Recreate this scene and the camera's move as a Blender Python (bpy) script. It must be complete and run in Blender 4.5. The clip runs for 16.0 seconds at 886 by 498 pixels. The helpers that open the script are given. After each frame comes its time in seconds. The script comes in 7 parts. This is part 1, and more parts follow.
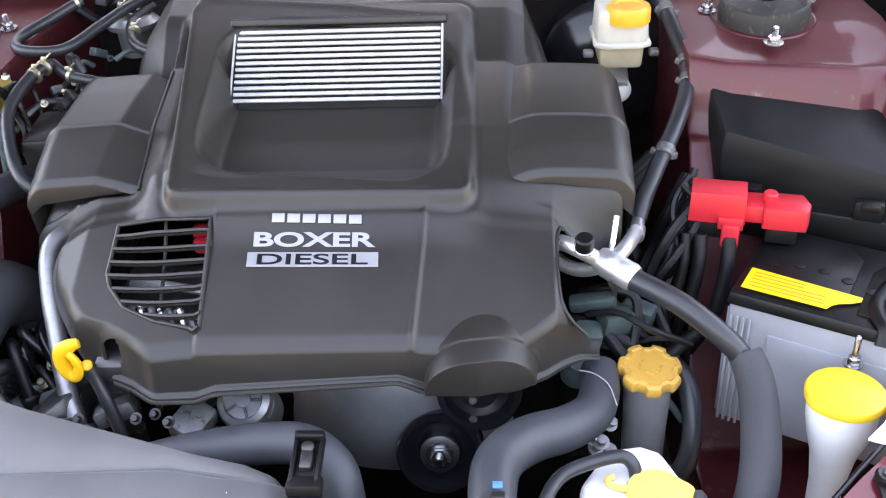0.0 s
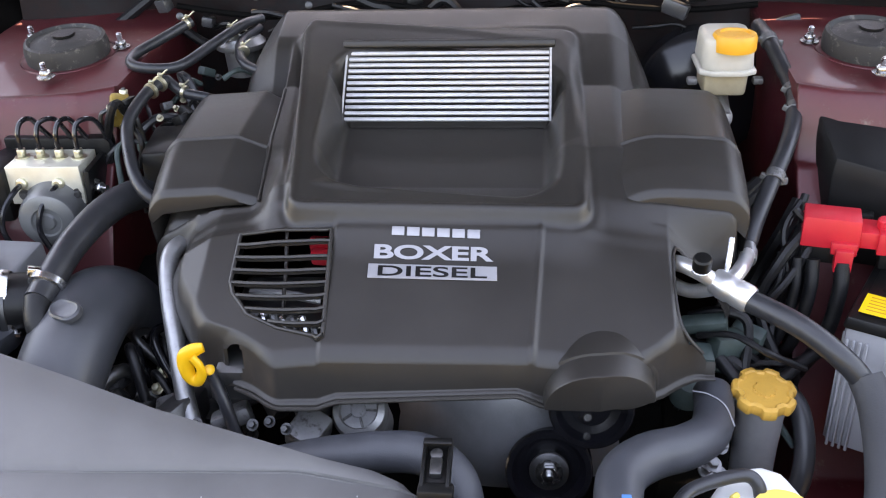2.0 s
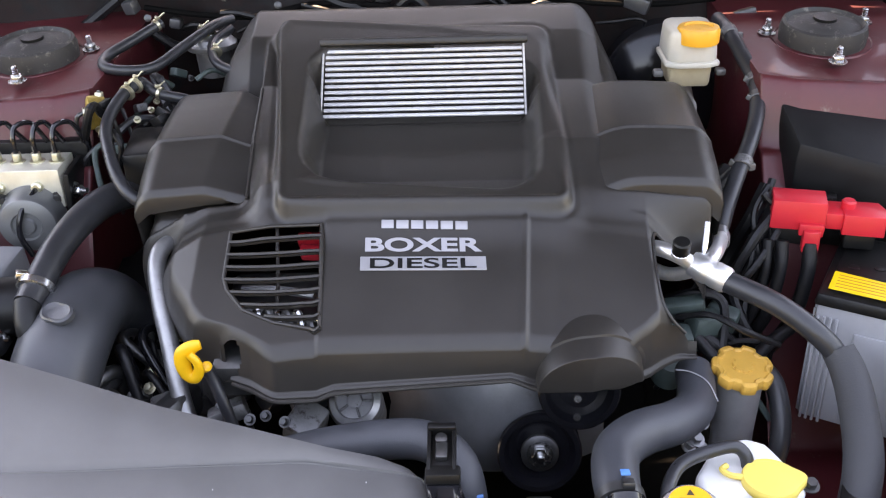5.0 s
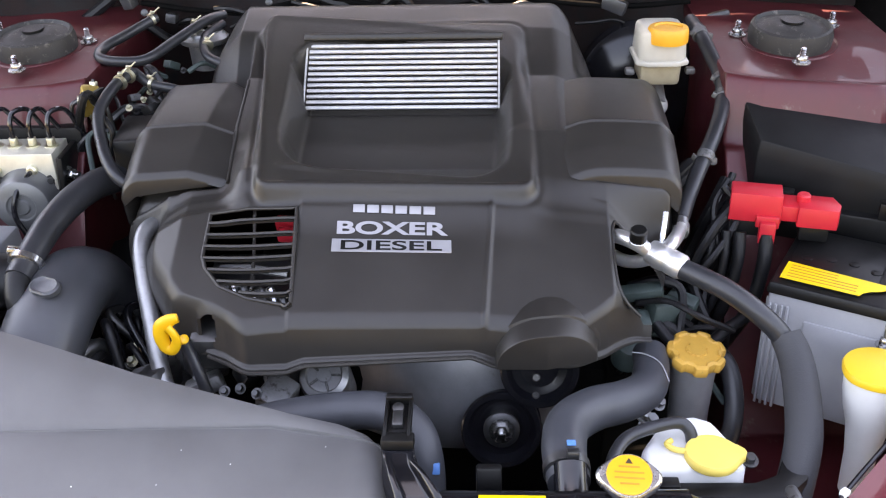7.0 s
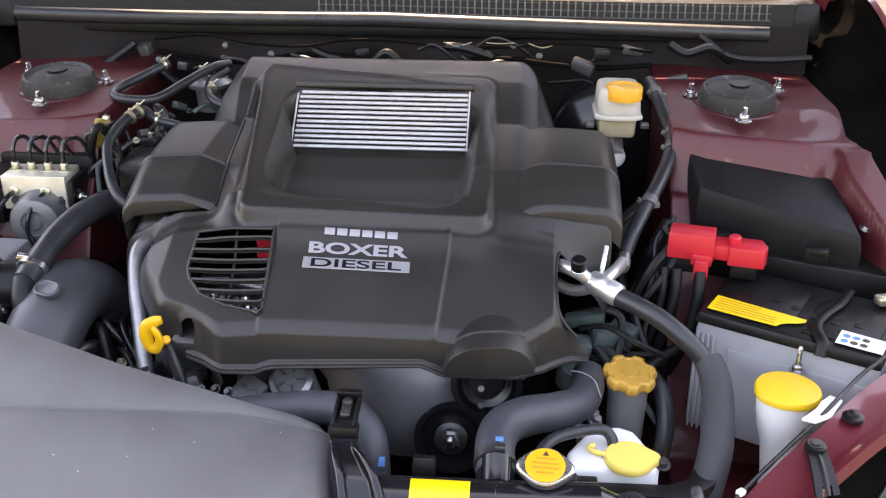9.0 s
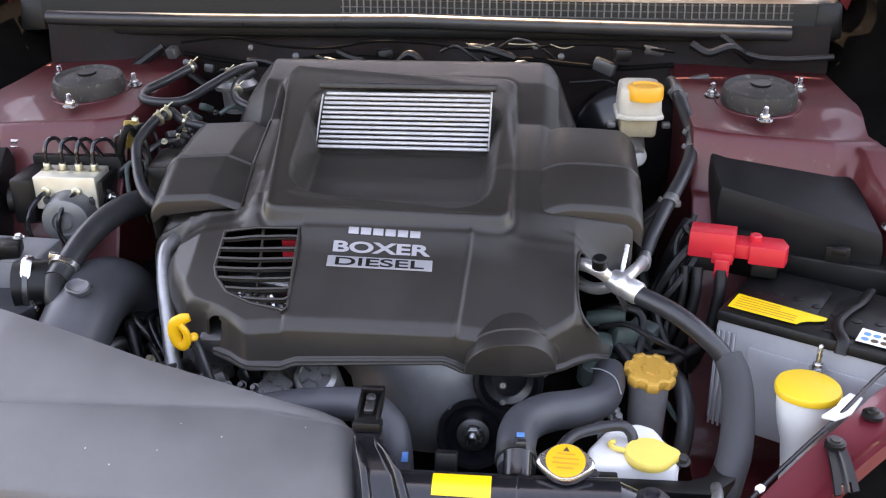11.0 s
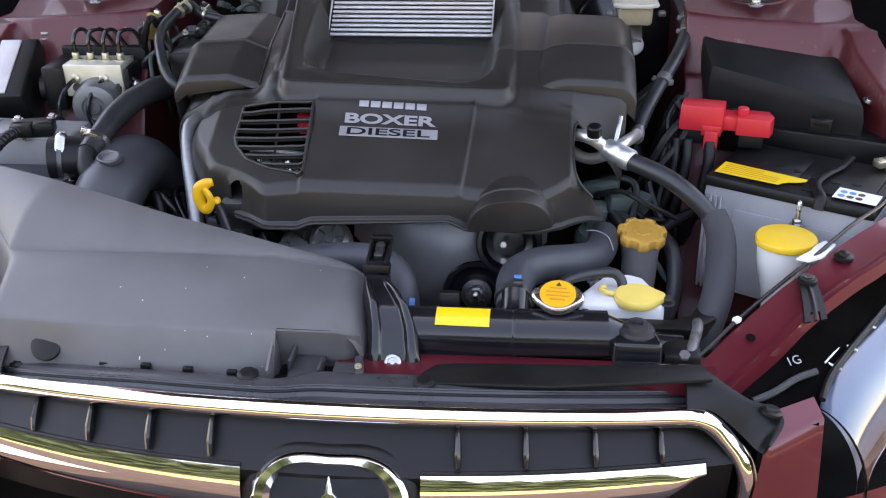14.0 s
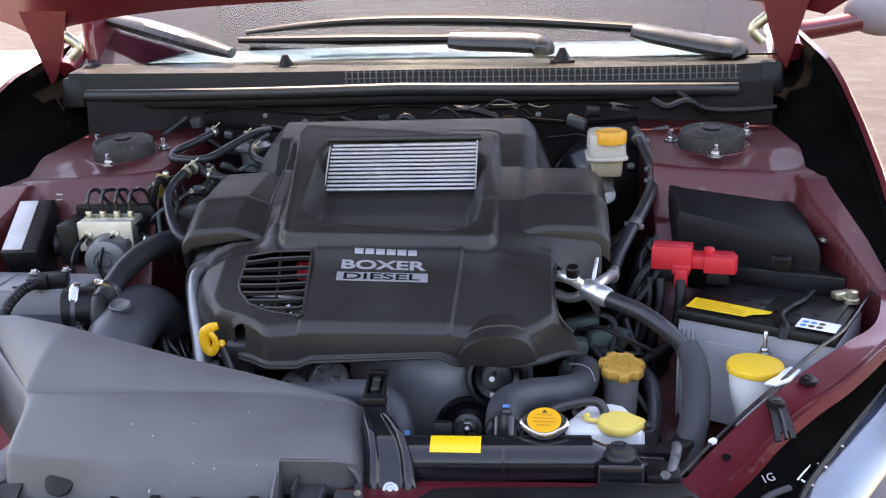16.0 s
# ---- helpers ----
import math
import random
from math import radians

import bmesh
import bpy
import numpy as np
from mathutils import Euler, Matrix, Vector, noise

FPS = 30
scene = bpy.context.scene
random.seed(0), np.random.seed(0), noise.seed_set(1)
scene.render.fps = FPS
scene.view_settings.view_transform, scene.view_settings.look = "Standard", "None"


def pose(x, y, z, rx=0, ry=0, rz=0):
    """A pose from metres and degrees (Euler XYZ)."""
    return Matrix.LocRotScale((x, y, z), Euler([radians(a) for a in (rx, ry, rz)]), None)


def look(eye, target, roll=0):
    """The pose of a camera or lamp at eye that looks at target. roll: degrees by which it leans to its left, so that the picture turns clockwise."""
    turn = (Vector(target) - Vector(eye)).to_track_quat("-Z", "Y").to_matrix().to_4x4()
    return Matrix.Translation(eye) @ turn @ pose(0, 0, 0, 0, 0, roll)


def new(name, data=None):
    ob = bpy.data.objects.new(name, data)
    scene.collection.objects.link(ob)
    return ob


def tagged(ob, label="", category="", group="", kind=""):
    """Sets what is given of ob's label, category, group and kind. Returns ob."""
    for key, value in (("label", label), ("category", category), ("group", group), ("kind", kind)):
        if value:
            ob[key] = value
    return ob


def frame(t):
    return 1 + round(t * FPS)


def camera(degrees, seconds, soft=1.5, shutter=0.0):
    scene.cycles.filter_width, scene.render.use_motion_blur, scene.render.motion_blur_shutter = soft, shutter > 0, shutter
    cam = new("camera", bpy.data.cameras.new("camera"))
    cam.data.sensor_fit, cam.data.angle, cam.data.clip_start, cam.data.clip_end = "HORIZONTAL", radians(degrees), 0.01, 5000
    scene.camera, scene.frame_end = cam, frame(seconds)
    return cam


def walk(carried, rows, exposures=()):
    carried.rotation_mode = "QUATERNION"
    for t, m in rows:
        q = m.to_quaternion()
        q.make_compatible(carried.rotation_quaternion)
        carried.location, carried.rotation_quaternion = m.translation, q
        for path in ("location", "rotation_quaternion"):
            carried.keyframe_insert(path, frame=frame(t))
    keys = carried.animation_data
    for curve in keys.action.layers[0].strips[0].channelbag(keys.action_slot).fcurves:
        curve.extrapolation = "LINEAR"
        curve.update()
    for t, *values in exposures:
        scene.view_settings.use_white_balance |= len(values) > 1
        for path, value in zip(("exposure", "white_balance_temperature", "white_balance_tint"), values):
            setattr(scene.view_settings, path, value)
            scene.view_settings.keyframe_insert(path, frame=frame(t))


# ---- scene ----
cam = camera(49.6, 16.0, soft=1.15)
PATH = [
    (0, (0.214, -0.407, 1.326), (0.09, 1.299, 0.29), -2.8),
    (0.5, (0.175, -0.42, 1.312), (0.06, 1.308, 0.31), -2.1),
    (1, (0.154, -0.426, 1.312), (0.015, 1.307, 0.322), -2.0),
    (1.5, (0.138, -0.431, 1.313), (-0.037, 1.306, 0.337), -2.2),
    (2, (0.12, -0.438, 1.312), (-0.069, 1.306, 0.351), -2.3),
    (2.5, (0.09, -0.452, 1.31), (-0.06, 1.301, 0.359), -1.7),
    (3, (0.061, -0.466, 1.306), (-0.028, 1.29, 0.353), -1.4),
    (3.5, (0.047, -0.473, 1.307), (-0.009, 1.277, 0.341), -1.7),
    (4, (0.049, -0.473, 1.313), (-0.002, 1.267, 0.326), -2.4),
    (4.5, (0.052, -0.471, 1.32), (0.003, 1.267, 0.332), -2.4),
    (4.7, (0.058, -0.469, 1.319), (0.003, 1.276, 0.344), -2.3),
    (6.8, (0.11, -0.512, 1.328), (0.026, 1.245, 0.375), -1.3),
    (7, (0.123, -0.529, 1.322), (0.03, 1.226, 0.367), -1.5),
    (7.5, (0.165, -0.588, 1.312), (0.045, 1.181, 0.386), -1.8),
    (8, (0.205, -0.645, 1.311), (0.076, 1.151, 0.44), -0.5),
    (8.5, (0.215, -0.667, 1.321), (0.083, 1.138, 0.47), 0.2),
    (9, (0.214, -0.669, 1.325), (0.07, 1.149, 0.504), 0.1),
    (11.5, (0.221, -0.694, 1.331), (0.014, 1.117, 0.51), -0.7),
    (12, (0.229, -0.706, 1.324), (0.006, 1.099, 0.49), -0.9),
    (12.5, (0.243, -0.728, 1.298), (0.006, 1.07, 0.454), -1.1),
    (13, (0.253, -0.758, 1.263), (0.015, 1.034, 0.409), -1.1),
    (13.5, (0.253, -0.79, 1.252), (0.019, 0.985, 0.36), -1.3),
    (14, (0.247, -0.821, 1.257), (0.023, 0.95, 0.355), -1.3),
    (14.5, (0.248, -0.845, 1.266), (0.022, 0.952, 0.416), -1.5),
    (15, (0.25, -0.874, 1.269), (0.03, 0.972, 0.531), -1.6),
    (15.5, (0.253, -0.906, 1.269), (0.045, 0.974, 0.617), -1.8),
    (16, (0.253, -0.921, 1.268), (0.051, 0.977, 0.67), -2.1),
]
EXPOSURES = [(0, 3.8, 10200, 23), (2, 3.38, 10400, 23), (2.6, 3.48, 10300, 23), (3.5, 3.44, 10600, 23), (4.5, 3.35, 10800, 24), (7.5, 3.42, 10700, 25), (9, 3.25, 11000, 25), (11.5, 3.25, 10400, 25), (12.5, 3.45, 10100, 25), (14.5, 2.8, 9600, 23), (16, 2.8, 9000, 23)]
walk(cam, [(t, look(eye, target, roll)) for t, eye, target, roll in PATH], EXPOSURES)

# ---- light: open sky, the raised hood shades the bay ----
world = bpy.data.worlds.new("sky")
scene.world = world
world.use_nodes = True
sky = world.node_tree.nodes.new("ShaderNodeTexSky")
sky.sky_type = "NISHITA"
sky.sun_disc = False
SUN_EL, SUN_ROT = radians(64), radians(-14)
sky.sun_elevation, sky.sun_rotation = SUN_EL, SUN_ROT
sky.air_density, sky.dust_density, sky.ozone_density = 1.0, 0.5, 1.0
back = world.node_tree.nodes["Background"]
back.inputs["Strength"].default_value = 0.15
world.node_tree.links.new(sky.outputs["Color"], back.inputs["Color"])
sun_data = bpy.data.lights.new("sun", "SUN")
sun_data.energy, sun_data.angle, sun_data.color = 2.4, radians(0.8), (1.0, 0.95, 0.87)
sun = new("sun", sun_data)
# the sun stands behind the car, on the side that the sky's own sun names
sun_way = Vector((math.sin(SUN_ROT) * math.cos(SUN_EL), math.cos(SUN_ROT) * math.cos(SUN_EL), math.sin(SUN_EL)))
sun.matrix_world = look(sun_way * 20, (0, 0, 0))


# ---- builders ----
def part(name, bm, material, parent=None, label="", smooth=38):
    """Links a bmesh as one mesh object, built in world places, under a thing or a part."""
    me = bpy.data.meshes.new(name)
    bmesh.ops.recalc_face_normals(bm, faces=bm.faces)
    bm.to_mesh(me)
    bm.free()
    me.materials.append(material)
    me.shade_smooth()
    me.set_sharp_from_angle(angle=radians(smooth))
    ob = new(name, me)
    if parent:
        ob.parent = parent
        ob.matrix_parent_inverse = Matrix.Translation(-parent.location)
    if label:
        ob["label"] = label
    return ob


def shared(name, mesh, m, parent):
    """A further piece on the same mesh, at m."""
    ob = new(name, mesh)
    ob.parent = parent
    ob.matrix_parent_inverse = Matrix.Translation(-parent.location)
    ob.matrix_basis = m
    return ob


def thing(name, base, label, category, group="", kind="", shift=(0, 0, 0)):
    """An Empty at base for the parts of a thing; shift moves the whole thing."""
    ob = new(name)
    ob.delta_location = shift
    ob.empty_display_size = 0.05
    ob.location = base
    return tagged(ob, label, category, group, kind)


def put(bm, tmp, m=None):
    """Adds the temporary bmesh to bm, moved by m."""
    if m is not None:
        bmesh.ops.transform(tmp, matrix=m, verts=tmp.verts)
    me = bpy.data.meshes.new("tmp")
    tmp.to_mesh(me)
    tmp.free()
    bm.from_mesh(me)
    bpy.data.meshes.remove(me)
    return bm


def soften(tmp, width, seg=2, angle=30):
    if width > 0:
        edges = [e for e in tmp.edges if len(e.link_faces) == 2 and e.calc_face_angle(0) > radians(angle)]
        bmesh.ops.bevel(tmp, geom=edges, offset=width, segments=seg, profile=0.5, affect="EDGES", clamp_overlap=True)


def box(bm, c, size, rot=(0, 0, 0), bevel=0.003, seg=2):
    tmp = bmesh.new()
    bmesh.ops.create_cube(tmp, size=1)
    bmesh.ops.scale(tmp, vec=size, verts=tmp.verts)
    soften(tmp, bevel, seg)
    return put(bm, tmp, pose(*c, *rot))


def prism(bm, pts, z0, z1, m=None, bevel=0.002, top=1.0, seg=2):
    """A plate from a 2D outline, from z0 to z1; top: the scale of its upper face."""
    tmp = bmesh.new()
    cx, cy = sum(p[0] for p in pts) / len(pts), sum(p[1] for p in pts) / len(pts)
    low = [tmp.verts.new((x, y, z0)) for x, y in pts]
    high = [tmp.verts.new((cx + (x - cx) * top, cy + (y - cy) * top, z1)) for x, y in pts]
    tmp.faces.new(low[::-1])
    tmp.faces.new(high)
    for i in range(len(pts)):
        j = (i + 1) % len(pts)
        tmp.faces.new((low[i], low[j], high[j], high[i]))
    bmesh.ops.recalc_face_normals(tmp, faces=tmp.faces)
    soften(tmp, bevel, seg)
    return put(bm, tmp, m)


def lathe(bm, profile, m=None, seg=32, wobble=None):
    """Turns (radius, z) rows round z; wobble(angle) scales the radius."""
    tmp = bmesh.new()
    rings = []
    for r, z in profile:
        ring = []
        for i in range(seg):
            a = 2 * math.pi * i / seg
            k = r * (wobble(a) if wobble else 1)
            ring.append(tmp.verts.new((k * math.cos(a), k * math.sin(a), z)))
        rings.append(ring)
    for a, b in zip(rings, rings[1:]):
        for i in range(seg):
            j = (i + 1) % seg
            tmp.faces.new((a[i], a[j], b[j], b[i]))
    for ring in (rings[0][::-1], rings[-1]):
        tmp.faces.new(ring)
    return put(bm, tmp, m)


def curve_points(pts, steps=8):
    """A smooth line through the points (Catmull-Rom)."""
    pts = [Vector(p) for p in pts]
    if len(pts) == 2:
        return [pts[0].lerp(pts[1], i / steps) for i in range(steps + 1)]
    ext = [2 * pts[0] - pts[1], *pts, 2 * pts[-1] - pts[-2]]
    out = []
    for i in range(1, len(ext) - 2):
        a, b, c, d = ext[i - 1 : i + 3]
        for s in range(steps):
            t = s / steps
            out.append(0.5 * ((2 * b) + (c - a) * t + (2 * a - 5 * b + 4 * c - d) * t * t + (3 * b - a - 3 * c + d) * t**3))
    out.append(pts[-1])
    return out


def tube(bm, pts, r, seg=14, steps=8, flat=1.0, ribs=0, depth=0.0):
    """A hose along a smooth line; r a number or one per point; ribs: corrugations along it."""
    line = curve_points(pts, steps)
    n = len(line)
    radii = [r] * n if not isinstance(r, (list, tuple)) else [float(np.interp(i / (n - 1) * (len(r) - 1), range(len(r)), r)) for i in range(n)]
    tmp = bmesh.new()
    rings, side = [], None
    for i, p in enumerate(line):
        way = (line[min(i + 1, n - 1)] - line[max(i - 1, 0)]).normalized()
        if side is None:
            side = way.orthogonal().normalized() if abs(way.z) > 0.9 else way.cross(Vector((0, 0, 1))).normalized()
        side = (side - way * side.dot(way)).normalized()
        up = way.cross(side)
        k = radii[i] * (1 + depth * math.sin(2 * math.pi * ribs * i / n) if ribs else 1)
        rings.append([tmp.verts.new(p + side * (k * math.cos(2 * math.pi * j / seg)) + up * (k * flat * math.sin(2 * math.pi * j / seg))) for j in range(seg)])
    for a, b in zip(rings, rings[1:]):
        for j in range(seg):
            tmp.faces.new((a[j], a[(j + 1) % seg], b[(j + 1) % seg], b[j]))
    tmp.faces.new(rings[0][::-1])
    tmp.faces.new(rings[-1])
    return put(bm, tmp)


def sheet(bm, fn, nu, nv, keep=None, thick=0.0):
    """A grid of fn(u, v) for u, v in 0..1; keep(u, v) drops cells; thick: a solid of that thickness, downwards."""
    tmp = bmesh.new()
    vs = [[tmp.verts.new(fn(i / nu, j / nv)) for j in range(nv + 1)] for i in range(nu + 1)]
    for i in range(nu):
        for j in range(nv):
            if keep is None or keep((i + 0.5) / nu, (j + 0.5) / nv):
                tmp.faces.new((vs[i][j], vs[i + 1][j], vs[i + 1][j + 1], vs[i][j + 1]))
    for v in [v for v in tmp.verts if not v.link_faces]:
        tmp.verts.remove(v)
    if thick:
        bmesh.ops.recalc_face_normals(tmp, faces=tmp.faces)
        if sum(fa.normal.z for fa in tmp.faces) < 0:
            bmesh.ops.reverse_faces(tmp, faces=tmp.faces)
        bmesh.ops.solidify(tmp, geom=tmp.faces, thickness=thick)
    return put(bm, tmp)


def axis(p, way):
    """A pose at p whose z points along way."""
    return Matrix.Translation(p) @ Vector(way).to_track_quat("Z", "Y").to_matrix().to_4x4()


def hexnut(bm, p, way, r=0.006, h=0.005, washer=True):
    m = axis(p, way)
    if washer:
        lathe(bm, [(r * 1.5, 0), (r * 1.5, 0.0015), (r * 0.5, 0.0016)], m, 16)
    prism(bm, [(r * math.cos(i * math.pi / 3), r * math.sin(i * math.pi / 3)) for i in range(6)], 0.0015, h, m, bevel=0.0006, seg=1)
    return bm


def rise(a, b, x):
    """0 below a, 1 above b, smooth between."""
    t = min(1, max(0, (x - a) / (b - a)))
    return t * t * (3 - 2 * t)


def run(x, keys):
    """Straight lines through (x, value) keys."""
    return float(np.interp(x, [k[0] for k in keys], [k[1] for k in keys]))


# ---- materials ----
def surface(name, col, rough=0.5, metal=0.0, var=0.18, scale=18.0, bump=0.08, fine=900.0, coat=0.0, spec=0.5, stain=None, stain_at=0.62, flake=0.0, clear=0.0):
    """A surface with wide blotches, fine grain, wear in its gloss and an optional stain colour."""
    m = bpy.data.materials.new(name)
    m.use_nodes = True
    nt = m.node_tree
    node, link = nt.nodes.new, nt.links.new
    bsdf = nt.nodes["Principled BSDF"]
    co = node("ShaderNodeTexCoord")
    wide, grain = node("ShaderNodeTexNoise"), node("ShaderNodeTexNoise")
    wide.inputs["Scale"].default_value, wide.inputs["Detail"].default_value = scale, 6
    wide.inputs["Roughness"].default_value = 0.65
    grain.inputs["Scale"].default_value, grain.inputs["Detail"].default_value = fine, 3
    for n in (wide, grain):
        link(co.outputs["Object"], n.inputs["Vector"])
    ramp = node("ShaderNodeMapRange")
    ramp.inputs["From Min"].default_value, ramp.inputs["From Max"].default_value = 0.3, 0.7
    ramp.inputs["To Min"].default_value, ramp.inputs["To Max"].default_value = 1 - var, 1 + var
    link(wide.outputs["Fac"], ramp.inputs["Value"])
    tint = node("ShaderNodeMix")
    tint.data_type, tint.blend_type = "RGBA", "MULTIPLY"
    tint.inputs[0].default_value = 1
    tint.inputs[6].default_value = (*col, 1)
    link(ramp.outputs["Result"], tint.inputs[7])
    colour = tint.outputs[2]
    if stain:
        spots = node("ShaderNodeTexNoise")
        spots.inputs["Scale"].default_value, spots.inputs["Detail"].default_value = scale * 3.1, 8
        spots.inputs["Roughness"].default_value = 0.75
        link(co.outputs["Object"], spots.inputs["Vector"])
        edge = node("ShaderNodeMapRange")
        edge.inputs["From Min"].default_value, edge.inputs["From Max"].default_value = stain_at, stain_at + 0.12
        link(spots.outputs["Fac"], edge.inputs["Value"])
        dirt = node("ShaderNodeMix")
        dirt.data_type = "RGBA"
        dirt.inputs[7].default_value = (*stain, 1)
        link(edge.outputs["Result"], dirt.inputs[0])
        link(colour, dirt.inputs[6])
        colour = dirt.outputs[2]
    link(colour, bsdf.inputs["Base Color"])
    gloss = node("ShaderNodeMapRange")
    gloss.inputs["From Min"].default_value, gloss.inputs["From Max"].default_value = 0.3, 0.7
    gloss.inputs["To Min"].default_value, gloss.inputs["To Max"].default_value = max(0.02, rough * 0.82), min(1, rough * 1.2)
    link(wide.outputs["Fac"], gloss.inputs["Value"])
    link(gloss.outputs["Result"], bsdf.inputs["Roughness"])
    if bump:
        b = node("ShaderNodeBump")
        b.inputs["Strength"].default_value, b.inputs["Distance"].default_value = bump, 0.001
        link(grain.outputs["Fac"], b.inputs["Height"])
        link(b.outputs["Normal"], bsdf.inputs["Normal"])
    bsdf.inputs["Metallic"].default_value = metal
    bsdf.inputs["Specular IOR Level"].default_value = spec
    bsdf.inputs["Coat Weight"].default_value = coat
    bsdf.inputs["Coat Roughness"].default_value = 0.06
    bsdf.inputs["Transmission Weight"].default_value = clear
    return m


COVER = surface("cover_plastic", (0.028, 0.0250, 0.0225), 0.35, var=0.16, scale=7, bump=0.25, fine=1600, spec=0.42, stain=(0.040, 0.036, 0.031), stain_at=0.68)
BLACK = surface("black_plastic", (0.0065, 0.0065, 0.0065), 0.42, var=0.25, scale=20, bump=0.15, fine=1200, spec=0.3, stain=(0.035, 0.032, 0.028), stain_at=0.68)
TRIM = surface("trim_plastic", (0.045, 0.045, 0.047), 0.30, var=0.2, scale=14, bump=0.12, fine=1200, stain=(0.07, 0.066, 0.06), stain_at=0.64)
DUCT = surface("duct_plastic", (0.112, 0.110, 0.109), 0.50, var=0.12, scale=9, bump=0.22, fine=1500, stain=(0.18, 0.175, 0.165), stain_at=0.7)
ELBOW = surface("satin_moulding", (0.046, 0.048, 0.053), 0.36, var=0.14, scale=14, bump=0.15, fine=900, stain=(0.08, 0.075, 0.07), stain_at=0.7)
PALE_LID = surface("grey_lid", (0.24, 0.24, 0.243), 0.45, var=0.12, scale=18, bump=0.12)
FLECK = surface("white_flecks", (0.75, 0.74, 0.70), 0.6, var=0.1)
LID_BLACK = surface("matt_lid", (0.009, 0.009, 0.009), 0.55, var=0.25, scale=16, bump=0.25, fine=900, spec=0.25, stain=(0.025, 0.023, 0.02), stain_at=0.66)
SHINY = surface("gloss_black", (0.010, 0.010, 0.012), 0.18, var=0.2, scale=25, bump=0.04)
RUBBER = surface("hose_rubber", (0.024, 0.025, 0.028), 0.33, var=0.2, scale=30, bump=0.2, fine=700, stain=(0.09, 0.085, 0.075), stain_at=0.68)
HOSE = surface("dusty_hose", (0.046, 0.049, 0.056), 0.48, var=0.15, scale=30, bump=0.2, fine=700, stain=(0.07, 0.07, 0.07), stain_at=0.68)
SLEEVE = surface("foam_sleeve", (0.040, 0.041, 0.044), 0.7, var=0.15, scale=40, bump=0.3, fine=500)
PAINT = surface("maroon_paint", (0.135, 0.012, 0.020), 0.34, metal=0.25, var=0.1, scale=6, bump=0.02, coat=0.8, stain=(0.16, 0.03, 0.035), stain_at=0.70)
PAINT_IN = surface("maroon_inner_paint", (0.092, 0.012, 0.015), 0.46, metal=0.15, var=0.25, scale=9, bump=0.05, coat=0.2, stain=(0.16, 0.10, 0.085), stain_at=0.6)
ALU = surface("cast_aluminium", (0.34, 0.34, 0.34), 0.42, metal=0.85, var=0.2, scale=30, bump=0.25, fine=500, stain=(0.12, 0.11, 0.10), stain_at=0.6)
DULL = surface("dull_casting", (0.16, 0.16, 0.16), 0.55, metal=0.6, var=0.3, scale=25, bump=0.3, fine=350, stain=(0.05, 0.045, 0.04), stain_at=0.52)
BRIGHT = surface("bright_metal", (0.50, 0.50, 0.50), 0.26, metal=1.0, var=0.1, scale=40, bump=0.05)
FIN = surface("fin_aluminium", (0.60, 0.59, 0.59), 0.40, metal=0.25, var=0.12, scale=60, bump=0.1, stain=(0.35, 0.32, 0.28), stain_at=0.66)
ZINC = surface("zinc_plate", (0.60, 0.56, 0.42), 0.34, metal=0.9, var=0.2, scale=60, bump=0.08)
STEEL = surface("dark_steel", (0.09, 0.09, 0.09), 0.38, metal=0.8, var=0.25, scale=40, bump=0.1)
MATT_ALU = surface("matt_aluminium", (0.78, 0.78, 0.78), 0.36, metal=0.85, var=0.10, scale=50, bump=0.08)
CHROME = surface("chrome", (0.86, 0.86, 0.86), 0.05, metal=1.0, var=0.04, scale=20, bump=0.0)
YELLOW = surface("yellow_cap", (0.84, 0.50, 0.03), 0.4, var=0.06, scale=20, bump=0.06)
AMBER = surface("amber_cap", (0.80, 0.36, 0.03), 0.4, var=0.08, scale=20, bump=0.06)
OCHRE = surface("faded_ochre_cap", (0.64, 0.33, 0.06), 0.5, var=0.14, scale=25, bump=0.12, stain=(0.36, 0.20, 0.05), stain_at=0.6)
LABEL_Y = surface("yellow_sticker", (0.90, 0.58, 0.02), 0.35, var=0.04, scale=15, bump=0.02)
LABEL_O = surface("orange_sticker", (0.86, 0.40, 0.02), 0.35, var=0.06, scale=25, bump=0.02)
LABEL_W = surface("white_sticker", (0.80, 0.80, 0.78), 0.4, var=0.04, scale=25, bump=0.02)
PRINT = surface("sticker_print", (0.05, 0.03, 0.01), 0.5, var=0.1, bump=0)
PRINT_O = surface("pale_print", (0.55, 0.22, 0.02), 0.5, var=0.1, bump=0)
PRINT_B = surface("blue_print", (0.05, 0.25, 0.6), 0.5, var=0.1, bump=0)
RED = surface("red_cover", (0.62, 0.022, 0.035), 0.36, var=0.1, scale=14, bump=0.06, stain=(0.5, 0.08, 0.08), stain_at=0.7)
GREY_BOX = surface("grey_case", (0.31, 0.315, 0.33), 0.5, var=0.1, scale=10, bump=0.08, stain=(0.34, 0.33, 0.31), stain_at=0.64)
WHITE_TANK = surface("white_tank", (0.78, 0.78, 0.76), 0.45, var=0.05, scale=12, bump=0.06)
MILK = surface("milky_plastic", (0.50, 0.47, 0.41), 0.35, var=0.10, scale=14, bump=0.05, stain=(0.5, 0.44, 0.33), stain_at=0.66)
FLUID = surface("yellowed_plastic", (0.40, 0.33, 0.22), 0.38, var=0.15, scale=30, bump=0.05)
SILVER = surface("silver_print", (0.34, 0.34, 0.36), 0.35, metal=0.3, var=0.06, scale=30, bump=0.05)
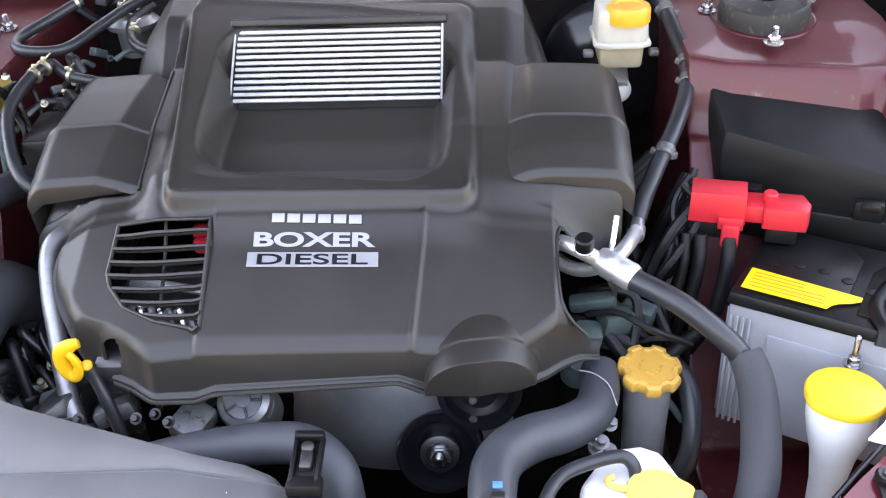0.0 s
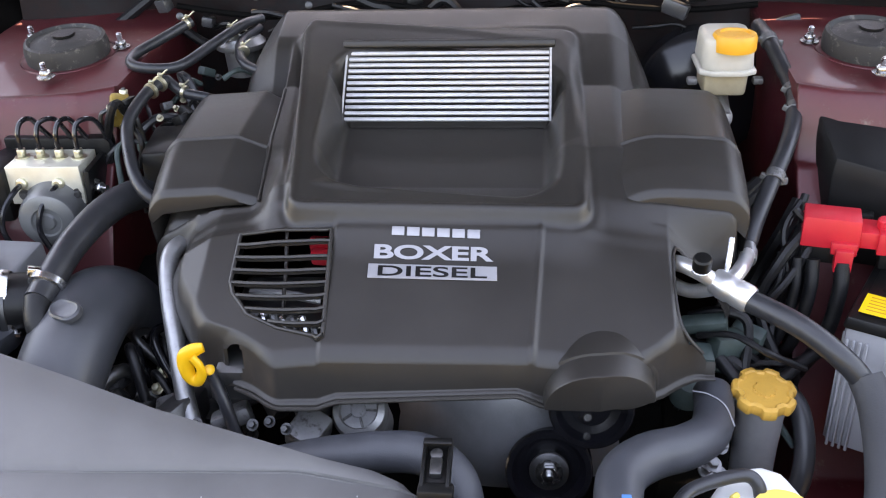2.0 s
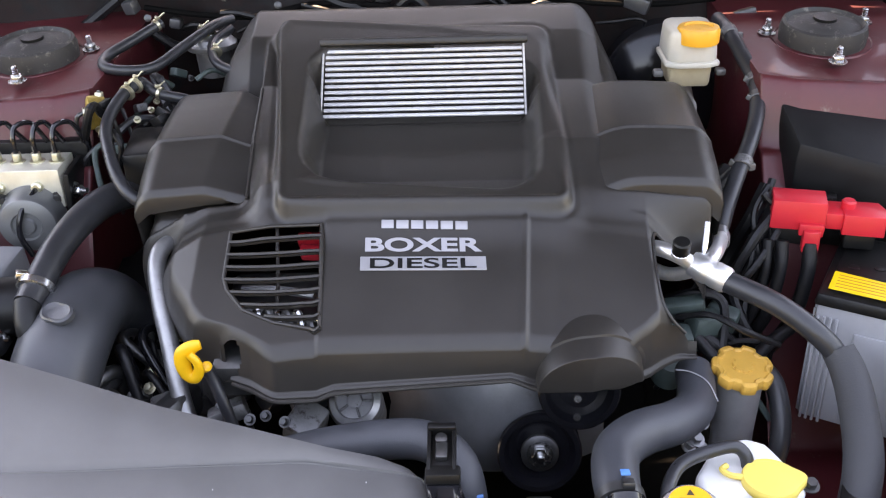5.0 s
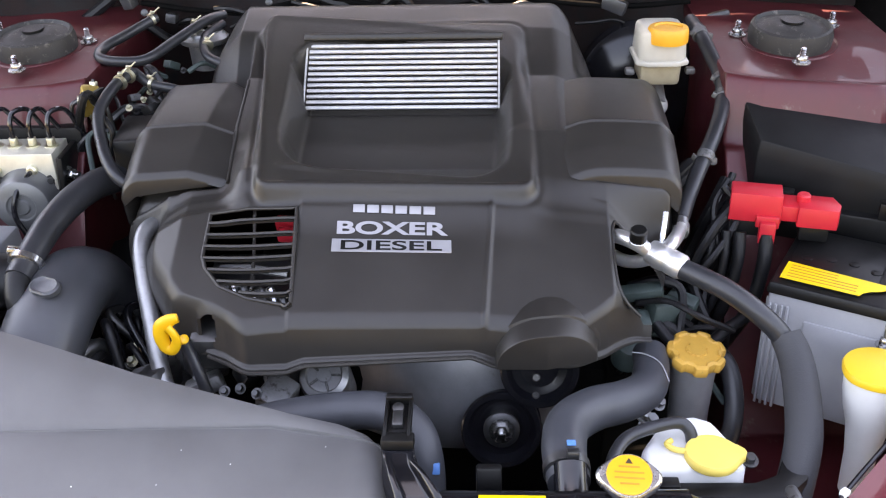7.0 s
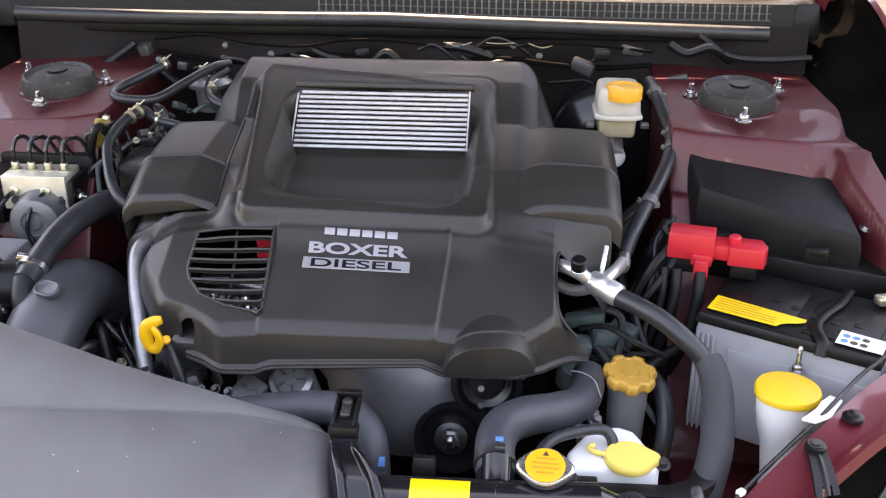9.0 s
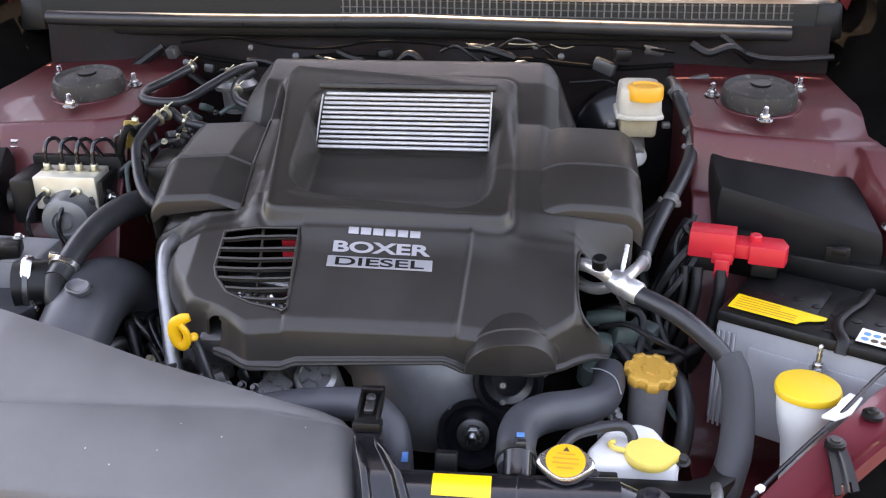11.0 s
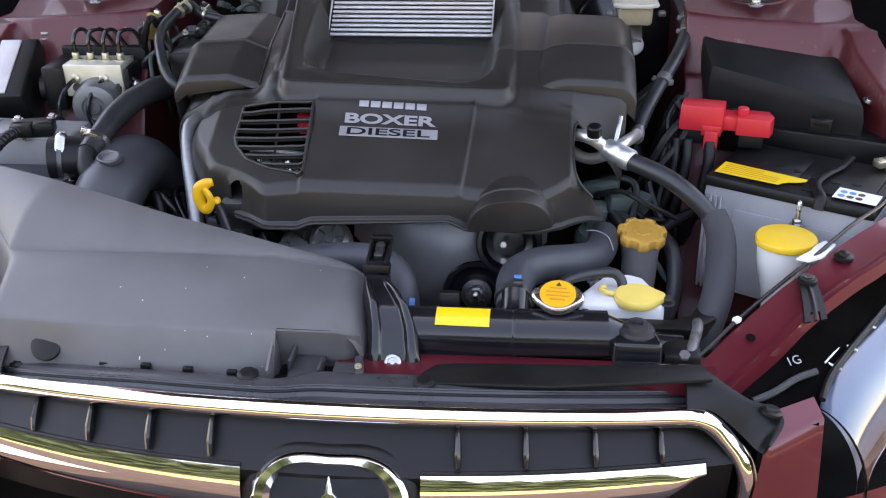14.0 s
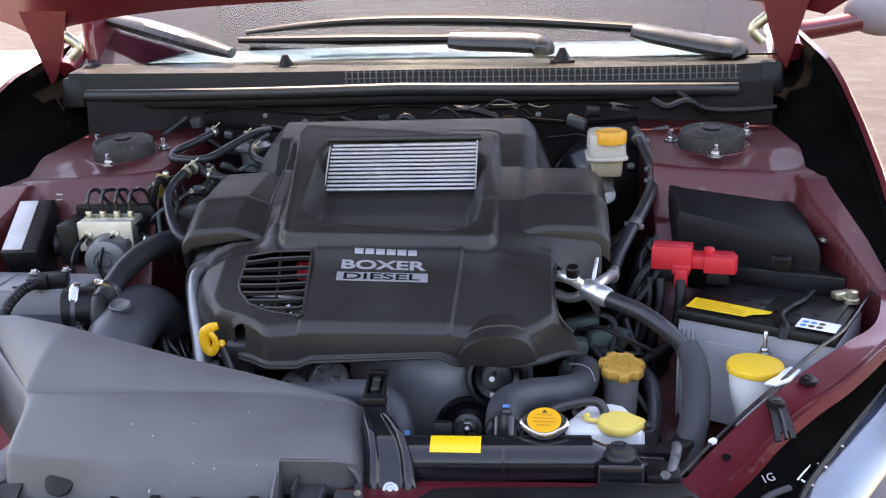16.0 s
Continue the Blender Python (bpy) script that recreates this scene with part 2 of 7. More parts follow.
GREEN = surface("aged_green_rubber", (0.05, 0.075, 0.07), 0.5, var=0.3, scale=40, bump=0.2)
TAPE = surface("harness_tape", (0.007, 0.007, 0.008), 0.45, spec=0.35, var=0.3, scale=60, bump=0.4, fine=500)
LINER = surface("liner_black", (0.0045, 0.0042, 0.004), 0.85, spec=0.0, var=0.4, scale=9, bump=0.2, fine=300, stain=(0.012, 0.011, 0.010), stain_at=0.62)
# near black for deep places: their shade is held in the base colour
DARK = surface("shade_black", (0.0035, 0.0032, 0.003), 0.9, spec=0.08, var=0.4, scale=15, bump=0.3, fine=200)


# ---- ground ----
GRAVEL = surface("brown_gravel", (0.030, 0.018, 0.0145), 0.9, var=0.3, scale=2.0, bump=0.9, fine=60, stain=(0.05, 0.034, 0.028), stain_at=0.5)
bm = bmesh.new()
sheet(bm, lambda u, v: (-60 + 120 * u, -60 + 120 * v, 0.02 * noise.noise(Vector((u * 90, v * 90, 0)))), 60, 60)
tagged(part("ground", bm, GRAVEL), "reddish brown gravel ground round the parked car", "ground", kind="structure")

# pale concrete apron on one side of the car
CONCRETE = surface("pale_concrete", (0.42, 0.40, 0.37), 0.85, var=0.15, scale=1.5, bump=0.5, fine=90, stain=(0.28, 0.26, 0.23), stain_at=0.55)
bm = bmesh.new()
sheet(bm, lambda u, v: (-12 + 10.9 * u, -0.8 + 13.8 * v, 0.035 + 0.01 * noise.noise(Vector((u * 20, v * 20, 3)))), 30, 40, thick=0.03)
tagged(part("pavement", bm, CONCRETE), "pale concrete apron beside the parked car", "pavement", kind="structure")

# dry sunlit grass before the car
DRY = surface("dry_grass", (0.30, 0.25, 0.12), 0.9, var=0.35, scale=3, bump=0.9, fine=50, spec=0.1, stain=(0.20, 0.20, 0.08), stain_at=0.55)
bm = bmesh.new()
sheet(bm, lambda u, v: (-12 + 24 * u, -12 + 9.4 * v, 0.045 + 0.025 * noise.noise(Vector((u * 60, v * 30, 8)))), 80, 40)
tagged(part("verge", bm, DRY), "dry straw-coloured grass verge before the parked car", "grass", kind="structure")

# unseen dark screen behind the viewer, added to hold back low sky light
SKY_BLOCK = surface("sky_block_green", (0.035, 0.05, 0.025), 0.8, var=0.5, scale=3, bump=0.8, fine=40, spec=0.2)
bm = bmesh.new()
sheet(bm, lambda u, v: (-9 + 18 * u, -8.0 + 5 * abs(2 * u - 1) ** 3 + 0.5 * noise.noise(Vector((u * 30, v * 9, 0))), 2.4 * v + 0.30 * v * noise.noise(Vector((u * 40, 7, v * 8)))), 120, 40)
tagged(part("backdrop", bm, SKY_BLOCK), "unseen dark green screen behind the viewer, added to block low sky", "hedge", kind="structure")

# ---- car body ----
body = thing("car_body", (0, 0.6, 0.0), "dark red car body with its hood raised, standing on gravel", "car")


def apron(s):
    """The inner fender with its strut tower; s: -1 or 1, the side."""

    def fn(u, v):
        y = 0.32 + 0.80 * v
        x = 0.452 + 0.34 * max(0, u - 0.12) / 0.88
        edge_y = 0.745 + 0.35 * max(0, 0.50 - x) + 0.30 * max(0, x - 0.66)
        k = y - edge_y
        top = 0.887 + 0.075 * max(0, k) - 0.075 * (x - 0.48) * (1 - rise(0.0, 0.14, k))
        low = run(y, [(0.3, 0.46), (0.52, 0.46), (0.62, 0.60), (0.69, 0.76), (0.72, 0.80), (1.0, 0.86)])
        z = low + (top - low) * rise(-0.030, 0.006, k)
        z += 0.004 * math.exp(-(((k - 0.010) / 0.007) ** 2))
        # outer flange that runs on towards the nose
        xr = run(y, [(0.3, 0.79), (0.5, 0.765), (0.70, 0.705), (0.80, 0.70)])
        shelf = run(y, [(0.3, 0.62), (0.5, 0.745), (0.6, 0.80), (0.745, 0.869), (1.1, 0.905)])
        z = z + max(0, shelf - z) * rise(xr - 0.024, xr, x)
        if u < 0.12:
            z = 0.34 + (z - 0.34) * rise(0, 0.125, u) ** 0.5
        return (s * x, y, z)

    bm = bmesh.new()
    sheet(bm, fn, 120, 190)
    return part("inner_fender", bm, PAINT_IN, body, "dull maroon painted inner fender with a strut tower", smooth=50)


for s in (-1, 1):
    apron(s)

# diagonal upper rails beside the headlamps
for s in (-1, 1):
    inner = [(0.385, 0.100, 0.622), (0.423, 0.136, 0.633), (0.469, 0.186, 0.652), (0.525, 0.234, 0.680), (0.567, 0.266, 0.697), (0.624, 0.324, 0.708), (0.683, 0.375, 0.720), (0.743, 0.435, 0.735), (0.80, 0.62, 0.77)]
    outer = [(0.440, 0.085, 0.615), (0.466, 0.108, 0.630), (0.508, 0.145, 0.648), (0.554, 0.189, 0.672), (0.608, 0.232, 0.694), (0.653, 0.270, 0.704), (0.718, 0.341, 0.718), (0.80, 0.45, 0.735), (0.87, 0.64, 0.78)]
    ci, co_ = curve_points(inner, 8), curve_points(outer, 8)

    def rail(u, v):
        k = v * (len(ci) - 1)
        i = min(int(k), len(ci) - 2)
        a, b = ci[i].lerp(ci[i + 1], k - i), co_[i].lerp(co_[i + 1], k - i)
        if u < 0.2:
            p = a + Vector((0, 0, -0.045 * (1 - u / 0.2)))
        elif u > 0.8:
            p = b + Vector((0.003 * (u - 0.8) / 0.2, 0, -0.014 * (u - 0.8) / 0.2))
        else:
            p = a.lerp(b, (u - 0.2) / 0.6)
            p.z += 0.004 * rise(0.66, 0.74, u) - 0.002 * math.sin(math.pi * (u - 0.2) / 0.6)
        return (s * p.x, p.y, p.z)

    bm = bmesh.new()
    sheet(bm, rail, 20, 60)
    part("upper_rail", bm, PAINT, body, "glossy maroon diagonal upper rail", smooth=50)
    # punched hole and a pressed dimple
    bm = bmesh.new()
    lathe(bm, [(0.0056, 0), (0.0056, 0.0010), (0.004, 0.0012)], pose(s * 0.482, 0.1660, 0.6520, 14), 20)
    # a near-black disc stands in for the shade inside the hole
    part("hole", bm, DARK, body)

# radiator support: red crossmember
bm = bmesh.new()
sheet(bm, lambda u, v: (0.0 + 0.44 * u, 0.078 + 0.12 * (0.44 * u) ** 2 + (0.05 if v > 0.2 else 0.0) * min(1, (v - 0.2) / 0.6) + (0.006 if v > 0.8 else 0), 0.608 + (0.024 * min(1, v / 0.2)) - (0.06 * (v - 0.8) / 0.2 if v > 0.8 else 0)), 40, 20)
part("radiator_support", bm, PAINT, body, "maroon crossmember over the radiator", smooth=50)

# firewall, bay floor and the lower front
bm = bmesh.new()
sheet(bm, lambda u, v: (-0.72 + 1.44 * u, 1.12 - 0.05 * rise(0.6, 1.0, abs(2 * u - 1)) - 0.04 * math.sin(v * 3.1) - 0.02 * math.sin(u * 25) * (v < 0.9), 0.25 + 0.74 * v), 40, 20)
# maroon taken almost to black: the cowl's shade is in this colour
part("firewall", bm, surface("shaded_firewall", (0.011, 0.0052, 0.0046), 0.6, var=0.5, scale=11, bump=0.3, fine=150, spec=0.2, stain=(0.008, 0.007, 0.007), stain_at=0.48), body, "stained maroon firewall under the cowl, shade darkening its colour")
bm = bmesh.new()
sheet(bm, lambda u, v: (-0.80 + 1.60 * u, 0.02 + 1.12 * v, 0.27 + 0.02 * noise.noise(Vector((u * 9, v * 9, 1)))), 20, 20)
# bay floor and radiator core carry the bay's shade as colour
part("undertray", bm, DARK, body, "near-black undertray below the engine, shade in its colour")
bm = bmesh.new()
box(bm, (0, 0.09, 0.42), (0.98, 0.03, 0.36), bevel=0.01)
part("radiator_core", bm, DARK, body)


LAMP_EDGE = [(0.546, 0.072, 0.600), (0.556, 0.110, 0.613), (0.583, 0.158, 0.622), (0.668, 0.280, 0.632), (0.750, 0.392, 0.645), (0.850, 0.53, 0.69)]


def along(line, v):
    k = v * (len(line) - 1)
    i = min(int(k), len(line) - 2)
    return line[i].lerp(line[i + 1], k - i)


def fender(s):
    """The outer wing: skin, its folded top edge, and the black inner wall."""

    def edge(v):
        y = 0.50 + 0.86 * v
        return Vector((run(y, [(0.5, 0.86), (0.7, 0.868), (1.0, 0.872), (1.36, 0.85)]) + (-0.050 if s > 0 else 0), y, run(y, [(0.5, 0.775), (0.60, 0.840), (0.70, 0.895), (0.8, 0.945), (0.93, 1.00), (1.05, 1.04), (1.36, 1.10)])))

    def skin(u, v):
        e = edge(v)
        return (s * (e.x + 0.075 * math.sin(u * 1.5)), e.y, e.z - 0.34 * u * u - 0.12 * u)

    bm = bmesh.new()
    sheet(bm, skin, 16, 30)
    sheet(bm, lambda u, v: (s * (edge(v).x - 0.009 * u), edge(v).y, edge(v).z - 0.003 * u), 3, 30)
    part("fender", bm, PAINT, body, "glossy dark red front fender", smooth=50)
    bm = bmesh.new()

    def lining(u, v):
        e = edge(v)
        foot = run(e.y, [(0.5, 0.79), (0.70, 0.735), (0.8, 0.712), (1.36, 0.705)])
        low = run(e.y, [(0.5, 0.735), (0.6, 0.785), (0.745, 0.855), (1.1, 0.890), (1.36, 0.90)])
        top = e.x - 0.006 - 0.012 * rise(0, 0.05, u)
        return (s * (top + (foot - top) * rise(0.2, 1.0, u)), e.y, e.z - 0.005 - u * (e.z - 0.005 - low))

    sheet(bm, lining, 14, 40)
    part("fender_liner", bm, LINER, body, "black lining inside the fender edge", smooth=50)


for s in (-1, 1):
    fender(s)
    # side of the nose between rail and headlamp
    bm = bmesh.new()
    rim, gap = curve_points([(0.443, 0.085, 0.601), (0.469, 0.108, 0.616), (0.511, 0.145, 0.634), (0.557, 0.189, 0.658), (0.611, 0.232, 0.680), (0.656, 0.270, 0.690), (0.721, 0.341, 0.704), (0.80, 0.45, 0.720), (0.846, 0.55, 0.735)], 6), curve_points(LAMP_EDGE, 6)
    sheet(bm, lambda u, v: (lambda p: (s * p.x, p.y, p.z))(along(rim, v).lerp(along(gap, v), u)), 8, 30)
    part("lamp_housing", bm, LINER, body, "black plastic headlamp housing top", smooth=50)

# strut mounts with their studs: rubber dome on each tower
for s in (-1, 1):
    mount = thing("strut_mount", (s * 0.572, 0.885, 0.905), "black rubber strut mount with three zinc studs on the tower", "strut mount", "strut mounts")
    tilt = pose(s * 0.573, 0.898, 0.896, 6, 0, 0)
    bm = bmesh.new()
    lathe(bm, [(0.060, 0), (0.061, 0.018), (0.058, 0.029), (0.054, 0.031), (0.050, 0.026), (0.043, 0.026), (0.034, 0.030), (0.020, 0.034), (0.016, 0.033)], tilt, 40)
    part("rubber_mount", bm, surface("weathered_rubber", (0.028, 0.026, 0.024), 0.6, var=0.3, scale=25, bump=0.3, fine=300, stain=(0.13, 0.12, 0.10), stain_at=0.55), mount)
    bm = bmesh.new()
    lathe(bm, [(0.066, -0.004), (0.067, 0.003), (0.069, 0.004), (0.071, 0.001), (0.073, -0.005)], tilt, 40)
    part("tower_lip", bm, PAINT_IN, mount, "rolled maroon lip round the mount")
    bm = bmesh.new()
    lathe(bm, [(0.016, 0.028), (0.016, 0.037), (0.012, 0.037), (0.004, 0.037)], tilt, 24)
    part("rod_cap", bm, BLACK, mount)
    for x, y, z in ((0.565, 0.803, 0.896), (0.502, 0.925, 0.902), (0.645, 0.938, 0.910)):
        bm = bmesh.new()
        hexnut(bm, (s * x, y, z), (0, -0.08, 1), 0.0085, 0.009)
        lathe(bm, [(0.004, 0.008), (0.0042, 0.013), (0.0036, 0.0135), (0.0042, 0.0155), (0.0036, 0.016), (0.0042, 0.018), (0.0036, 0.0185), (0.0042, 0.0205), (0.003, 0.022)], axis((s * x, y, z), (0, -0.08, 1)), 12)
        part("stud", bm, BRIGHT, mount, "bright zinc stud with a nut")


# ---- engine cover ----
cover = thing("engine_cover", (0.0, 0.62, 0.69), "dark grey moulded plastic engine cover with a finned intercooler", "engine cover")
LEFT = [(0.355, -0.188), (0.375, -0.196), (0.392, -0.212), (0.402, -0.240), (0.415, -0.252), (0.45, -0.277), (0.50, -0.307), (0.533, -0.333), (0.552, -0.340), (0.57, -0.328), (0.72, -0.328), (0.765, -0.325), (0.79, -0.305), (0.85, -0.296), (0.93, -0.277), (0.98, -0.250)]
RIGHT = [(0.355, 0.252), (0.385, 0.284), (0.41, 0.301), (0.44, 0.308), (0.49, 0.330), (0.53, 0.348), (0.56, 0.352), (0.68, 0.350), (0.76, 0.342), (0.795, 0.330), (0.812, 0.310), (0.822, 0.292), (0.85, 0.280), (0.90, 0.264), (0.98, 0.232)]
REAR = 0.978


def panel_z(x, y):
    """The sloping front panel: it leans a little to one side and steepens towards the tray."""
    near = min(0.16, max(-0.12, x))
    s = y - 0.367 - 0.08 * near
    z = 0.741 + 0.5 * s - 0.04 * near
    z += 0.06 * max(0, s - 0.10) ** 0.5 * rise(0.10, 0.16, s) * (1 - rise(0.16, 0.21, abs(x)))
    # beside the tray the panel levels out below the shoulders' lips
    cap = 0.822 - 0.10 * max(0, abs(x) - 0.20)
    return z + (min(z, cap) - z) * rise(0.180, 0.215, abs(x))


def front_y(u):
    return 0.367 + 0.08 * (0.44 * u - 0.19) + 0.034 * (1 - rise(0.0, 0.10, u)) + 0.055 * rise(0.86, 1.0, u)


def tray_half(y, side):
    """The inner edges of the raised tray: left, right."""
    return run(y, [(0.53, -0.160), (0.87, -0.205)]) if side < 0 else run(y, [(0.53, 0.182), (0.87, 0.172)])


def corner_gap(x, y, lo, hi, front, rear, r):
    """How far (x, y) lies outside a rounded box; negative inside."""
    qx = max(lo + r - x, x - hi + r)
    qy = max(front + r - y, y - rear + r)
    return math.hypot(max(qx, 0), max(qy, 0)) + min(max(qx, qy), 0) - r


def cover_z(x, y):
    """The cover's height without its shoulders: sloping panel, raised tray and its scoop."""
    z = panel_z(x, y) if y < 0.545 else run(y, [(0.545, panel_z(x, 0.545)), (0.637, 0.862), (0.79, 0.8850), (0.88, 0.9285), (1.0, 0.9645)])
    front = 1 - rise(0.53, 0.57, y)
    # panels that fall away to the sides
    z -= front * (0.42 * max(0, -0.248 - x) + 0.95 * max(0, -0.280 - x) + 0.05 * max(0, -0.095 - x) + 0.10 * max(0, x - 0.118) + 0.95 * max(0, x - 0.270))
    seam = x - 0.118 - 0.01 * (y - 0.36) / 0.16
    flat = 1 - rise(0.515, 0.53, y)
    z += flat * (0.0030 * math.exp(-((seam / 0.0030) ** 2)) - 0.0015 * rise(0, 0.006, seam))
    z -= flat * 0.0035 * rise(0.0, 0.007, -0.0985 - x)
    # ledges under the shoulders
    z -= 0.030 * rise(0.0, 0.006, -x - run(y, [(0.54, 0.203), (0.785, 0.220)])) * rise(0.552, 0.562, y) * (1 - rise(0.80, 0.88, y))
    z -= 0.022 * rise(0.0, 0.05, x - 0.215) * rise(0.562, 0.575, y)
    # rear body rolls down behind
    z -= 0.10 * rise(0.93, 1.04, y) ** 1.5
    z -= 0.88 * max(0, abs(x) - 0.246) * rise(0.795, 0.83, y)
    # raised tray with a rounded lip
    tl, tr = tray_half(y, -1), tray_half(y, 1)
    d = corner_gap(x, y, tl, tr, 0.517 + 0.08 * x, 0.885, 0.020)
    soft = 0.0035 + 0.010 * rise(0.0, 0.10, x) * rise(0.56, 0.62, y) + 0.012 * rise(0.84, 0.87, y)
    inside = rise(-soft, soft, -d)
    ztray = 0.838 - 0.05 * x + (y - 0.52 - 0.08 * x) * 0.290
    z = z + (max(ztray, z) - z) * inside + 0.0018 * math.exp(-(((d + 0.006) / soft) ** 2))
    z -= 0.0020 * math.exp(-(((d - 0.006) / 0.004) ** 2))
    # scoop below the intercooler
    lo, hi = run(y, [(0.54, -0.122), (0.62, -0.134), (0.82, -0.138)]), run(y, [(0.54, 0.136), (0.62, 0.143), (0.82, 0.145)])
    e = corner_gap(x, y, lo - 0.012, hi + 0.012, 0.542, 0.821, 0.055)
    into = rise(-0.002, 0.026, -e) if y < 0.75 else min(rise(-0.002, 0.014, -e), rise(-0.823, -0.818, -y))
    zs = run(y, [(0.55, 0.828), (0.60, 0.824), (0.725, 0.850), (0.735, 0.846), (0.815, 0.912)])
    return z + (min(zs, z) - z) * into


VENT = [(-0.213, 0.503), (-0.165, 0.4985), (-0.106, 0.4985), (-0.099, 0.379), (-0.150, 0.392), (-0.186, 0.408), (-0.207, 0.432), (-0.213, 0.447)]


def in_poly(x, y, poly):
    hit = False
    for (x0, y0), (x1, y1) in zip(poly, poly[1:] + poly[:1]):
        if (y0 > y) != (y1 > y) and x < (x1 - x0) * (y - y0) / (y1 - y0) + x0:
            hit = not hit
    return hit


SIDE, NOSE = 0.045, 0.075


def cover_place(u, v):
    """u: across with skirts beyond 0.04 and 0.96; v: from the rear to the crease at 0.9, then down the nose."""
    a = min(1, max(0, (u - 0.04) / 0.92))
    b = min(1, v / 0.9)
    y = REAR + (front_y(a) - REAR) * b
    xl, xr = run(y, LEFT), run(y, RIGHT)
    x = xl + (xr - xl) * a
    z = cover_z(x, y)
    # rounded shoulders of the outline
    near = min(x - xl, xr - x)
    z -= 0.010 * (1 - min(1, near / 0.014)) ** 2
    z -= 0.008 * (1 - min(1, (y - front_y(a)) / 0.014)) ** 2
    if v > 0.9:
        k = (v - 0.9) / 0.1
        low = run(x, [(-0.26, 0.70), (-0.19, 0.688), (-0.105, 0.686), (-0.085, 0.694), (0.105, 0.697), (0.13, 0.684), (0.26, 0.672)])
        lip = rise(0.86, 0.90, k) * 0.006
        z += (low - z) * k
        y -= 0.004 * math.sin(k * 1.6) + lip
    if u < 0.04:
        k = (0.04 - u) / 0.04
        z -= 0.055 * k * (v < 0.9)
        x -= 0.004 * math.sin(3.1 * k)
    elif u > 0.96:
        k = (u - 0.96) / 0.04
        z -= 0.085 * k * (v < 0.9)
        x += (0.010 if y < 0.5 else -0.010) * k
    return (x, y, z)


NOTCH = [(0.2785, 0.528), (0.300, 0.527), (0.325, 0.517), (0.42, 0.505), (0.42, 0.452), (0.302, 0.430), (0.286, 0.432), (0.276, 0.446), (0.2735, 0.49)]


def cover_keep(u, v):
    p = cover_place(u, v)
    if v > 0.9 and p[0] < -0.226:
        return False
    if v > 0.9 and (p[0] + 0.2210) ** 2 + (p[2] - 0.7240) ** 2 < 0.034 ** 2:
        return False
    if v < 0.9 and u > 0.5 and in_poly(p[0], p[1], NOTCH):
        return False
    return not (v < 0.9 and 0.04 < u < 0.96 and in_poly(p[0], p[1], VENT))


bm = bmesh.new()
sheet(bm, cover_place, 320, 320, cover_keep)
bmesh.ops.recalc_face_normals(bm, faces=bm.faces)
part("shell", bm, COVER, cover, smooth=85)


def on_cover(x, y, up=0.0):
    return Vector((x, y, cover_z(x, y) + up))


# raised bead along the vent's edge, and its slats
bm = bmesh.new()
ring = [on_cover(x, y, 0.0) for x, y in VENT + VENT[:1]]
dense = []
for a, b in zip(ring, ring[1:]):
    dense += [a.lerp(b, i / 12) for i in range(12)]
dense.append(dense[0])
tube(bm, dense, 0.0024, 8, 1)
part("vent_rim", bm, COVER, cover)
# rolled rim round the notch for the pipes
bm = bmesh.new()
tube(bm, [on_cover(x, y, 0.0) for x, y in ((0.325, 0.517), (0.300, 0.527), (0.2785, 0.528), (0.2735, 0.49), (0.276, 0.446), (0.286, 0.432), (0.302, 0.430))], 0.0020, 8, 5)
part("notch_rim", bm, COVER, cover)
for i in range(8):
    y = 0.487 - i * 0.0150
    xs = [x0 + (x1 - x0) * (y - y0) / (y1 - y0) for (x0, y0), (x1, y1) in zip(VENT, VENT[1:] + VENT[:1]) if (y0 > y) != (y1 > y)]
    a, b = min(xs), max(xs)
    bm = bmesh.new()
    sheet(bm, lambda u, v: (a + (b - a) * u, y + 0.0055 * (v - 0.5) - 0.004 * math.sin(math.pi * u) + 0.002 * (1 - 2 * u), cover_z(a + (b - a) * u, y) + 0.001 + 0.004 * math.sin(math.pi * v) - 0.004 * (v - 0.5)), 10, 4, thick=0.004)
    part("vent_slat", bm, COVER, cover, "dark grey vent slat")
bm = bmesh.new()
tube(bm, [on_cover(-0.160 + 0.012 * i / 6, 0.510 - 0.113 * i / 6, -0.012) for i in range(7)], 0.0022, 6, 2)
part("vent_bar", bm, COVER, cover)

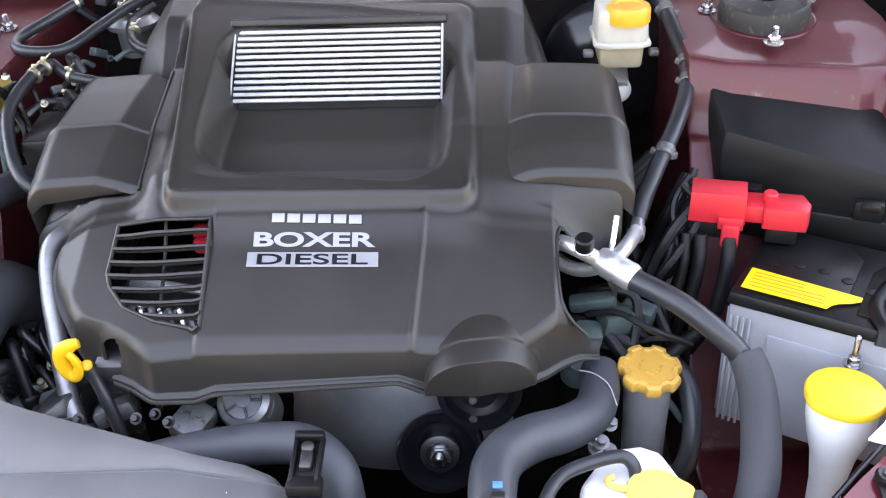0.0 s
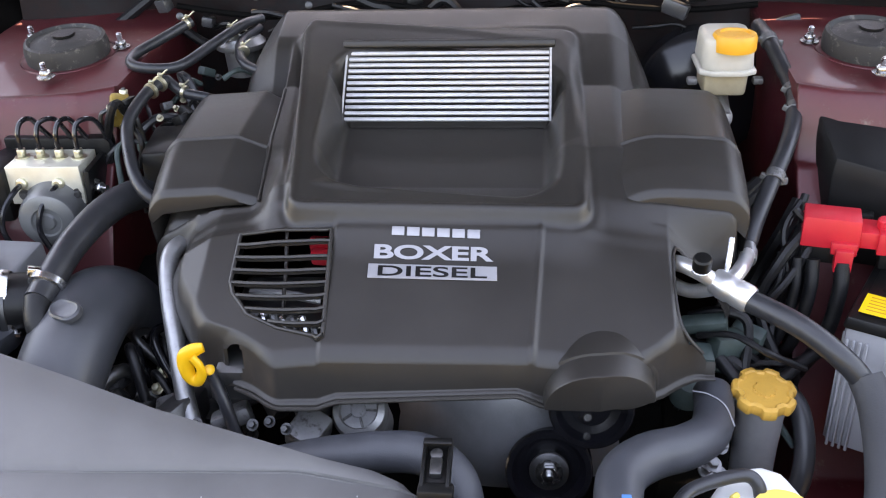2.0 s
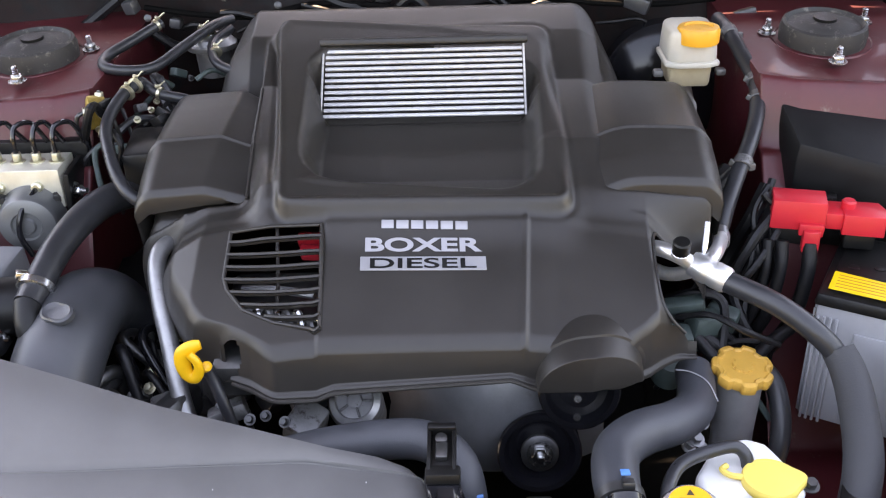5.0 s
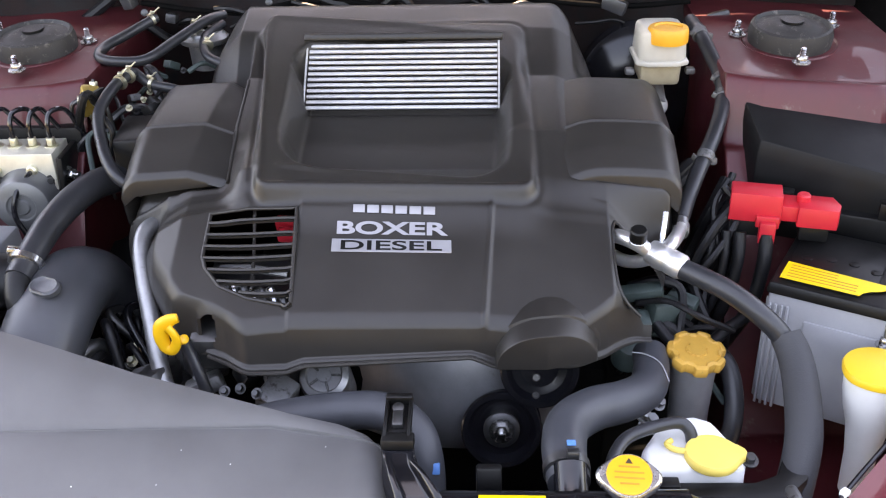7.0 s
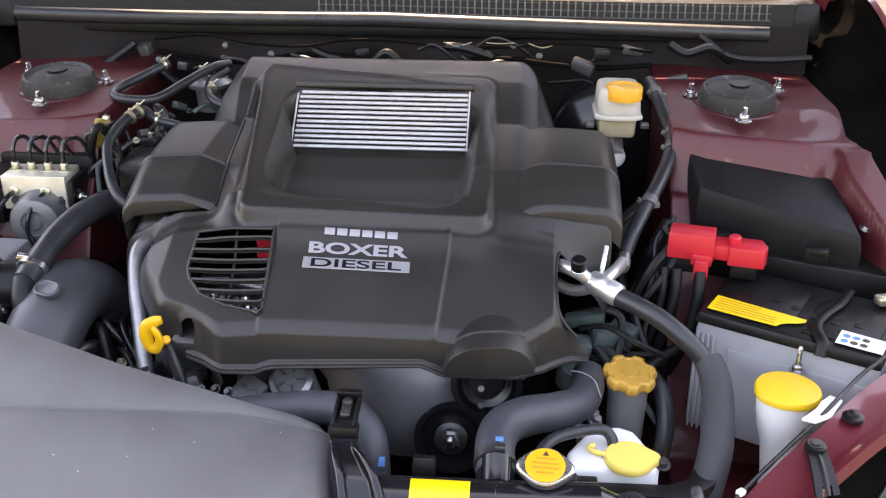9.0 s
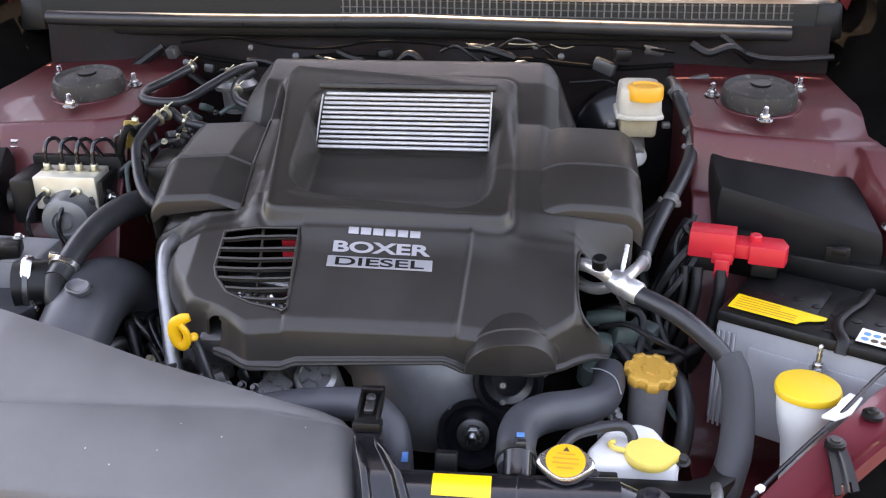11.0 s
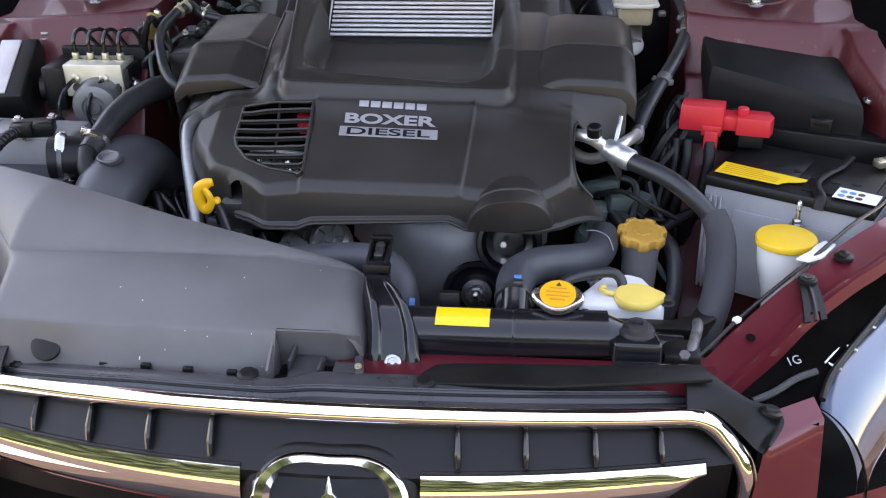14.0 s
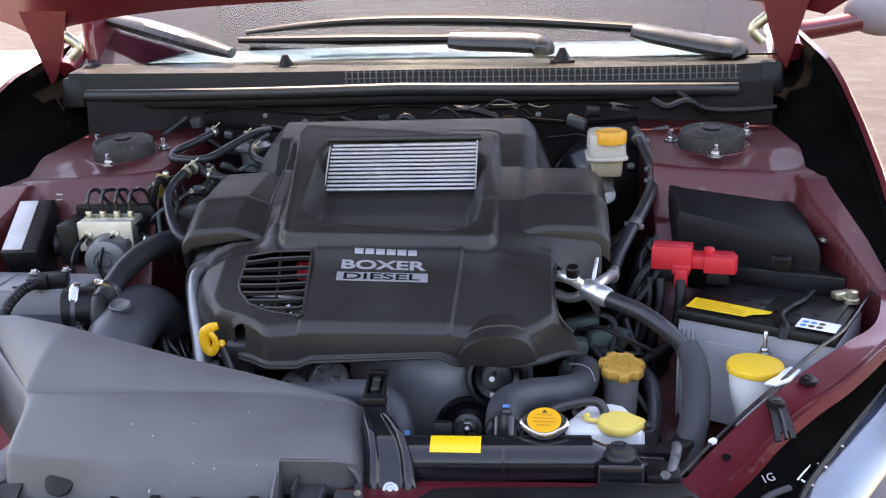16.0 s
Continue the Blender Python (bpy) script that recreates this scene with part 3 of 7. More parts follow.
# intercooler: frame, dark core, bars with folded fins between
IC_A, IC_B = Vector((0, 0.812, 0.928)), Vector((0, 0.730, 0.857))
IC_W = (-0.131, 0.137)
n_bars = 12
bm = bmesh.new()
way = (IC_B - IC_A)
nrm = Vector((0, way.z, -way.y)).normalized()
if nrm.z < 0:
    nrm = -nrm
sheet(bm, lambda u, v: Vector((IC_W[0] + (IC_W[1] - IC_W[0]) * u, 0, 0)) + IC_A + way * v - nrm * 0.014, 1, 1)
core = part("intercooler_core", bm, BLACK, cover, "aluminium intercooler core with rows of bright bars")
for i in range(n_bars):
    p = IC_A + way * ((i + 0.55) / n_bars)
    bm = bmesh.new()
    ang = math.degrees(math.atan2(way.z, way.y))
    box(bm, (sum(IC_W) / 2, p.y, p.z), (IC_W[1] - IC_W[0], 0.0050, 0.004), (ang + 180, 0, 0), 0.0013, 2)
    part("intercooler_bar", bm, FIN, core)
    if i < n_bars - 1:
        bm = bmesh.new()
        q = IC_A + way * ((i + 1.05) / n_bars) - nrm * 0.0045
        n = 124
        line = [Vector((IC_W[0] + (IC_W[1] - IC_W[0]) * k / n, 0, 0)) + q + way.normalized() * (0.0026 if k % 2 else -0.0026) for k in range(n + 1)]
        tmp = bmesh.new()
        top = [tmp.verts.new(p_) for p_ in line]
        low = [tmp.verts.new(p_ - nrm * 0.007) for p_ in line]
        for k in range(n):
            tmp.faces.new((top[k], top[k + 1], low[k + 1], low[k]))
        put(bm, tmp)
        part("fin_strip", bm, DULL, core, smooth=10)
for x in (IC_W[0] - 0.003, IC_W[1] + 0.002):
    bm = bmesh.new()
    tube(bm, [Vector((x, 0, 0)) + IC_A + nrm * 0.003, Vector((x, 0, 0)) + IC_B + nrm * 0.003], 0.0015, 8, 4)
    part("intercooler_frame", bm, FIN, core)

# dark ledge over the top rows
bm = bmesh.new()
box(bm, (0.003, 0.818, 0.9345), (0.285, 0.022, 0.010), (-24, 0, 0), 0.003, 2)
part("ledge", bm, COVER, core)

# shoulders: crowned shells with an overhanging front lip and a seam across
def shoulder(edge_x, inner, ridge, top, lip, seam, back, tilt, low, s, soft):
    """s: -1 or 1; edge_x is the outer flank, inner and ridge run with y, top is the ridge's height."""
    ys = []
    for a, b, n in ((lip, lip + 0.010, 6), (lip + 0.010, seam - 0.006, 14), (seam - 0.006, seam + 0.006, 14), (seam + 0.006, back - 0.02, 18), (back - 0.02, back + 0.016, 12)):
        ys += [a + (b - a) * i / n for i in range(n)]
    ys.append(back + 0.016)
    rows = [(-3, 0), (-2, 0), (-1, 0)] + [(i, 0) for i in range(len(ys))]

    def place(u, v):
        k = round(v * (len(rows) - 1)) - 3
        y = ys[max(0, k)]
        corner = 0.020 * rise(back - 0.03, back + 0.016, y) ** 2
        xo, xi, xr = edge_x - corner, run(y, inner), run(y, ridge)
        w = (u - 0.16) / 0.84
        if u < 0.16:
            d, drop = 0.0, 0.06 * (0.16 - u) / 0.16
            x = xo - 0.006 * (0.16 - u) / 0.16
        else:
            x, drop = xo + (xi - xo) * w, 0.0
            d = xo - x
        out = xo - xr
        z = run(y, top) - drop
        if x > xr:
            z -= 0.006 * ((x - xr) / out) ** soft + 0.021 * (1 - min(1, d / 0.028)) ** 2.2
        else:
            z -= tilt * ((xr - x) / (xr - xi)) ** soft
        # seam: the front half stands a little proud of the rear one
        z -= 0.0016 * rise(seam - 0.0005, seam + 0.0030, y) - 0.0022 * math.exp(-(((y - seam) / 0.0018) ** 2))
        z -= 0.07 * rise(back - 0.022, back + 0.020, y) ** 1.6
        z -= 0.004 * (1 - rise(lip, lip + 0.007, y)) ** 2
        if k < 0:
            y = lip + (-0.0012, 0.0020, 0.022)[-k - 1]
            if u >= 0.16:
                z = (z - 0.003, min(run(x, low), z - 0.004), min(run(x, low), z - 0.004) - 0.003)[-k - 1]
        return (s * x, y, z)

    bm = bmesh.new()
    sheet(bm, place, 60, len(rows) - 1)
    bmesh.ops.recalc_face_normals(bm, faces=bm.faces)
    return part("shoulder", bm, COVER, cover, "crowned shoulder of the engine cover", smooth=50)


shoulder(0.343, [(0.55, 0.199), (0.80, 0.216)], [(0.558, 0.254), (0.637, 0.245), (0.80, 0.240)],
         [(0.555, 0.838), (0.60, 0.860), (0.637, 0.8745), (0.72, 0.885), (0.80, 0.891)], 0.557, 0.637, 0.786, 0.016,
         [(0.20, 0.822), (0.255, 0.817), (0.325, 0.806), (0.345, 0.790)], -1, 1.0)
shoulder(0.366, [(0.56, 0.212), (0.60, 0.205), (0.80, 0.200)], [(0.565, 0.268), (0.645, 0.265), (0.80, 0.262)],
         [(0.560, 0.834), (0.60, 0.856), (0.645, 0.8720), (0.72, 0.880), (0.81, 0.888)], 0.564, 0.645, 0.800, 0.022,
         [(0.21, 0.818), (0.255, 0.812), (0.32, 0.803), (0.345, 0.795), (0.366, 0.775)], 1, 2.0)
bm = bmesh.new()
tube(bm, [(-0.201, 0.548, 0.830), (-0.2035, 0.60, 0.8475), (-0.2055, 0.637, 0.8605), (-0.2085, 0.66, 0.8643), (-0.2185, 0.781, 0.8842)], 0.0022, 8, 6)
part("shoulder_bead", bm, COVER, cover)

# light rolled edge along the foot of the nose
bm = bmesh.new()
tube(bm, [Vector(cover_place(0.05 + 0.66 * i / 40, 1.0)) - Vector((0, 0.0015, 0)) for i in range(41)], 0.0026, 8, 2)
part("nose_edge", bm, COVER, cover)

# the round bulge at the nose: a short barrel, a rolled rim and a recessed flat face
BC = Vector((0.190, 0.0, 0.690))
bm = bmesh.new()


def barrel(u, v):
    a = math.pi * min(1, max(0, (u - 0.08) / 0.84))
    down = 0.002 * (max(0, 0.08 - u) + max(0, u - 0.92)) / 0.08
    r, y, h = ((0.0, 0.3450, 0.0), (0.0500, 0.3450, 0.0450), (0.0515, 0.3455, 0.0465), (0.0524, 0.3470, 0.0474), (0.0540, 0.3780, 0.0486), (0.0545, 0.3795, 0.0492), (0.0575, 0.3805, 0.0515), (0.0600, 0.3850, 0.0525), (0.0635, 0.41, 0.0545), (0.0650, 0.44, 0.0545))[round(v * 9)]
    if v < 0.36:
        y += 0.16 * (0.0474 - h * math.sin(a) + down)
    return (BC.x + 1.10 * r * math.cos(a), y + 0.02 * max(0, math.cos(a)) * (r / 0.058), BC.z + h * math.sin(a) - down)


sheet(bm, barrel, 48, 9)
bulge = part("bulge", bm, COVER, cover, "rounded barrel end at the nose of the cover", smooth=35)

# silver badge: bars for the maker's name, two words
def plate_on_cover(x, y, up):
    """A pose on the sloping panel, x across and y up the slope."""
    y += 0.05 * x
    p = Vector((x, y, panel_z(x, y) + 0.0012))
    ax = (Vector((x + 0.01, y + 0.0006, panel_z(x + 0.01, y + 0.0006) + 0.0012)) - p).normalized()
    ay = (Vector((x, y + 0.01, panel_z(x, y + 0.01) + 0.0012)) - p).normalized()
    az = ax.cross(ay).normalized()
    ay = az.cross(ax)
    p += az * up
    return Matrix(((ax.x, ay.x, az.x, p.x), (ax.y, ay.y, az.y, p.y), (ax.z, ay.z, az.z, p.z), (0, 0, 0, 1)))


def lettering(name, text, size, width, height, m, material, parent, heavy=0.0, label="", thick=0.0004):
    cu = bpy.data.curves.new("letters", "FONT")
    cu.body, cu.size, cu.align_x, cu.align_y = text, 1.0, "CENTER", "CENTER"
    cu.offset, cu.extrude = heavy, 0.0
    ob = bpy.data.objects.new("letters", cu)
    scene.collection.objects.link(ob)
    me = bpy.data.meshes.new_from_object(ob.evaluated_get(bpy.context.evaluated_depsgraph_get()))
    bpy.data.objects.remove(ob)
    xs, ys = [v.co.x for v in me.vertices], [v.co.y for v in me.vertices]
    kx, ky = width / (max(xs) - min(xs)), height / (max(ys) - min(ys))
    mx, my = (max(xs) + min(xs)) / 2, (max(ys) + min(ys)) / 2
    bm = bmesh.new()
    bm.from_mesh(me)
    bpy.data.meshes.remove(me)
    for v in bm.verts:
        v.co = Vector(((v.co.x - mx) * kx, (v.co.y - my) * ky, 0))
    bmesh.ops.solidify(bm, geom=bm.faces, thickness=thick)
    bmesh.ops.transform(bm, matrix=m, verts=bm.verts)
    return part(name, bm, material, parent, label)


for i in range(6):
    bm = bmesh.new()
    box(bm, (0, 0, 0), (0.0140, 0.0105, 0.0012), bevel=0.0016, seg=2)
    bmesh.ops.transform(bm, matrix=plate_on_cover(-0.031 + i * 0.0168, 0.5010, 0.0005), verts=bm.verts)
    part("badge_bar", bm, SILVER, cover, "silver printed maker's mark")
lettering("badge_word", "BOXER", 1, 0.132, 0.0175, plate_on_cover(0.010, 0.4815, 0.0006), SILVER, cover, 0.030, "silver printed word on the cover")
bm = bmesh.new()
box(bm, (0, 0, 0), (0.141, 0.0185, 0.001), bevel=0.0004, seg=1)
bmesh.ops.transform(bm, matrix=plate_on_cover(0.010, 0.4595, 0.0004), verts=bm.verts)
plate = part("badge_plate", bm, SILVER, cover, "silver strip with a cut-out word")
lettering("badge_word", "DIESEL", 1, 0.119, 0.0135, plate_on_cover(0.010, 0.4595, 0.0016), BLACK, plate, 0.015)


# ---- battery ----
def bat_place(a, b, z):
    """a: along its front edge, b: back from it."""
    return Vector((0.4587, 0.4780, 0)) + Vector((0.8746, -0.4848, 0)) * a + Vector((0.4848, 0.8746, 0)) * b + Vector((0, 0, z))


BAT_ROT = -29
battery = thing("battery", bat_place(0.12, 0.085, 0.55), "car battery with a grey case and a black lid", "battery", shift=(0, 0, -0.008))
c = bat_place(0.118, 0.090, 0.62)
bm = bmesh.new()
box(bm, (c.x, c.y, 0.640), (0.232, 0.166, 0.162), (0, 0, BAT_ROT), 0.004)
case = part("case", bm, GREY_BOX, battery, "light grey plastic battery case")
for i in range(4):
    for side in (0, 1):
        p = bat_place(0.006 + i * 0.007 if side == 0 else 0.0, 0.005 if side == 0 else 0.02 + i * 0.01, 0.632)
        bm = bmesh.new()
        box(bm, (p.x, p.y, p.z), (0.0036, 0.0032, 0.150), (0, 0, BAT_ROT), 0.001, 1)
        part("case_rib", bm, GREY_BOX, case)
p = bat_place(0.15, 0.006, 0.66)
bm = bmesh.new()
box(bm, (p.x, p.y, 0.630), (0.205, 0.004, 0.125), (0, 0, BAT_ROT), 0.002)
part("case_panel", bm, GREY_BOX, case)
bm = bmesh.new()
lid_outline = [(0, 0), (0.236, 0), (0.236, 0.170), (0, 0.170)]
m_bat = Matrix.Translation(bat_place(-0.002, 0.004, 0)) @ pose(0, 0, 0, 0, 0, BAT_ROT)
prism(bm, lid_outline, 0.719, 0.735, m_bat, 0.004, top=0.975)
lid = part("lid", bm, BLACK, battery, "black battery lid with raised panels")
bm = bmesh.new()
prism(bm, [(0.012, 0.015), (0.10, 0.015), (0.118, 0.035), (0.118, 0.13), (0.10, 0.15), (0.012, 0.15)], 0.734, 0.738, m_bat, 0.0016)
prism(bm, [(0.132, 0.02), (0.222, 0.02), (0.222, 0.15), (0.150, 0.15), (0.132, 0.11)], 0.734, 0.738, m_bat, 0.0016)
part("lid_panel", bm, BLACK, lid)
for k in range(7):
    bm = bmesh.new()
    q = m_bat @ Vector((0.03 + 0.027 * k, 0.075 + 0.012 * math.sin(k), 0.738))
    lathe(bm, [(0.0065, 0), (0.0065, 0.001), (0.004, 0.0015)], Matrix.Translation(q), 12)
    part("vent_plug", bm, BLACK, lid)
bm = bmesh.new()
prism(bm, [(0.012, 0.012), (0.103, 0.012), (0.106, 0.020), (0.112, 0.027), (0.124, 0.034), (0.132, 0.042), (0.132, 0.050), (0.012, 0.056)], 0.7382, 0.7388, m_bat, 0)
sticker = part("warning_label", bm, LABEL_Y, lid, "yellow warning sticker with unreadable lines")
for i in range(5):
    bm = bmesh.new()
    w = 0.080 if i < 3 else 0.055
    prism(bm, [(0.018, 0.0185 + i * 0.0072), (0.018 + w, 0.0185 + i * 0.0068), (0.018 + w, 0.0203 + i * 0.0068), (0.018, 0.0203 + i * 0.0072)], 0.7389, 0.7391, m_bat, 0)
    part("print_line", bm, PRINT_O, sticker)
bm = bmesh.new()
prism(bm, [(0.176, 0.010), (0.232, 0.010), (0.232, 0.046), (0.176, 0.048)], 0.7385, 0.7390, m_bat, 0)
sticker = part("hazard_label", bm, LABEL_W, lid, "white sticker with blue and dark pictograms")
for i in range(6):
    bm = bmesh.new()
    lathe(bm, [(0.0048, 0), (0.0048, 0.0003)], Matrix.Translation(m_bat @ Vector((0.185 + 0.0115 * (i // 2), 0.020 + 0.0145 * (i % 2), 0.7390))), 12)
    part("pictogram", bm, PRINT_B if i in (0, 1, 3) else PRINT, sticker)
# hold-down bar and bolts
bm = bmesh.new()
tube(bm, [m_bat @ Vector(q) for q in ((0.164, -0.006, 0.722), (0.163, 0.004, 0.737), (0.152, 0.022, 0.740), (0.146, 0.045, 0.741), (0.150, 0.080, 0.741), (0.158, 0.115, 0.741), (0.160, 0.16, 0.741))], 0.0075, 10, 6, flat=0.5)
part("hold_down", bm, BLACK, battery, "black hold-down bar across the lid")
bm = bmesh.new()
p = m_bat @ Vector((0.142, -0.012, 0.696))
hexnut(bm, p, (0, 0, 1), 0.007, 0.010)
lathe(bm, [(0.0035, 0.008), (0.0035, 0.034), (0.002, 0.036)], axis(p, (0, 0, 1)), 12)
part("hold_down_bolt", bm, BRIGHT, battery, "bright threaded bolt with a nut")
bm = bmesh.new()
p = m_bat @ Vector((0.222, 0.150, 0.738))
lathe(bm, [(0.012, 0), (0.012, 0.006), (0.009, 0.007), (0.009, 0.018), (0.007, 0.019)], Matrix.Translation(p), 20)
box(bm, (p.x - 0.012, p.y + 0.006, p.z + 0.010), (0.03, 0.018, 0.012), (0, 0, 20), 0.003)
part("negative_clamp", bm, ZINC, battery, "tarnished battery clamp")

# red terminal cover
m_red = Matrix.Translation((0.432, 0.588, 0.0)) @ pose(0, 0, 0, 0, 0, -13) @ Matrix.Diagonal((0.85, 0.92, 1, 1))
terminal = thing("terminal_cover", (0.49, 0.575, 0.74), "red plastic positive terminal cover on the battery", "terminal cover")
bm = bmesh.new()
prism(bm, [(0, 0), (0.076, 0), (0.076, 0.044), (0, 0.044)], 0.757, 0.795, m_red, 0.0016, top=0.97)
part("box", bm, RED, terminal)
bm = bmesh.new()
prism(bm, [(0.074, 0.004), (0.100, 0.004), (0.100, 0.046), (0.074, 0.046)], 0.760, 0.781, m_red, 0.002)
part("bridge", bm, RED, terminal)
bm = bmesh.new()
prism(bm, [(0.098, -0.002), (0.155, -0.002), (0.160, 0.02), (0.150, 0.046), (0.098, 0.046)], 0.756, 0.783, m_red, 0.0018, top=0.98)
part("box", bm, RED, terminal)
bm = bmesh.new()
lathe(bm, [(0.010, 0.780), (0.010, 0.790), (0.008, 0.792)], m_red @ pose(0.106, 0.026, 0), 20)
part("button", bm, RED, terminal)
bm = bmesh.new()
prism(bm, [(0.046, -0.014), (0.070, -0.014), (0.070, 0.004), (0.046, 0.004)], 0.732, 0.762, m_red, 0.003)
prism(bm, [(0.040, -0.006), (0.074, -0.006), (0.074, 0.004), (0.040, 0.004)], 0.752, 0.768, m_red, 0.002)
part("tab", bm, RED, terminal, "red tab over the cable")

bm = bmesh.new()
prism(bm, [(0.004, 0.004), (0.070, 0.004), (0.070, 0.040), (0.004, 0.040)], 0.735, 0.764, m_red, 0.003)
prism(bm, [(0.104, 0.004), (0.146, 0.004), (0.142, 0.042), (0.104, 0.042)], 0.735, 0.758, m_red, 0.003)
part("terminal_post", bm, BLACK, terminal, "dark clamp under the cover")

# battery cables
cable = thing("battery_cable", (0.46, 0.58, 0.70), "black battery cables dropping beside the battery", "cable")
for dx, r in ((0.02, 0.008), (0.058, 0.009), (0.0, 0.006)):
    bm = bmesh.new()
    a = m_red @ Vector((dx, -0.008, 0.745))
    tube(bm, [a, a + Vector((-0.002, -0.012, -0.04)), a + Vector((-0.012, -0.015, -0.10)), a + Vector((-0.03, 0.01, -0.17))], r, 10, 6)
    part("sheath", bm, TAPE, cable)

# ---- fuse box ----
fuse = thing("fuse_box", (0.58, 0.68, 0.74), "black fuse box with a sloping matt lid", "fuse box")
top = [Vector((0.478, 0.750, 0.863)), Vector((0.691, 0.805, 0.846)), Vector((0.699, 0.600, 0.793)), Vector((0.486, 0.676, 0.831))]
bm = bmesh.new()
hi = [bm.verts.new(p) for p in top]
mid = [bm.verts.new(p + Vector(((p.x - 0.585) * 0.03, (p.y - 0.70) * 0.05, -0.022))) for p in top]
lo = [bm.verts.new((p.x + (p.x - 0.585) * 0.03, p.y + (p.y - 0.70) * 0.05, 0.742)) for p in top]
bm.faces.new(hi)
bm.faces.new(lo[::-1])
for A, B in ((hi, mid), (mid, lo)):
    for i in range(4):
        j = (i + 1) % 4
        bm.faces.new((A[i], B[i], B[j], A[j]))
bmesh.ops.recalc_face_normals(bm, faces=bm.faces)
soften(bm, 0.004, 2, 15)
part("lid", bm, LID_BLACK, fuse, "matt black fuse box lid", smooth=22)
bm = bmesh.new()
prism(bm, [(0.486, 0.660), (0.735, 0.565), (0.742, 0.60), (0.715, 0.80), (0.486, 0.775)], 0.70, 0.748, None, 0.004)
part("body", bm, BLACK, fuse)
for x, y in ((0.512, 0.640), (0.64, 0.592)):
    bm = bmesh.new()
    box(bm, (x, y, 0.765), (0.032, 0.014, 0.024), (0, 0, -20), 0.002)
    box(bm, (x, y - 0.004, 0.772), (0.020, 0.014, 0.008), (0, 0, -20), 0.001)
    part("latch", bm, BLACK, fuse, "black clip on the fuse box")
bm = bmesh.new()
hexnut(bm, (0.715, 0.636, 0.79), (0.3, -0.4, 1), 0.006, 0.005)
part("bolt", bm, BRIGHT, fuse)

# ---- brake fluid reservoir ----
brake = thing("brake_reservoir", (0.372, 0.80, 0.84), "milky brake fluid reservoir with an amber cap", "reservoir", shift=(0.003, 0.060, -0.012))
bm = bmesh.new()
prism(bm, [(0.338, 0.778), (0.352, 0.768), (0.395, 0.768), (0.409, 0.778), (0.409, 0.845), (0.398, 0.856), (0.350, 0.856), (0.338, 0.845)], 0.900, 0.946, None, 0.008, top=0.93, seg=3)
prism(bm, [(0.335, 0.775), (0.352, 0.765), (0.395, 0.765), (0.412, 0.775), (0.412, 0.848), (0.398, 0.859), (0.350, 0.859), (0.335, 0.848)], 0.895, 0.903, None, 0.003)
tank = part("tank", bm, MILK, brake, "milky translucent upper tank")
bm = bmesh.new()
prism(bm, [(0.345, 0.782), (0.402, 0.782), (0.402, 0.848), (0.345, 0.848)], 0.862, 0.897, None, 0.006, top=1.06)
part("lower_tank", bm, FLUID, brake, "yellowed lower tank")
bm = bmesh.new()
lathe(bm, [(0.0285, 0.922), (0.0290, 0.926), (0.0290, 0.940), (0.027, 0.944), (0.020, 0.945), (0.019, 0.942), (0.004, 0.942)], pose(0.380, 0.785, 0.006), 48, lambda a: 1 + 0.012 * math.cos(24 * a))
part("cap", bm, AMBER, brake, "ribbed amber cap")
bm = bmesh.new()
tube(bm, [(0.373, 0.850, 0.858), (0.374, 0.838, 0.840), (0.375, 0.806, 0.822)], 0.0165, 16, 5)
lathe(bm, [(0.018, 0), (0.018, 0.006), (0.012, 0.008)], axis((0.375, 0.808, 0.822), (-0.05, -0.9, 0.45)), 20)
for dx, dz in ((-0.006, 0.004), (0.006, 0.004), (0.0, -0.007)):
    lathe(bm, [(0.002, 0), (0.002, 0.0012)], axis((0.375 + dx, 0.8010 + 0.4 * dz, 0.8258 + dz), (-0.05, -0.9, 0.45)), 8)
part("master_cylinder", bm, surface("pale_casting", (0.40, 0.38, 0.35), 0.45, metal=0.4, var=0.15, scale=40, bump=0.1), brake, "cast aluminium master cylinder end")
bm = bmesh.new()
lathe(bm, [(0.105, 0.0), (0.102, 0.03), (0.08, 0.05), (0.03, 0.055)], axis((0.375, 0.985, 0.80), (0, -1, 0.1)), 40)
part("booster", bm, SHINY, brake, "black vacuum booster")
for x in (0.330, 0.418):
    bm = bmesh.new()
    box(bm, (x, 0.792, 0.882), (0.014, 0.014, 0.010), bevel=0.003)
    part("fitting", bm, DULL, brake)

# ---- washer filler ----
washer = thing("washer_filler", (0.545, 0.33, 0.52), "white washer filler neck with a yellow cap", "filler neck")
bm = bmesh.new()
lathe(bm, [(0.016, 0.52), (0.018, 0.575), (0.023, 0.615), (0.030, 0.640), (0.034, 0.662), (0.0355, 0.682), (0.0355, 0.688)], pose(0.553, 0.350, 0), 36)
part("neck", bm, WHITE_TANK, washer, "white translucent filler neck")
bm = bmesh.new()
lathe(bm, [(0.0355, 0.686), (0.0388, 0.688), (0.0394, 0.693), (0.0376, 0.6965), (0.028, 0.698), (0.003, 0.6985)], pose(0.553, 0.350, 0), 52, lambda a: 1 + 0.06 * max(0, math.cos(a - 3.6)) ** 14)
part("cap", bm, YELLOW, washer, "flat yellow washer cap")
bm = bmesh.new()
prism(bm, [(0.548, 0.274), (0.562, 0.268), (0.584, 0.282), (0.594, 0.298), (0.606, 0.316), (0.594, 0.326), (0.580, 0.312), (0.570, 0.296)], 0.700, 0.704, None, 0.001)
part("bracket", bm, LABEL_W, washer, "white plastic bracket")
bm = bmesh.new()
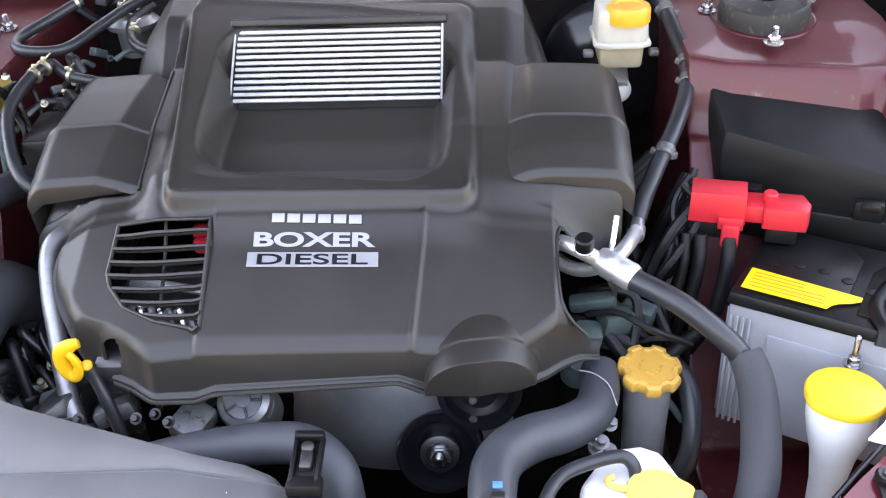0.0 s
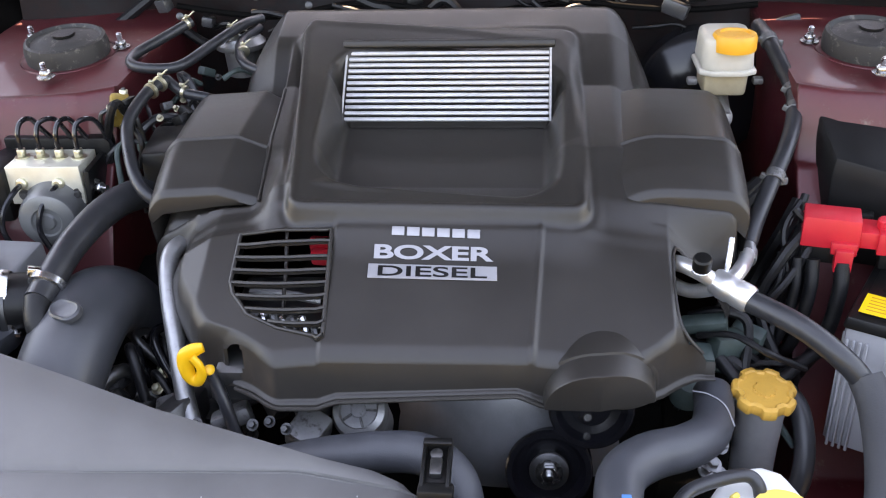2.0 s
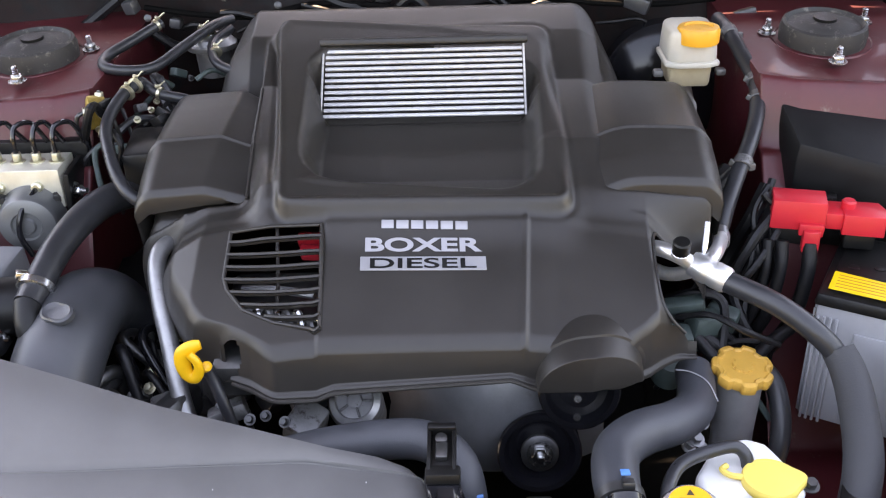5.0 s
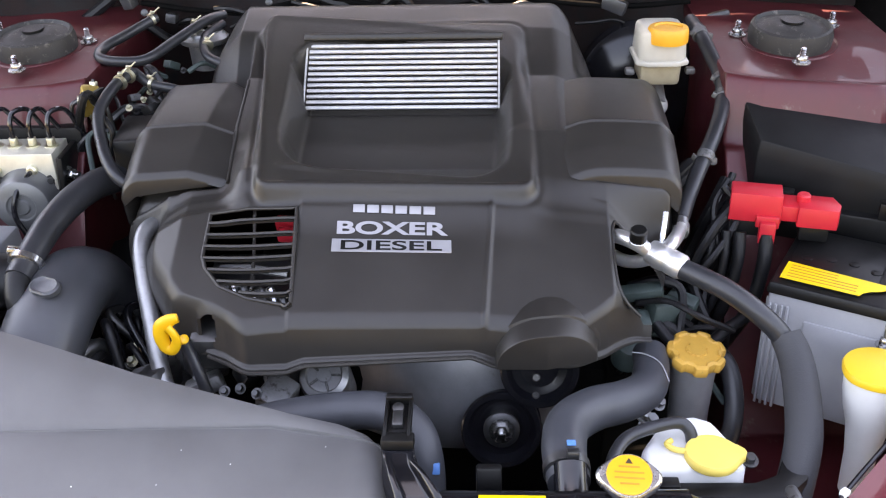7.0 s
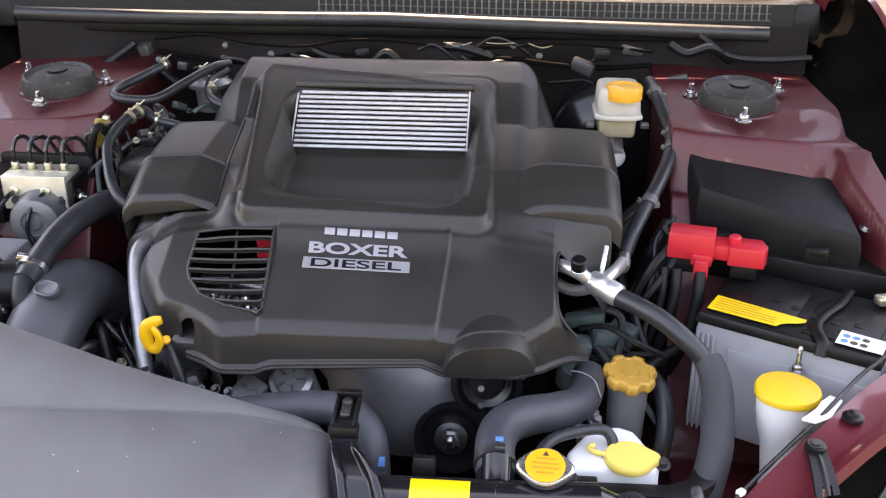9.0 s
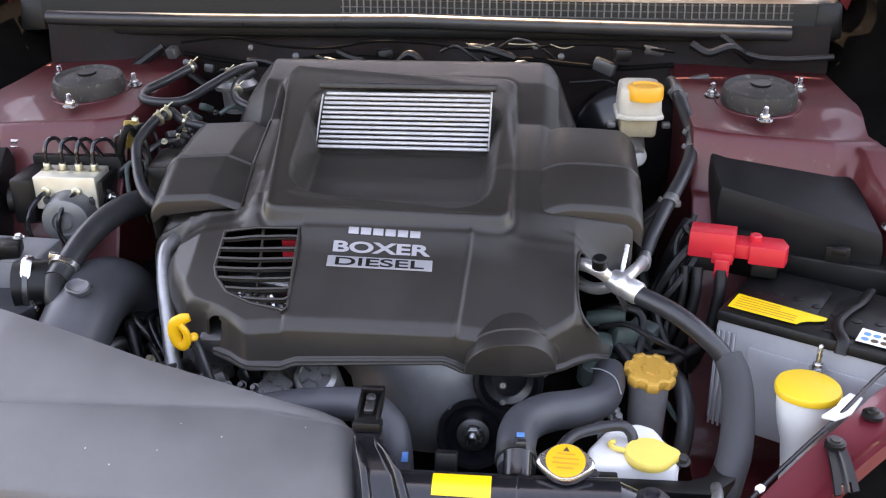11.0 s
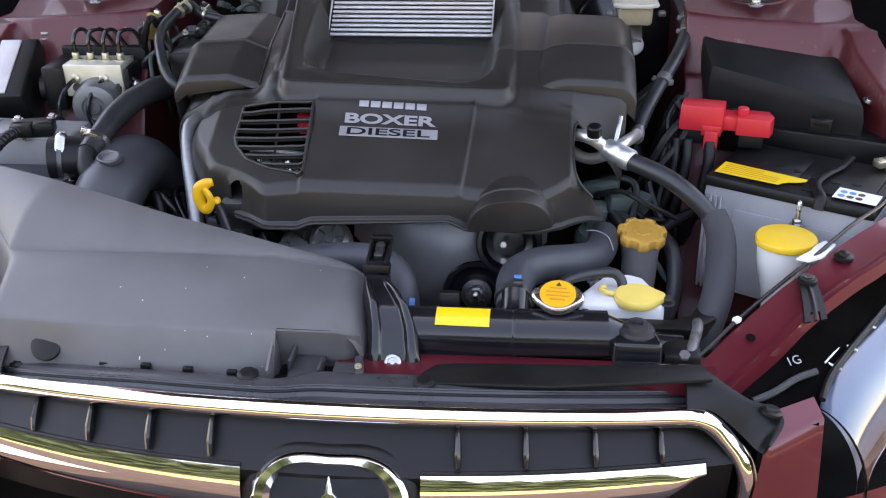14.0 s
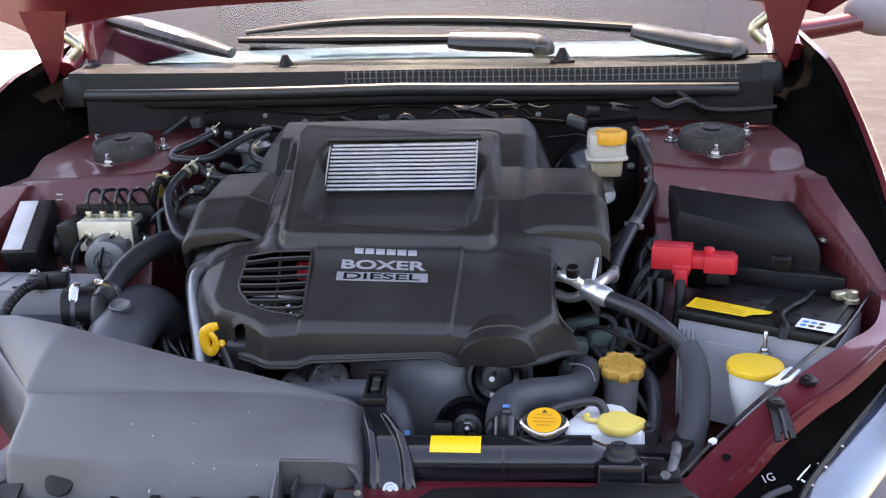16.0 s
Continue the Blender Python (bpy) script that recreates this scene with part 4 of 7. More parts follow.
lathe(bm, [(0.012, 0.0), (0.012, 0.004), (0.007, 0.006), (0.006, 0.009), (0.003, 0.010)], pose(0.606, 0.279, 0.703), 20)
part("clip", bm, BLACK, washer)

# ---- oil filler ----
oil = thing("oil_filler", (0.372, 0.39, 0.58), "oil filler neck with a faded ochre screw cap", "filler neck", shift=(0.004, 0.061, -0.036))
bm = bmesh.new()
lathe(bm, [(0.024, 0.50), (0.025, 0.60), (0.027, 0.655), (0.030, 0.665), (0.030, 0.676)], pose(0.372, 0.390, 0), 28)
part("neck", bm, surface("grey_neck", (0.26, 0.26, 0.265), 0.45, metal=0.2, var=0.15, scale=20, bump=0.1), oil, "dull grey filler neck")
bm = bmesh.new()
m_cap = axis((0.372, 0.386, 0.676), (0.04, -0.16, 1))
lathe(bm, [(0.029, -0.002), (0.0325, 0.0), (0.0335, 0.003), (0.0335, 0.010), (0.0322, 0.013), (0.0275, 0.0145), (0.0255, 0.0125), (0.012, 0.0125), (0.011, 0.0145), (0.003, 0.0145)], m_cap, 126, lambda a: 1 + 0.075 * math.tanh(5 * (math.cos(7 * a) + 0.25)))
cap = part("cap", bm, OCHRE, oil, "faded ochre lobed oil cap")
bm = bmesh.new()
for i in range(3):
    box(bm, (-0.010 + 0.010 * i, 0.004 * (i % 2), 0.0132), (0.008, 0.004, 0.0012), (0, 0, 10), 0.0004, 1)
bmesh.ops.transform(bm, matrix=m_cap, verts=bm.verts)
part("moulded_mark", bm, OCHRE, cap)

# ---- air conditioning pipes and hoses ----
ac = thing("ac_hose", (0.40, 0.42, 0.62), "aluminium air conditioning fittings with a thick black hose", "hose")
bm = bmesh.new()
tube(bm, [(0.262, 0.545, 0.758), (0.283, 0.520, 0.769), (0.302, 0.502, 0.769), (0.318, 0.506, 0.757), (0.336, 0.500, 0.750)], 0.0092, 16, 6)
part("upper_pipe", bm, MATT_ALU, ac, "bright bent aluminium pipe")
bm = bmesh.new()
tube(bm, [(0.268, 0.552, 0.735), (0.288, 0.535, 0.729), (0.306, 0.522, 0.732), (0.328, 0.508, 0.746)], 0.0085, 14, 6)
part("lower_pipe", bm, MATT_ALU, ac)
bm = bmesh.new()
m_col = axis((0.324, 0.509, 0.753), (0.78, -0.55, -0.22))
lathe(bm, [(0.0135, -0.004), (0.0155, 0.0), (0.0150, 0.005), (0.0165, 0.008), (0.0165, 0.018), (0.0150, 0.022), (0.0160, 0.026), (0.0160, 0.040), (0.0140, 0.044)], m_col, 28)
part("crimp_collar", bm, MATT_ALU, ac, "bright crimped collar")
bm = bmesh.new()
tube(bm, [(0.338, 0.503, 0.757), (0.350, 0.520, 0.760), (0.362, 0.548, 0.757), (0.372, 0.580, 0.753)], 0.0088, 14, 6)
part("branch_pipe", bm, MATT_ALU, ac)
bm = bmesh.new()
lathe(bm, [(0.0105, -0.010), (0.0110, -0.006), (0.0110, 0.006), (0.0085, 0.008), (0.0085, 0.022), (0.0100, 0.024), (0.0100, 0.036), (0.008, 0.038)], axis((0.370, 0.573, 0.752), (0.22, 0.90, 0.25)), 20)
part("union_nut", bm, ALU, ac)
bm = bmesh.new()
tube(bm, [(0.334, 0.512, 0.758), (0.338, 0.524, 0.776), (0.342, 0.540, 0.792)], 0.0034, 8, 4, flat=0.5)
part("bleed_tab", bm, BRIGHT, ac, "thin bright metal tab")
bm = bmesh.new()
lathe(bm, [(0.0105, 0), (0.0105, 0.004), (0.0095, 0.005)], axis((0.303, 0.494, 0.774), (-0.02, -0.25, 1)), 20)
part("valve_base", bm, MATT_ALU, ac)
bm = bmesh.new()
lathe(bm, [(0.0098, 0.004), (0.0104, 0.006), (0.0104, 0.019), (0.0088, 0.021), (0.003, 0.0212)], axis((0.303, 0.494, 0.774), (-0.02, -0.25, 1)), 28, lambda a: 1 + 0.02 * math.cos(14 * a))
part("valve_cap", bm, BLACK, ac, "ribbed black valve cap")
bm = bmesh.new()
tube(bm, [(0.352, 0.488, 0.744), (0.381, 0.463, 0.741), (0.407, 0.442, 0.735), (0.437, 0.421, 0.719), (0.461, 0.410, 0.697), (0.472, 0.400, 0.672)], 0.0128, 18, 8)
part("hose", bm, RUBBER, ac, "black rubber hose")
bm = bmesh.new()
tube(bm, [(0.467, 0.412, 0.696), (0.474, 0.396, 0.682), (0.475, 0.368, 0.668), (0.470, 0.327, 0.652), (0.462, 0.291, 0.634), (0.448, 0.258, 0.608), (0.436, 0.236, 0.57)], [0.0180, 0.0192, 0.0198, 0.0200, 0.0200, 0.0198, 0.0195], 22, 8)
part("foam_sleeve", bm, SLEEVE, ac, "dark grey foam sleeve")
bm = bmesh.new()
tube(bm, [(0.374, 0.592, 0.757), (0.386, 0.617, 0.778), (0.405, 0.653, 0.803), (0.430, 0.700, 0.830), (0.449, 0.752, 0.852), (0.457, 0.805, 0.871), (0.449, 0.855, 0.893), (0.441, 0.900, 0.911), (0.437, 0.960, 0.915)], 0.0105, 14, 8)
part("rear_hose", bm, RUBBER, ac, "black hose running back along the tower")
for q, w in (((0.453, 0.765, 0.857), (0.2, 0.9, 0.3)), ((0.457, 0.800, 0.870), (0.1, 0.9, 0.35)), ((0.410, 0.660, 0.808), (0.4, 0.75, 0.5)), ((0.441, 0.893, 0.909), (-0.15, 0.9, 0.35))):
    bm = bmesh.new()
    lathe(bm, [(0.0112, 0), (0.0122, 0.001), (0.0122, 0.012), (0.0112, 0.013)], axis(q, w), 18)
    box(bm, (q[0] + 0.012, q[1], q[2]), (0.010, 0.008, 0.010), (0, 0, 20), 0.002)
    box(bm, (q[0] - 0.011, q[1] + 0.004, q[2] + 0.004), (0.009, 0.006, 0.008), (0, 20, -20), 0.0015)
    part("pipe_clamp", bm, DULL, ac)


# ---- air intake duct over the front of the bay ----
duct = thing("air_duct", (-0.24, 0.22, 0.60), "broad matt black plastic air intake duct behind the grille", "air duct")
BACK = [(-0.66, 0.430, 0.735), (-0.55, 0.392, 0.750), (-0.45, 0.350, 0.750), (-0.35, 0.321, 0.738), (-0.25, 0.287, 0.728), (-0.15, 0.264, 0.716), (-0.08, 0.251, 0.704), (-0.03, 0.246, 0.695), (0.006, 0.232, 0.690), (0.020, 0.212, 0.688)]


def back_edge(x):
    xs = [b[0] for b in BACK]
    return float(np.interp(x, xs, [b[1] for b in BACK])), float(np.interp(x, xs, [b[2] for b in BACK]))


def duct_place(u, v):
    """u: from the outer end to the rounded inner end; v: back edge, ridge, top, front face."""
    x = -0.66 + 0.686 * u
    if u > 0.965:
        x = 0.002 + 0.030 * math.sin((u - 0.965) / 0.035 * 1.5708)
    yb, zb = back_edge(x)
    yr = run(x, [(-0.45, 0.212), (-0.3, 0.214), (-0.2, 0.222), (-0.1, 0.236), (0.0, 0.224)])
    zr = run(x, [(-0.45, 0.712), (-0.3, 0.714), (-0.2, 0.711), (-0.1, 0.702), (0.0, 0.694)])
    yf, zf = 0.100 + 0.10 * max(0, -x - 0.34) + 0.085 * rise(0.425, 0.45, -x) + 1.1 * max(0, -x - 0.45), 0.673
    if x < -0.45:
        zf += 0.25 * (-x - 0.45)
        yf = min(yf, yb - 0.04)
        yr = max(yr, yf + 0.02)
    drop = 0.048
    if v < 0.1:
        k = 1 - v / 0.1
        p = Vector((x, yb + 0.004 * (1 - k), zb - 0.05 * k))
    elif v < 0.4:
        k = (v - 0.1) / 0.3
        p = Vector((x, yb + (yr - yb) * k, zb + (zr - zb) * k + 0.010 * math.sin(math.pi * k) * (yb - yr) / 0.1))
    elif v < 0.8:
        k = (v - 0.4) / 0.4
        p = Vector((x, yr + (yf - yr) * k, zr + (zf - zr) * k + 0.006 * math.sin(math.pi * k)))
        p.z -= 0.003 * (1 - k) ** 8
    else:
        k = (v - 0.8) / 0.2
        drop += 0.03 * rise(0.26, 0.34, -x)
        lean = 0.012 + 0.014 * rise(-0.40, -0.28, x) + 0.012 * rise(0.34, 0.40, -x)
        p = Vector((x, yf - lean * k ** 1.15, zf - drop * k ** 1.4))
    if u > 0.955:
        k = (u - 0.955) / 0.045
        p.z -= 0.075 * max(0, k - 0.25) ** 1.6 if v > 0.1 else 0.0
        p.z -= 0.006 * k
    return p


def duct_keep(u, v):
    p = duct_place(u, v)
    return not (p.x > -0.068 and v > 0.72 and p.y < 0.104)


bm = bmesh.new()
sheet(bm, duct_place, 110, 70, duct_keep)
part("shell", bm, DUCT, duct, smooth=50)
# stepped recess at the inner front corner
bm = bmesh.new()
sheet(bm, lambda u, v: (-0.070 + 0.098 * u, 0.1035 + 0.014 * v + 0.012 * rise(0.8, 1, u), 0.6745 - 0.075 * v - 0.010 * rise(0.75, 1, u) * (1 - v)), 16, 8, thick=0.003)
part("corner_wall", bm, DUCT, duct)
bm = bmesh.new()
sheet(bm, lambda u, v: (-0.0695 + 0.004 * v, 0.106 - 0.044 * u, 0.672 - 0.028 * u - v * (0.075 - 0.03 * u)), 8, 8, thick=0.003)
part("side_wall", bm, DUCT, duct)
bm = bmesh.new()
prism(bm, [(-0.068, 0.056), (0.004, 0.060), (0.004, 0.112), (-0.068, 0.112)], 0.585, 0.622, None, 0.004)
part("corner_step", bm, BLACK, duct)
bm = bmesh.new()
prism(bm, [(-0.085, 0.060), (-0.020, 0.056), (-0.022, 0.082), (-0.085, 0.086)], 0.585, 0.625, None, 0.003)
part("mounting_foot", bm, BLACK, duct)
# blanking plug on the front edge
bm = bmesh.new()
lathe(bm, [(0.019, -0.003), (0.019, 0.0015), (0.015, 0.003), (0.003, 0.003)], axis(duct_place(0.449, 0.90), (0, -0.75, 0.66)), 24)
part("blanking_plug", bm, BLACK, duct, "round dark plug in the duct's face")
# sloping buttress at the outer end
bm = bmesh.new()
prism(bm, [(-0.465, 0.20), (-0.425, 0.20), (-0.412, 0.10), (-0.475, 0.085)], 0.60, 0.655, None, 0.006, top=0.7)
part("outer_buttress", bm, DUCT, duct)
# a faint moulding seam across the top
bm = bmesh.new()
tube(bm, [duct_place(0.30 + 0.01 * i, 0.405) for i in range(0, 64, 4)], 0.0009, 6, 2)
part("seam", bm, DUCT, duct)
# flecks of white paint and scratches on the top and the front face
rnd = random.Random(21)
for i in range(16):
    u, v = rnd.uniform(0.55, 0.93), rnd.choice((rnd.uniform(0.45, 0.8), rnd.uniform(0.82, 0.97), rnd.uniform(0.82, 0.97)))
    p = Vector(duct_place(u, v))
    if p.x > -0.08 and v > 0.7:
        continue
    bm = bmesh.new()
    box(bm, p + Vector((0, 0, 0.0004)), (rnd.uniform(0.0005, 0.0010), rnd.choice((0.001, 0.001, 0.005 if v > 0.8 else 0.0012)), 0.0005), (25 if v < 0.8 else 50, 0, rnd.uniform(-15, 15)), 0)
    part("paint_fleck", bm, FLECK, duct, "small white paint fleck")

# ---- air filter box ----
filt = thing("air_filter_box", (-0.60, 0.50, 0.62), "black plastic air filter box with ribbed flange and spring clips", "filter box")
bm = bmesh.new()
prism(bm, [(-0.74, 0.490), (-0.520, 0.492), (-0.500, 0.505), (-0.500, 0.590), (-0.74, 0.605)], 0.70, 0.752, None, 0.006, top=0.97)
part("lid", bm, PALE_LID, filt, "dusty grey filter lid")
bm = bmesh.new()
prism(bm, [(-0.74, 0.385), (-0.495, 0.395), (-0.480, 0.44), (-0.49, 0.60), (-0.74, 0.615)], 0.688, 0.712, None, 0.003)
part("flange", bm, ELBOW, filt)
bm = bmesh.new()
prism(bm, [(-0.74, 0.395), (-0.505, 0.405), (-0.49, 0.45), (-0.50, 0.59), (-0.74, 0.605)], 0.50, 0.690, None, 0.006)
part("lower_case", bm, BLACK, filt)
for i in range(7):
    bm = bmesh.new()
    box(bm, (-0.71 + 0.032 * i, 0.392, 0.680), (0.004, 0.010, 0.030), bevel=0.001, seg=1)
    part("flange_rib", bm, ELBOW, filt)
bm = bmesh.new()
box(bm, (-0.62, 0.497, 0.7520), (0.24, 0.006, 0.006), (0, 0, 1), 0.002)
part("lid_ridge", bm, PALE_LID, filt)
for i in range(4):
    bm = bmesh.new()
    box(bm, (-0.70 + 0.045 * i, 0.535, 0.7525), (0.006, 0.10, 0.004), bevel=0.0015)
    part("lid_rib", bm, PALE_LID, filt)
for i in range(3):
    bm = bmesh.new()
    box(bm, (-0.66 + 0.045 * i, 0.512, 0.7525), (0.020, 0.005, 0.004), bevel=0.001)
    part("lid_mark", bm, BLACK, filt)
for x, y in ((-0.487, 0.462),):
    bm = bmesh.new()
    tube(bm, [(x - 0.006, y + 0.014, 0.772), (x - 0.004, y + 0.002, 0.770), (x - 0.003, y - 0.012, 0.750), (x, y - 0.018, 0.725), (x + 0.002, y - 0.016, 0.705)], 0.0075, 8, 6, flat=0.35)
    box(bm, (x + 0.002, y - 0.018, 0.706), (0.024, 0.006, 0.005), bevel=0.001)
    part("spring_clip", bm, BRIGHT, filt, "bright steel spring clip")
# sensor with its plug and wire
sensor = thing("air_flow_sensor", (-0.565, 0.505, 0.76), "black air flow sensor with a corrugated wire", "sensor")
bm = bmesh.new()
box(bm, (-0.552, 0.512, 0.766), (0.050, 0.036, 0.022), (0, 0, 18), 0.004)
box(bm, (-0.566, 0.490, 0.770), (0.032, 0.024, 0.020), (0, 0, 18), 0.003)
part("housing", bm, BLACK, sensor)
for q in ((-0.575, 0.500, 0.782), (-0.533, 0.525, 0.778)):
    bm = bmesh.new()
    hexnut(bm, q, (0, 0, 1), 0.0055, 0.006)
    part("screw", bm, BRIGHT, sensor)
bm = bmesh.new()
tube(bm, [(-0.568, 0.482, 0.770), (-0.575, 0.455, 0.768), (-0.585, 0.425, 0.752), (-0.588, 0.400, 0.725), (-0.585, 0.385, 0.69)], 0.0085, 10, 14, ribs=36, depth=0.10)
part("wire_sleeve", bm, TAPE, sensor, "corrugated black wire sleeve")

# ---- intake pipe and breather hose ----
intake = thing("intake_pipe", (-0.41, 0.50, 0.60), "large curved black intake pipe with a side hose", "intake pipe")
bm = bmesh.new()
tube(bm, [(-0.515, 0.470, 0.728), (-0.485, 0.478, 0.728), (-0.455, 0.486, 0.724)], 0.036, 28, 6)
part("inlet", bm, BLACK, intake)
for q in (-0.503, -0.463):
    bm = bmesh.new()
    lathe(bm, [(0.037, 0), (0.0395, 0.001), (0.0395, 0.008), (0.037, 0.009)], axis((q, 0.482 + (q + 0.475) * 0.25, 0.727), (0.96, 0.27, -0.06)), 32)
    part("band_clamp", bm, STEEL, intake)
bm = bmesh.new()
tube(bm, [(-0.413, 0.31, 0.610), (-0.409, 0.365, 0.665), (-0.403, 0.425, 0.705), (-0.400, 0.485, 0.717), (-0.394, 0.528, 0.702), (-0.386, 0.560, 0.672), (-0.376, 0.580, 0.630)], [0.048, 0.050, 0.051, 0.050, 0.046, 0.040, 0.034], 32, 10, flat=0.92)
pipe = part("elbow", bm, ELBOW, intake, "satin black moulded elbow")
bm = bmesh.new()
lathe(bm, [(0.017, -0.004), (0.017, 0.002), (0.0145, 0.0035), (0.012, 0.002)], axis((-0.396, 0.418, 0.757), (-0.15, -0.35, 0.9)), 28, lambda a: 1 + 0.25 * math.cos(2 * a))
part("boss", bm, ELBOW, pipe)
bm = bmesh.new()
tube(bm, [(-0.438, 0.440, 0.755), (-0.433, 0.480, 0.770), (-0.427, 0.525, 0.784), (-0.414, 0.580, 0.794), (-0.395, 0.630, 0.795), (-0.355, 0.68, 0.785), (-0.31, 0.70, 0.765)], [0.0165, 0.017, 0.018, 0.019, 0.020, 0.021, 0.022], 20, 8)
part("breather_hose", bm, RUBBER, intake, "black breather hose")
bm = bmesh.new()
tube(bm, [(-0.425, 0.415, 0.715), (-0.434, 0.425, 0.738), (-0.439, 0.445, 0.756)], 0.0165, 18, 5)
part("branch", bm, BLACK, intake)
bm = bmesh.new()
lathe(bm, [(0.0205, 0), (0.022, 0.001), (0.022, 0.009), (0.0205, 0.010)], axis((-0.436, 0.458, 0.761), (0.1, 0.9, 0.4)), 24)
box(bm, (-0.448, 0.462, 0.781), (0.014, 0.010, 0.010), (0, 20, 30), 0.002)
part("hose_clamp", bm, BRIGHT, intake, "bright hose clamp")

# ---- brake modulator ----
abs_unit = thing("brake_modulator", (-0.515, 0.66, 0.74), "pale metal brake modulator block with black pipes and a motor", "brake modulator", shift=(-0.008, -0.004, -0.010))
bm = bmesh.new()
box(bm, (-0.513, 0.688, 0.808), (0.100, 0.060, 0.054), (0, 0, 2), 0.002)
block = part("valve_block", bm, surface("pale_alodine", (0.68, 0.65, 0.54), 0.38, metal=0.45, var=0.1, scale=30, bump=0.06), abs_unit, "pale yellowish metal valve block")
m_mot = axis((-0.506, 0.660, 0.772), (0.12, -1, 0.02))
bm = bmesh.new()
lathe(bm, [(0.042, 0.0), (0.043, 0.004), (0.040, 0.010), (0.039, 0.030), (0.036, 0.036), (0.030, 0.0385), (0.020, 0.040), (0.018, 0.037), (0.012, 0.037), (0.010, 0.040), (0.003, 0.040)], m_mot, 36)
part("motor", bm, surface("motor_grey", (0.16, 0.165, 0.165), 0.38, metal=0.5, var=0.12, scale=20, bump=0.1), abs_unit, "dull round pump motor")
for a in (0.6, 2.5):
    bm = bmesh.new()
    hexnut(bm, m_mot @ Vector((0.043 * math.cos(a), 0.043 * math.sin(a), 0.004)), (0.12, -1, 0.02), 0.005, 0.007)
    part("motor_screw", bm, STEEL, abs_unit)
for i in range(4):
    x = -0.552 + 0.0262 * i
    bm = bmesh.new()
    hexnut(bm, (x, 0.690, 0.835), (0, 0, 1), 0.0066, 0.012)
    part("pipe_nut", bm, ZINC, block)
    bm = bmesh.new()
    sx = 0.010 if i % 2 else 0.004
    tube(bm, [(x, 0.690, 0.845), (x, 0.691, 0.866), (x + 0.003, 0.700, 0.880), (x + sx + 0.006, 0.714, 0.880), (x + sx + 0.014, 0.722, 0.862), (x + 0.03, 0.735, 0.835 - 0.004 * i)], 0.0034, 8, 6)
    part("brake_pipe", bm, SHINY, abs_unit, "black bent brake pipe")
for x in (-0.542, -0.492):
    bm = bmesh.new()
    lathe(bm, [(0.0075, 0), (0.0075, 0.006), (0.005, 0.008)], axis((x, 0.658, 0.812), (0, -1, 0.1)), 12)
    part("pipe_nut", bm, ZINC, block)
    bm = bmesh.new()
    tube(bm, [(x, 0.656, 0.812), (x - 0.003, 0.638, 0.808), (x - 0.012, 0.620, 0.792), (x - 0.016, 0.612, 0.765), (x - 0.006, 0.612, 0.735)], 0.0036, 8, 6)
    part("brake_pipe", bm, SHINY, abs_unit)
bm = bmesh.new()
box(bm, (-0.457, 0.690, 0.792), (0.008, 0.068, 0.075), (0, 4, 4), 0.002)
part("side_plate", bm, BLACK, abs_unit, "black mounting plate")
bm = bmesh.new()
hexnut(bm, (-0.451, 0.672, 0.800), (1, -0.3, 0.1), 0.0075, 0.012)
lathe(bm, [(0.0035, 0.010), (0.0035, 0.020)], axis((-0.451, 0.672, 0.800), (1, -0.3, 0.1)), 10)
part("side_bolt", bm, BRIGHT, abs_unit)
bm = bmesh.new()
box(bm, (-0.582, 0.690, 0.795), (0.036, 0.085, 0.075), (0, 0, 3), 0.006)
lathe(bm, [(0.022, 0), (0.022, 0.012), (0.017, 0.014)], axis((-0.600, 0.672, 0.790), (-1, -0.3, 0)), 20)
part("control_box", bm, BLACK, abs_unit, "black electronic box")
bm = bmesh.new()
box(bm, (-0.52, 0.735, 0.825), (0.15, 0.02, 0.045), bevel=0.003)
part("bracket", bm, BLACK, abs_unit)

# relay box beside it
relay = thing("relay_box", (-0.645, 0.64, 0.71), "small black relay box with a grey lid panel", "relay box")
bm = bmesh.new()
REL_F, REL_R = Vector((-0.668, 0.600, 0.791)), Vector((-0.680, 0.705, 0.851))
ry_ = (REL_R - REL_F).normalized()
rx_ = Vector((1, -ry_.x / ry_.y, 0)).normalized()
rz_ = rx_.cross(ry_)
m_rel = Matrix.Translation((REL_F + REL_R) / 2) @ Matrix((rx_, ry_, rz_)).transposed().to_4x4()
REL_L = (REL_R - REL_F).length
box(bm, (0.012, 0, -0.054), (0.066, REL_L + 0.012, 0.106), bevel=0.004, seg=3)
bmesh.ops.transform(bm, matrix=m_rel, verts=bm.verts)
part("case", bm, BLACK, relay)
bm = bmesh.new()
box(bm, (0, 0, 0), (0.034, REL_L, 0.004), bevel=0.0015)
bmesh.ops.transform(bm, matrix=m_rel, verts=bm.verts)
part("lid_panel", bm, surface("pale_panel", (0.50, 0.49, 0.49), 0.45, var=0.12, scale=30, bump=0.1), relay, "pale grey lid panel")
bracket = thing("cable_bracket", (-0.638, 0.75, 0.83), "black bracket bolted to the inner fender", "bracket")
bm = bmesh.new()
tube(bm, [(-0.650, 0.765, 0.875), (-0.640, 0.752, 0.848), (-0.625, 0.745, 0.845), (-0.590, 0.745, 0.845)], 0.006, 8, 5, flat=0.4)
tube(bm, [(-0.638, 0.748, 0.845), (-0.650, 0.725, 0.826), (-0.660, 0.71, 0.80)], 0.007, 8, 5, flat=0.4)
part("arm", bm, BLACK, bracket)
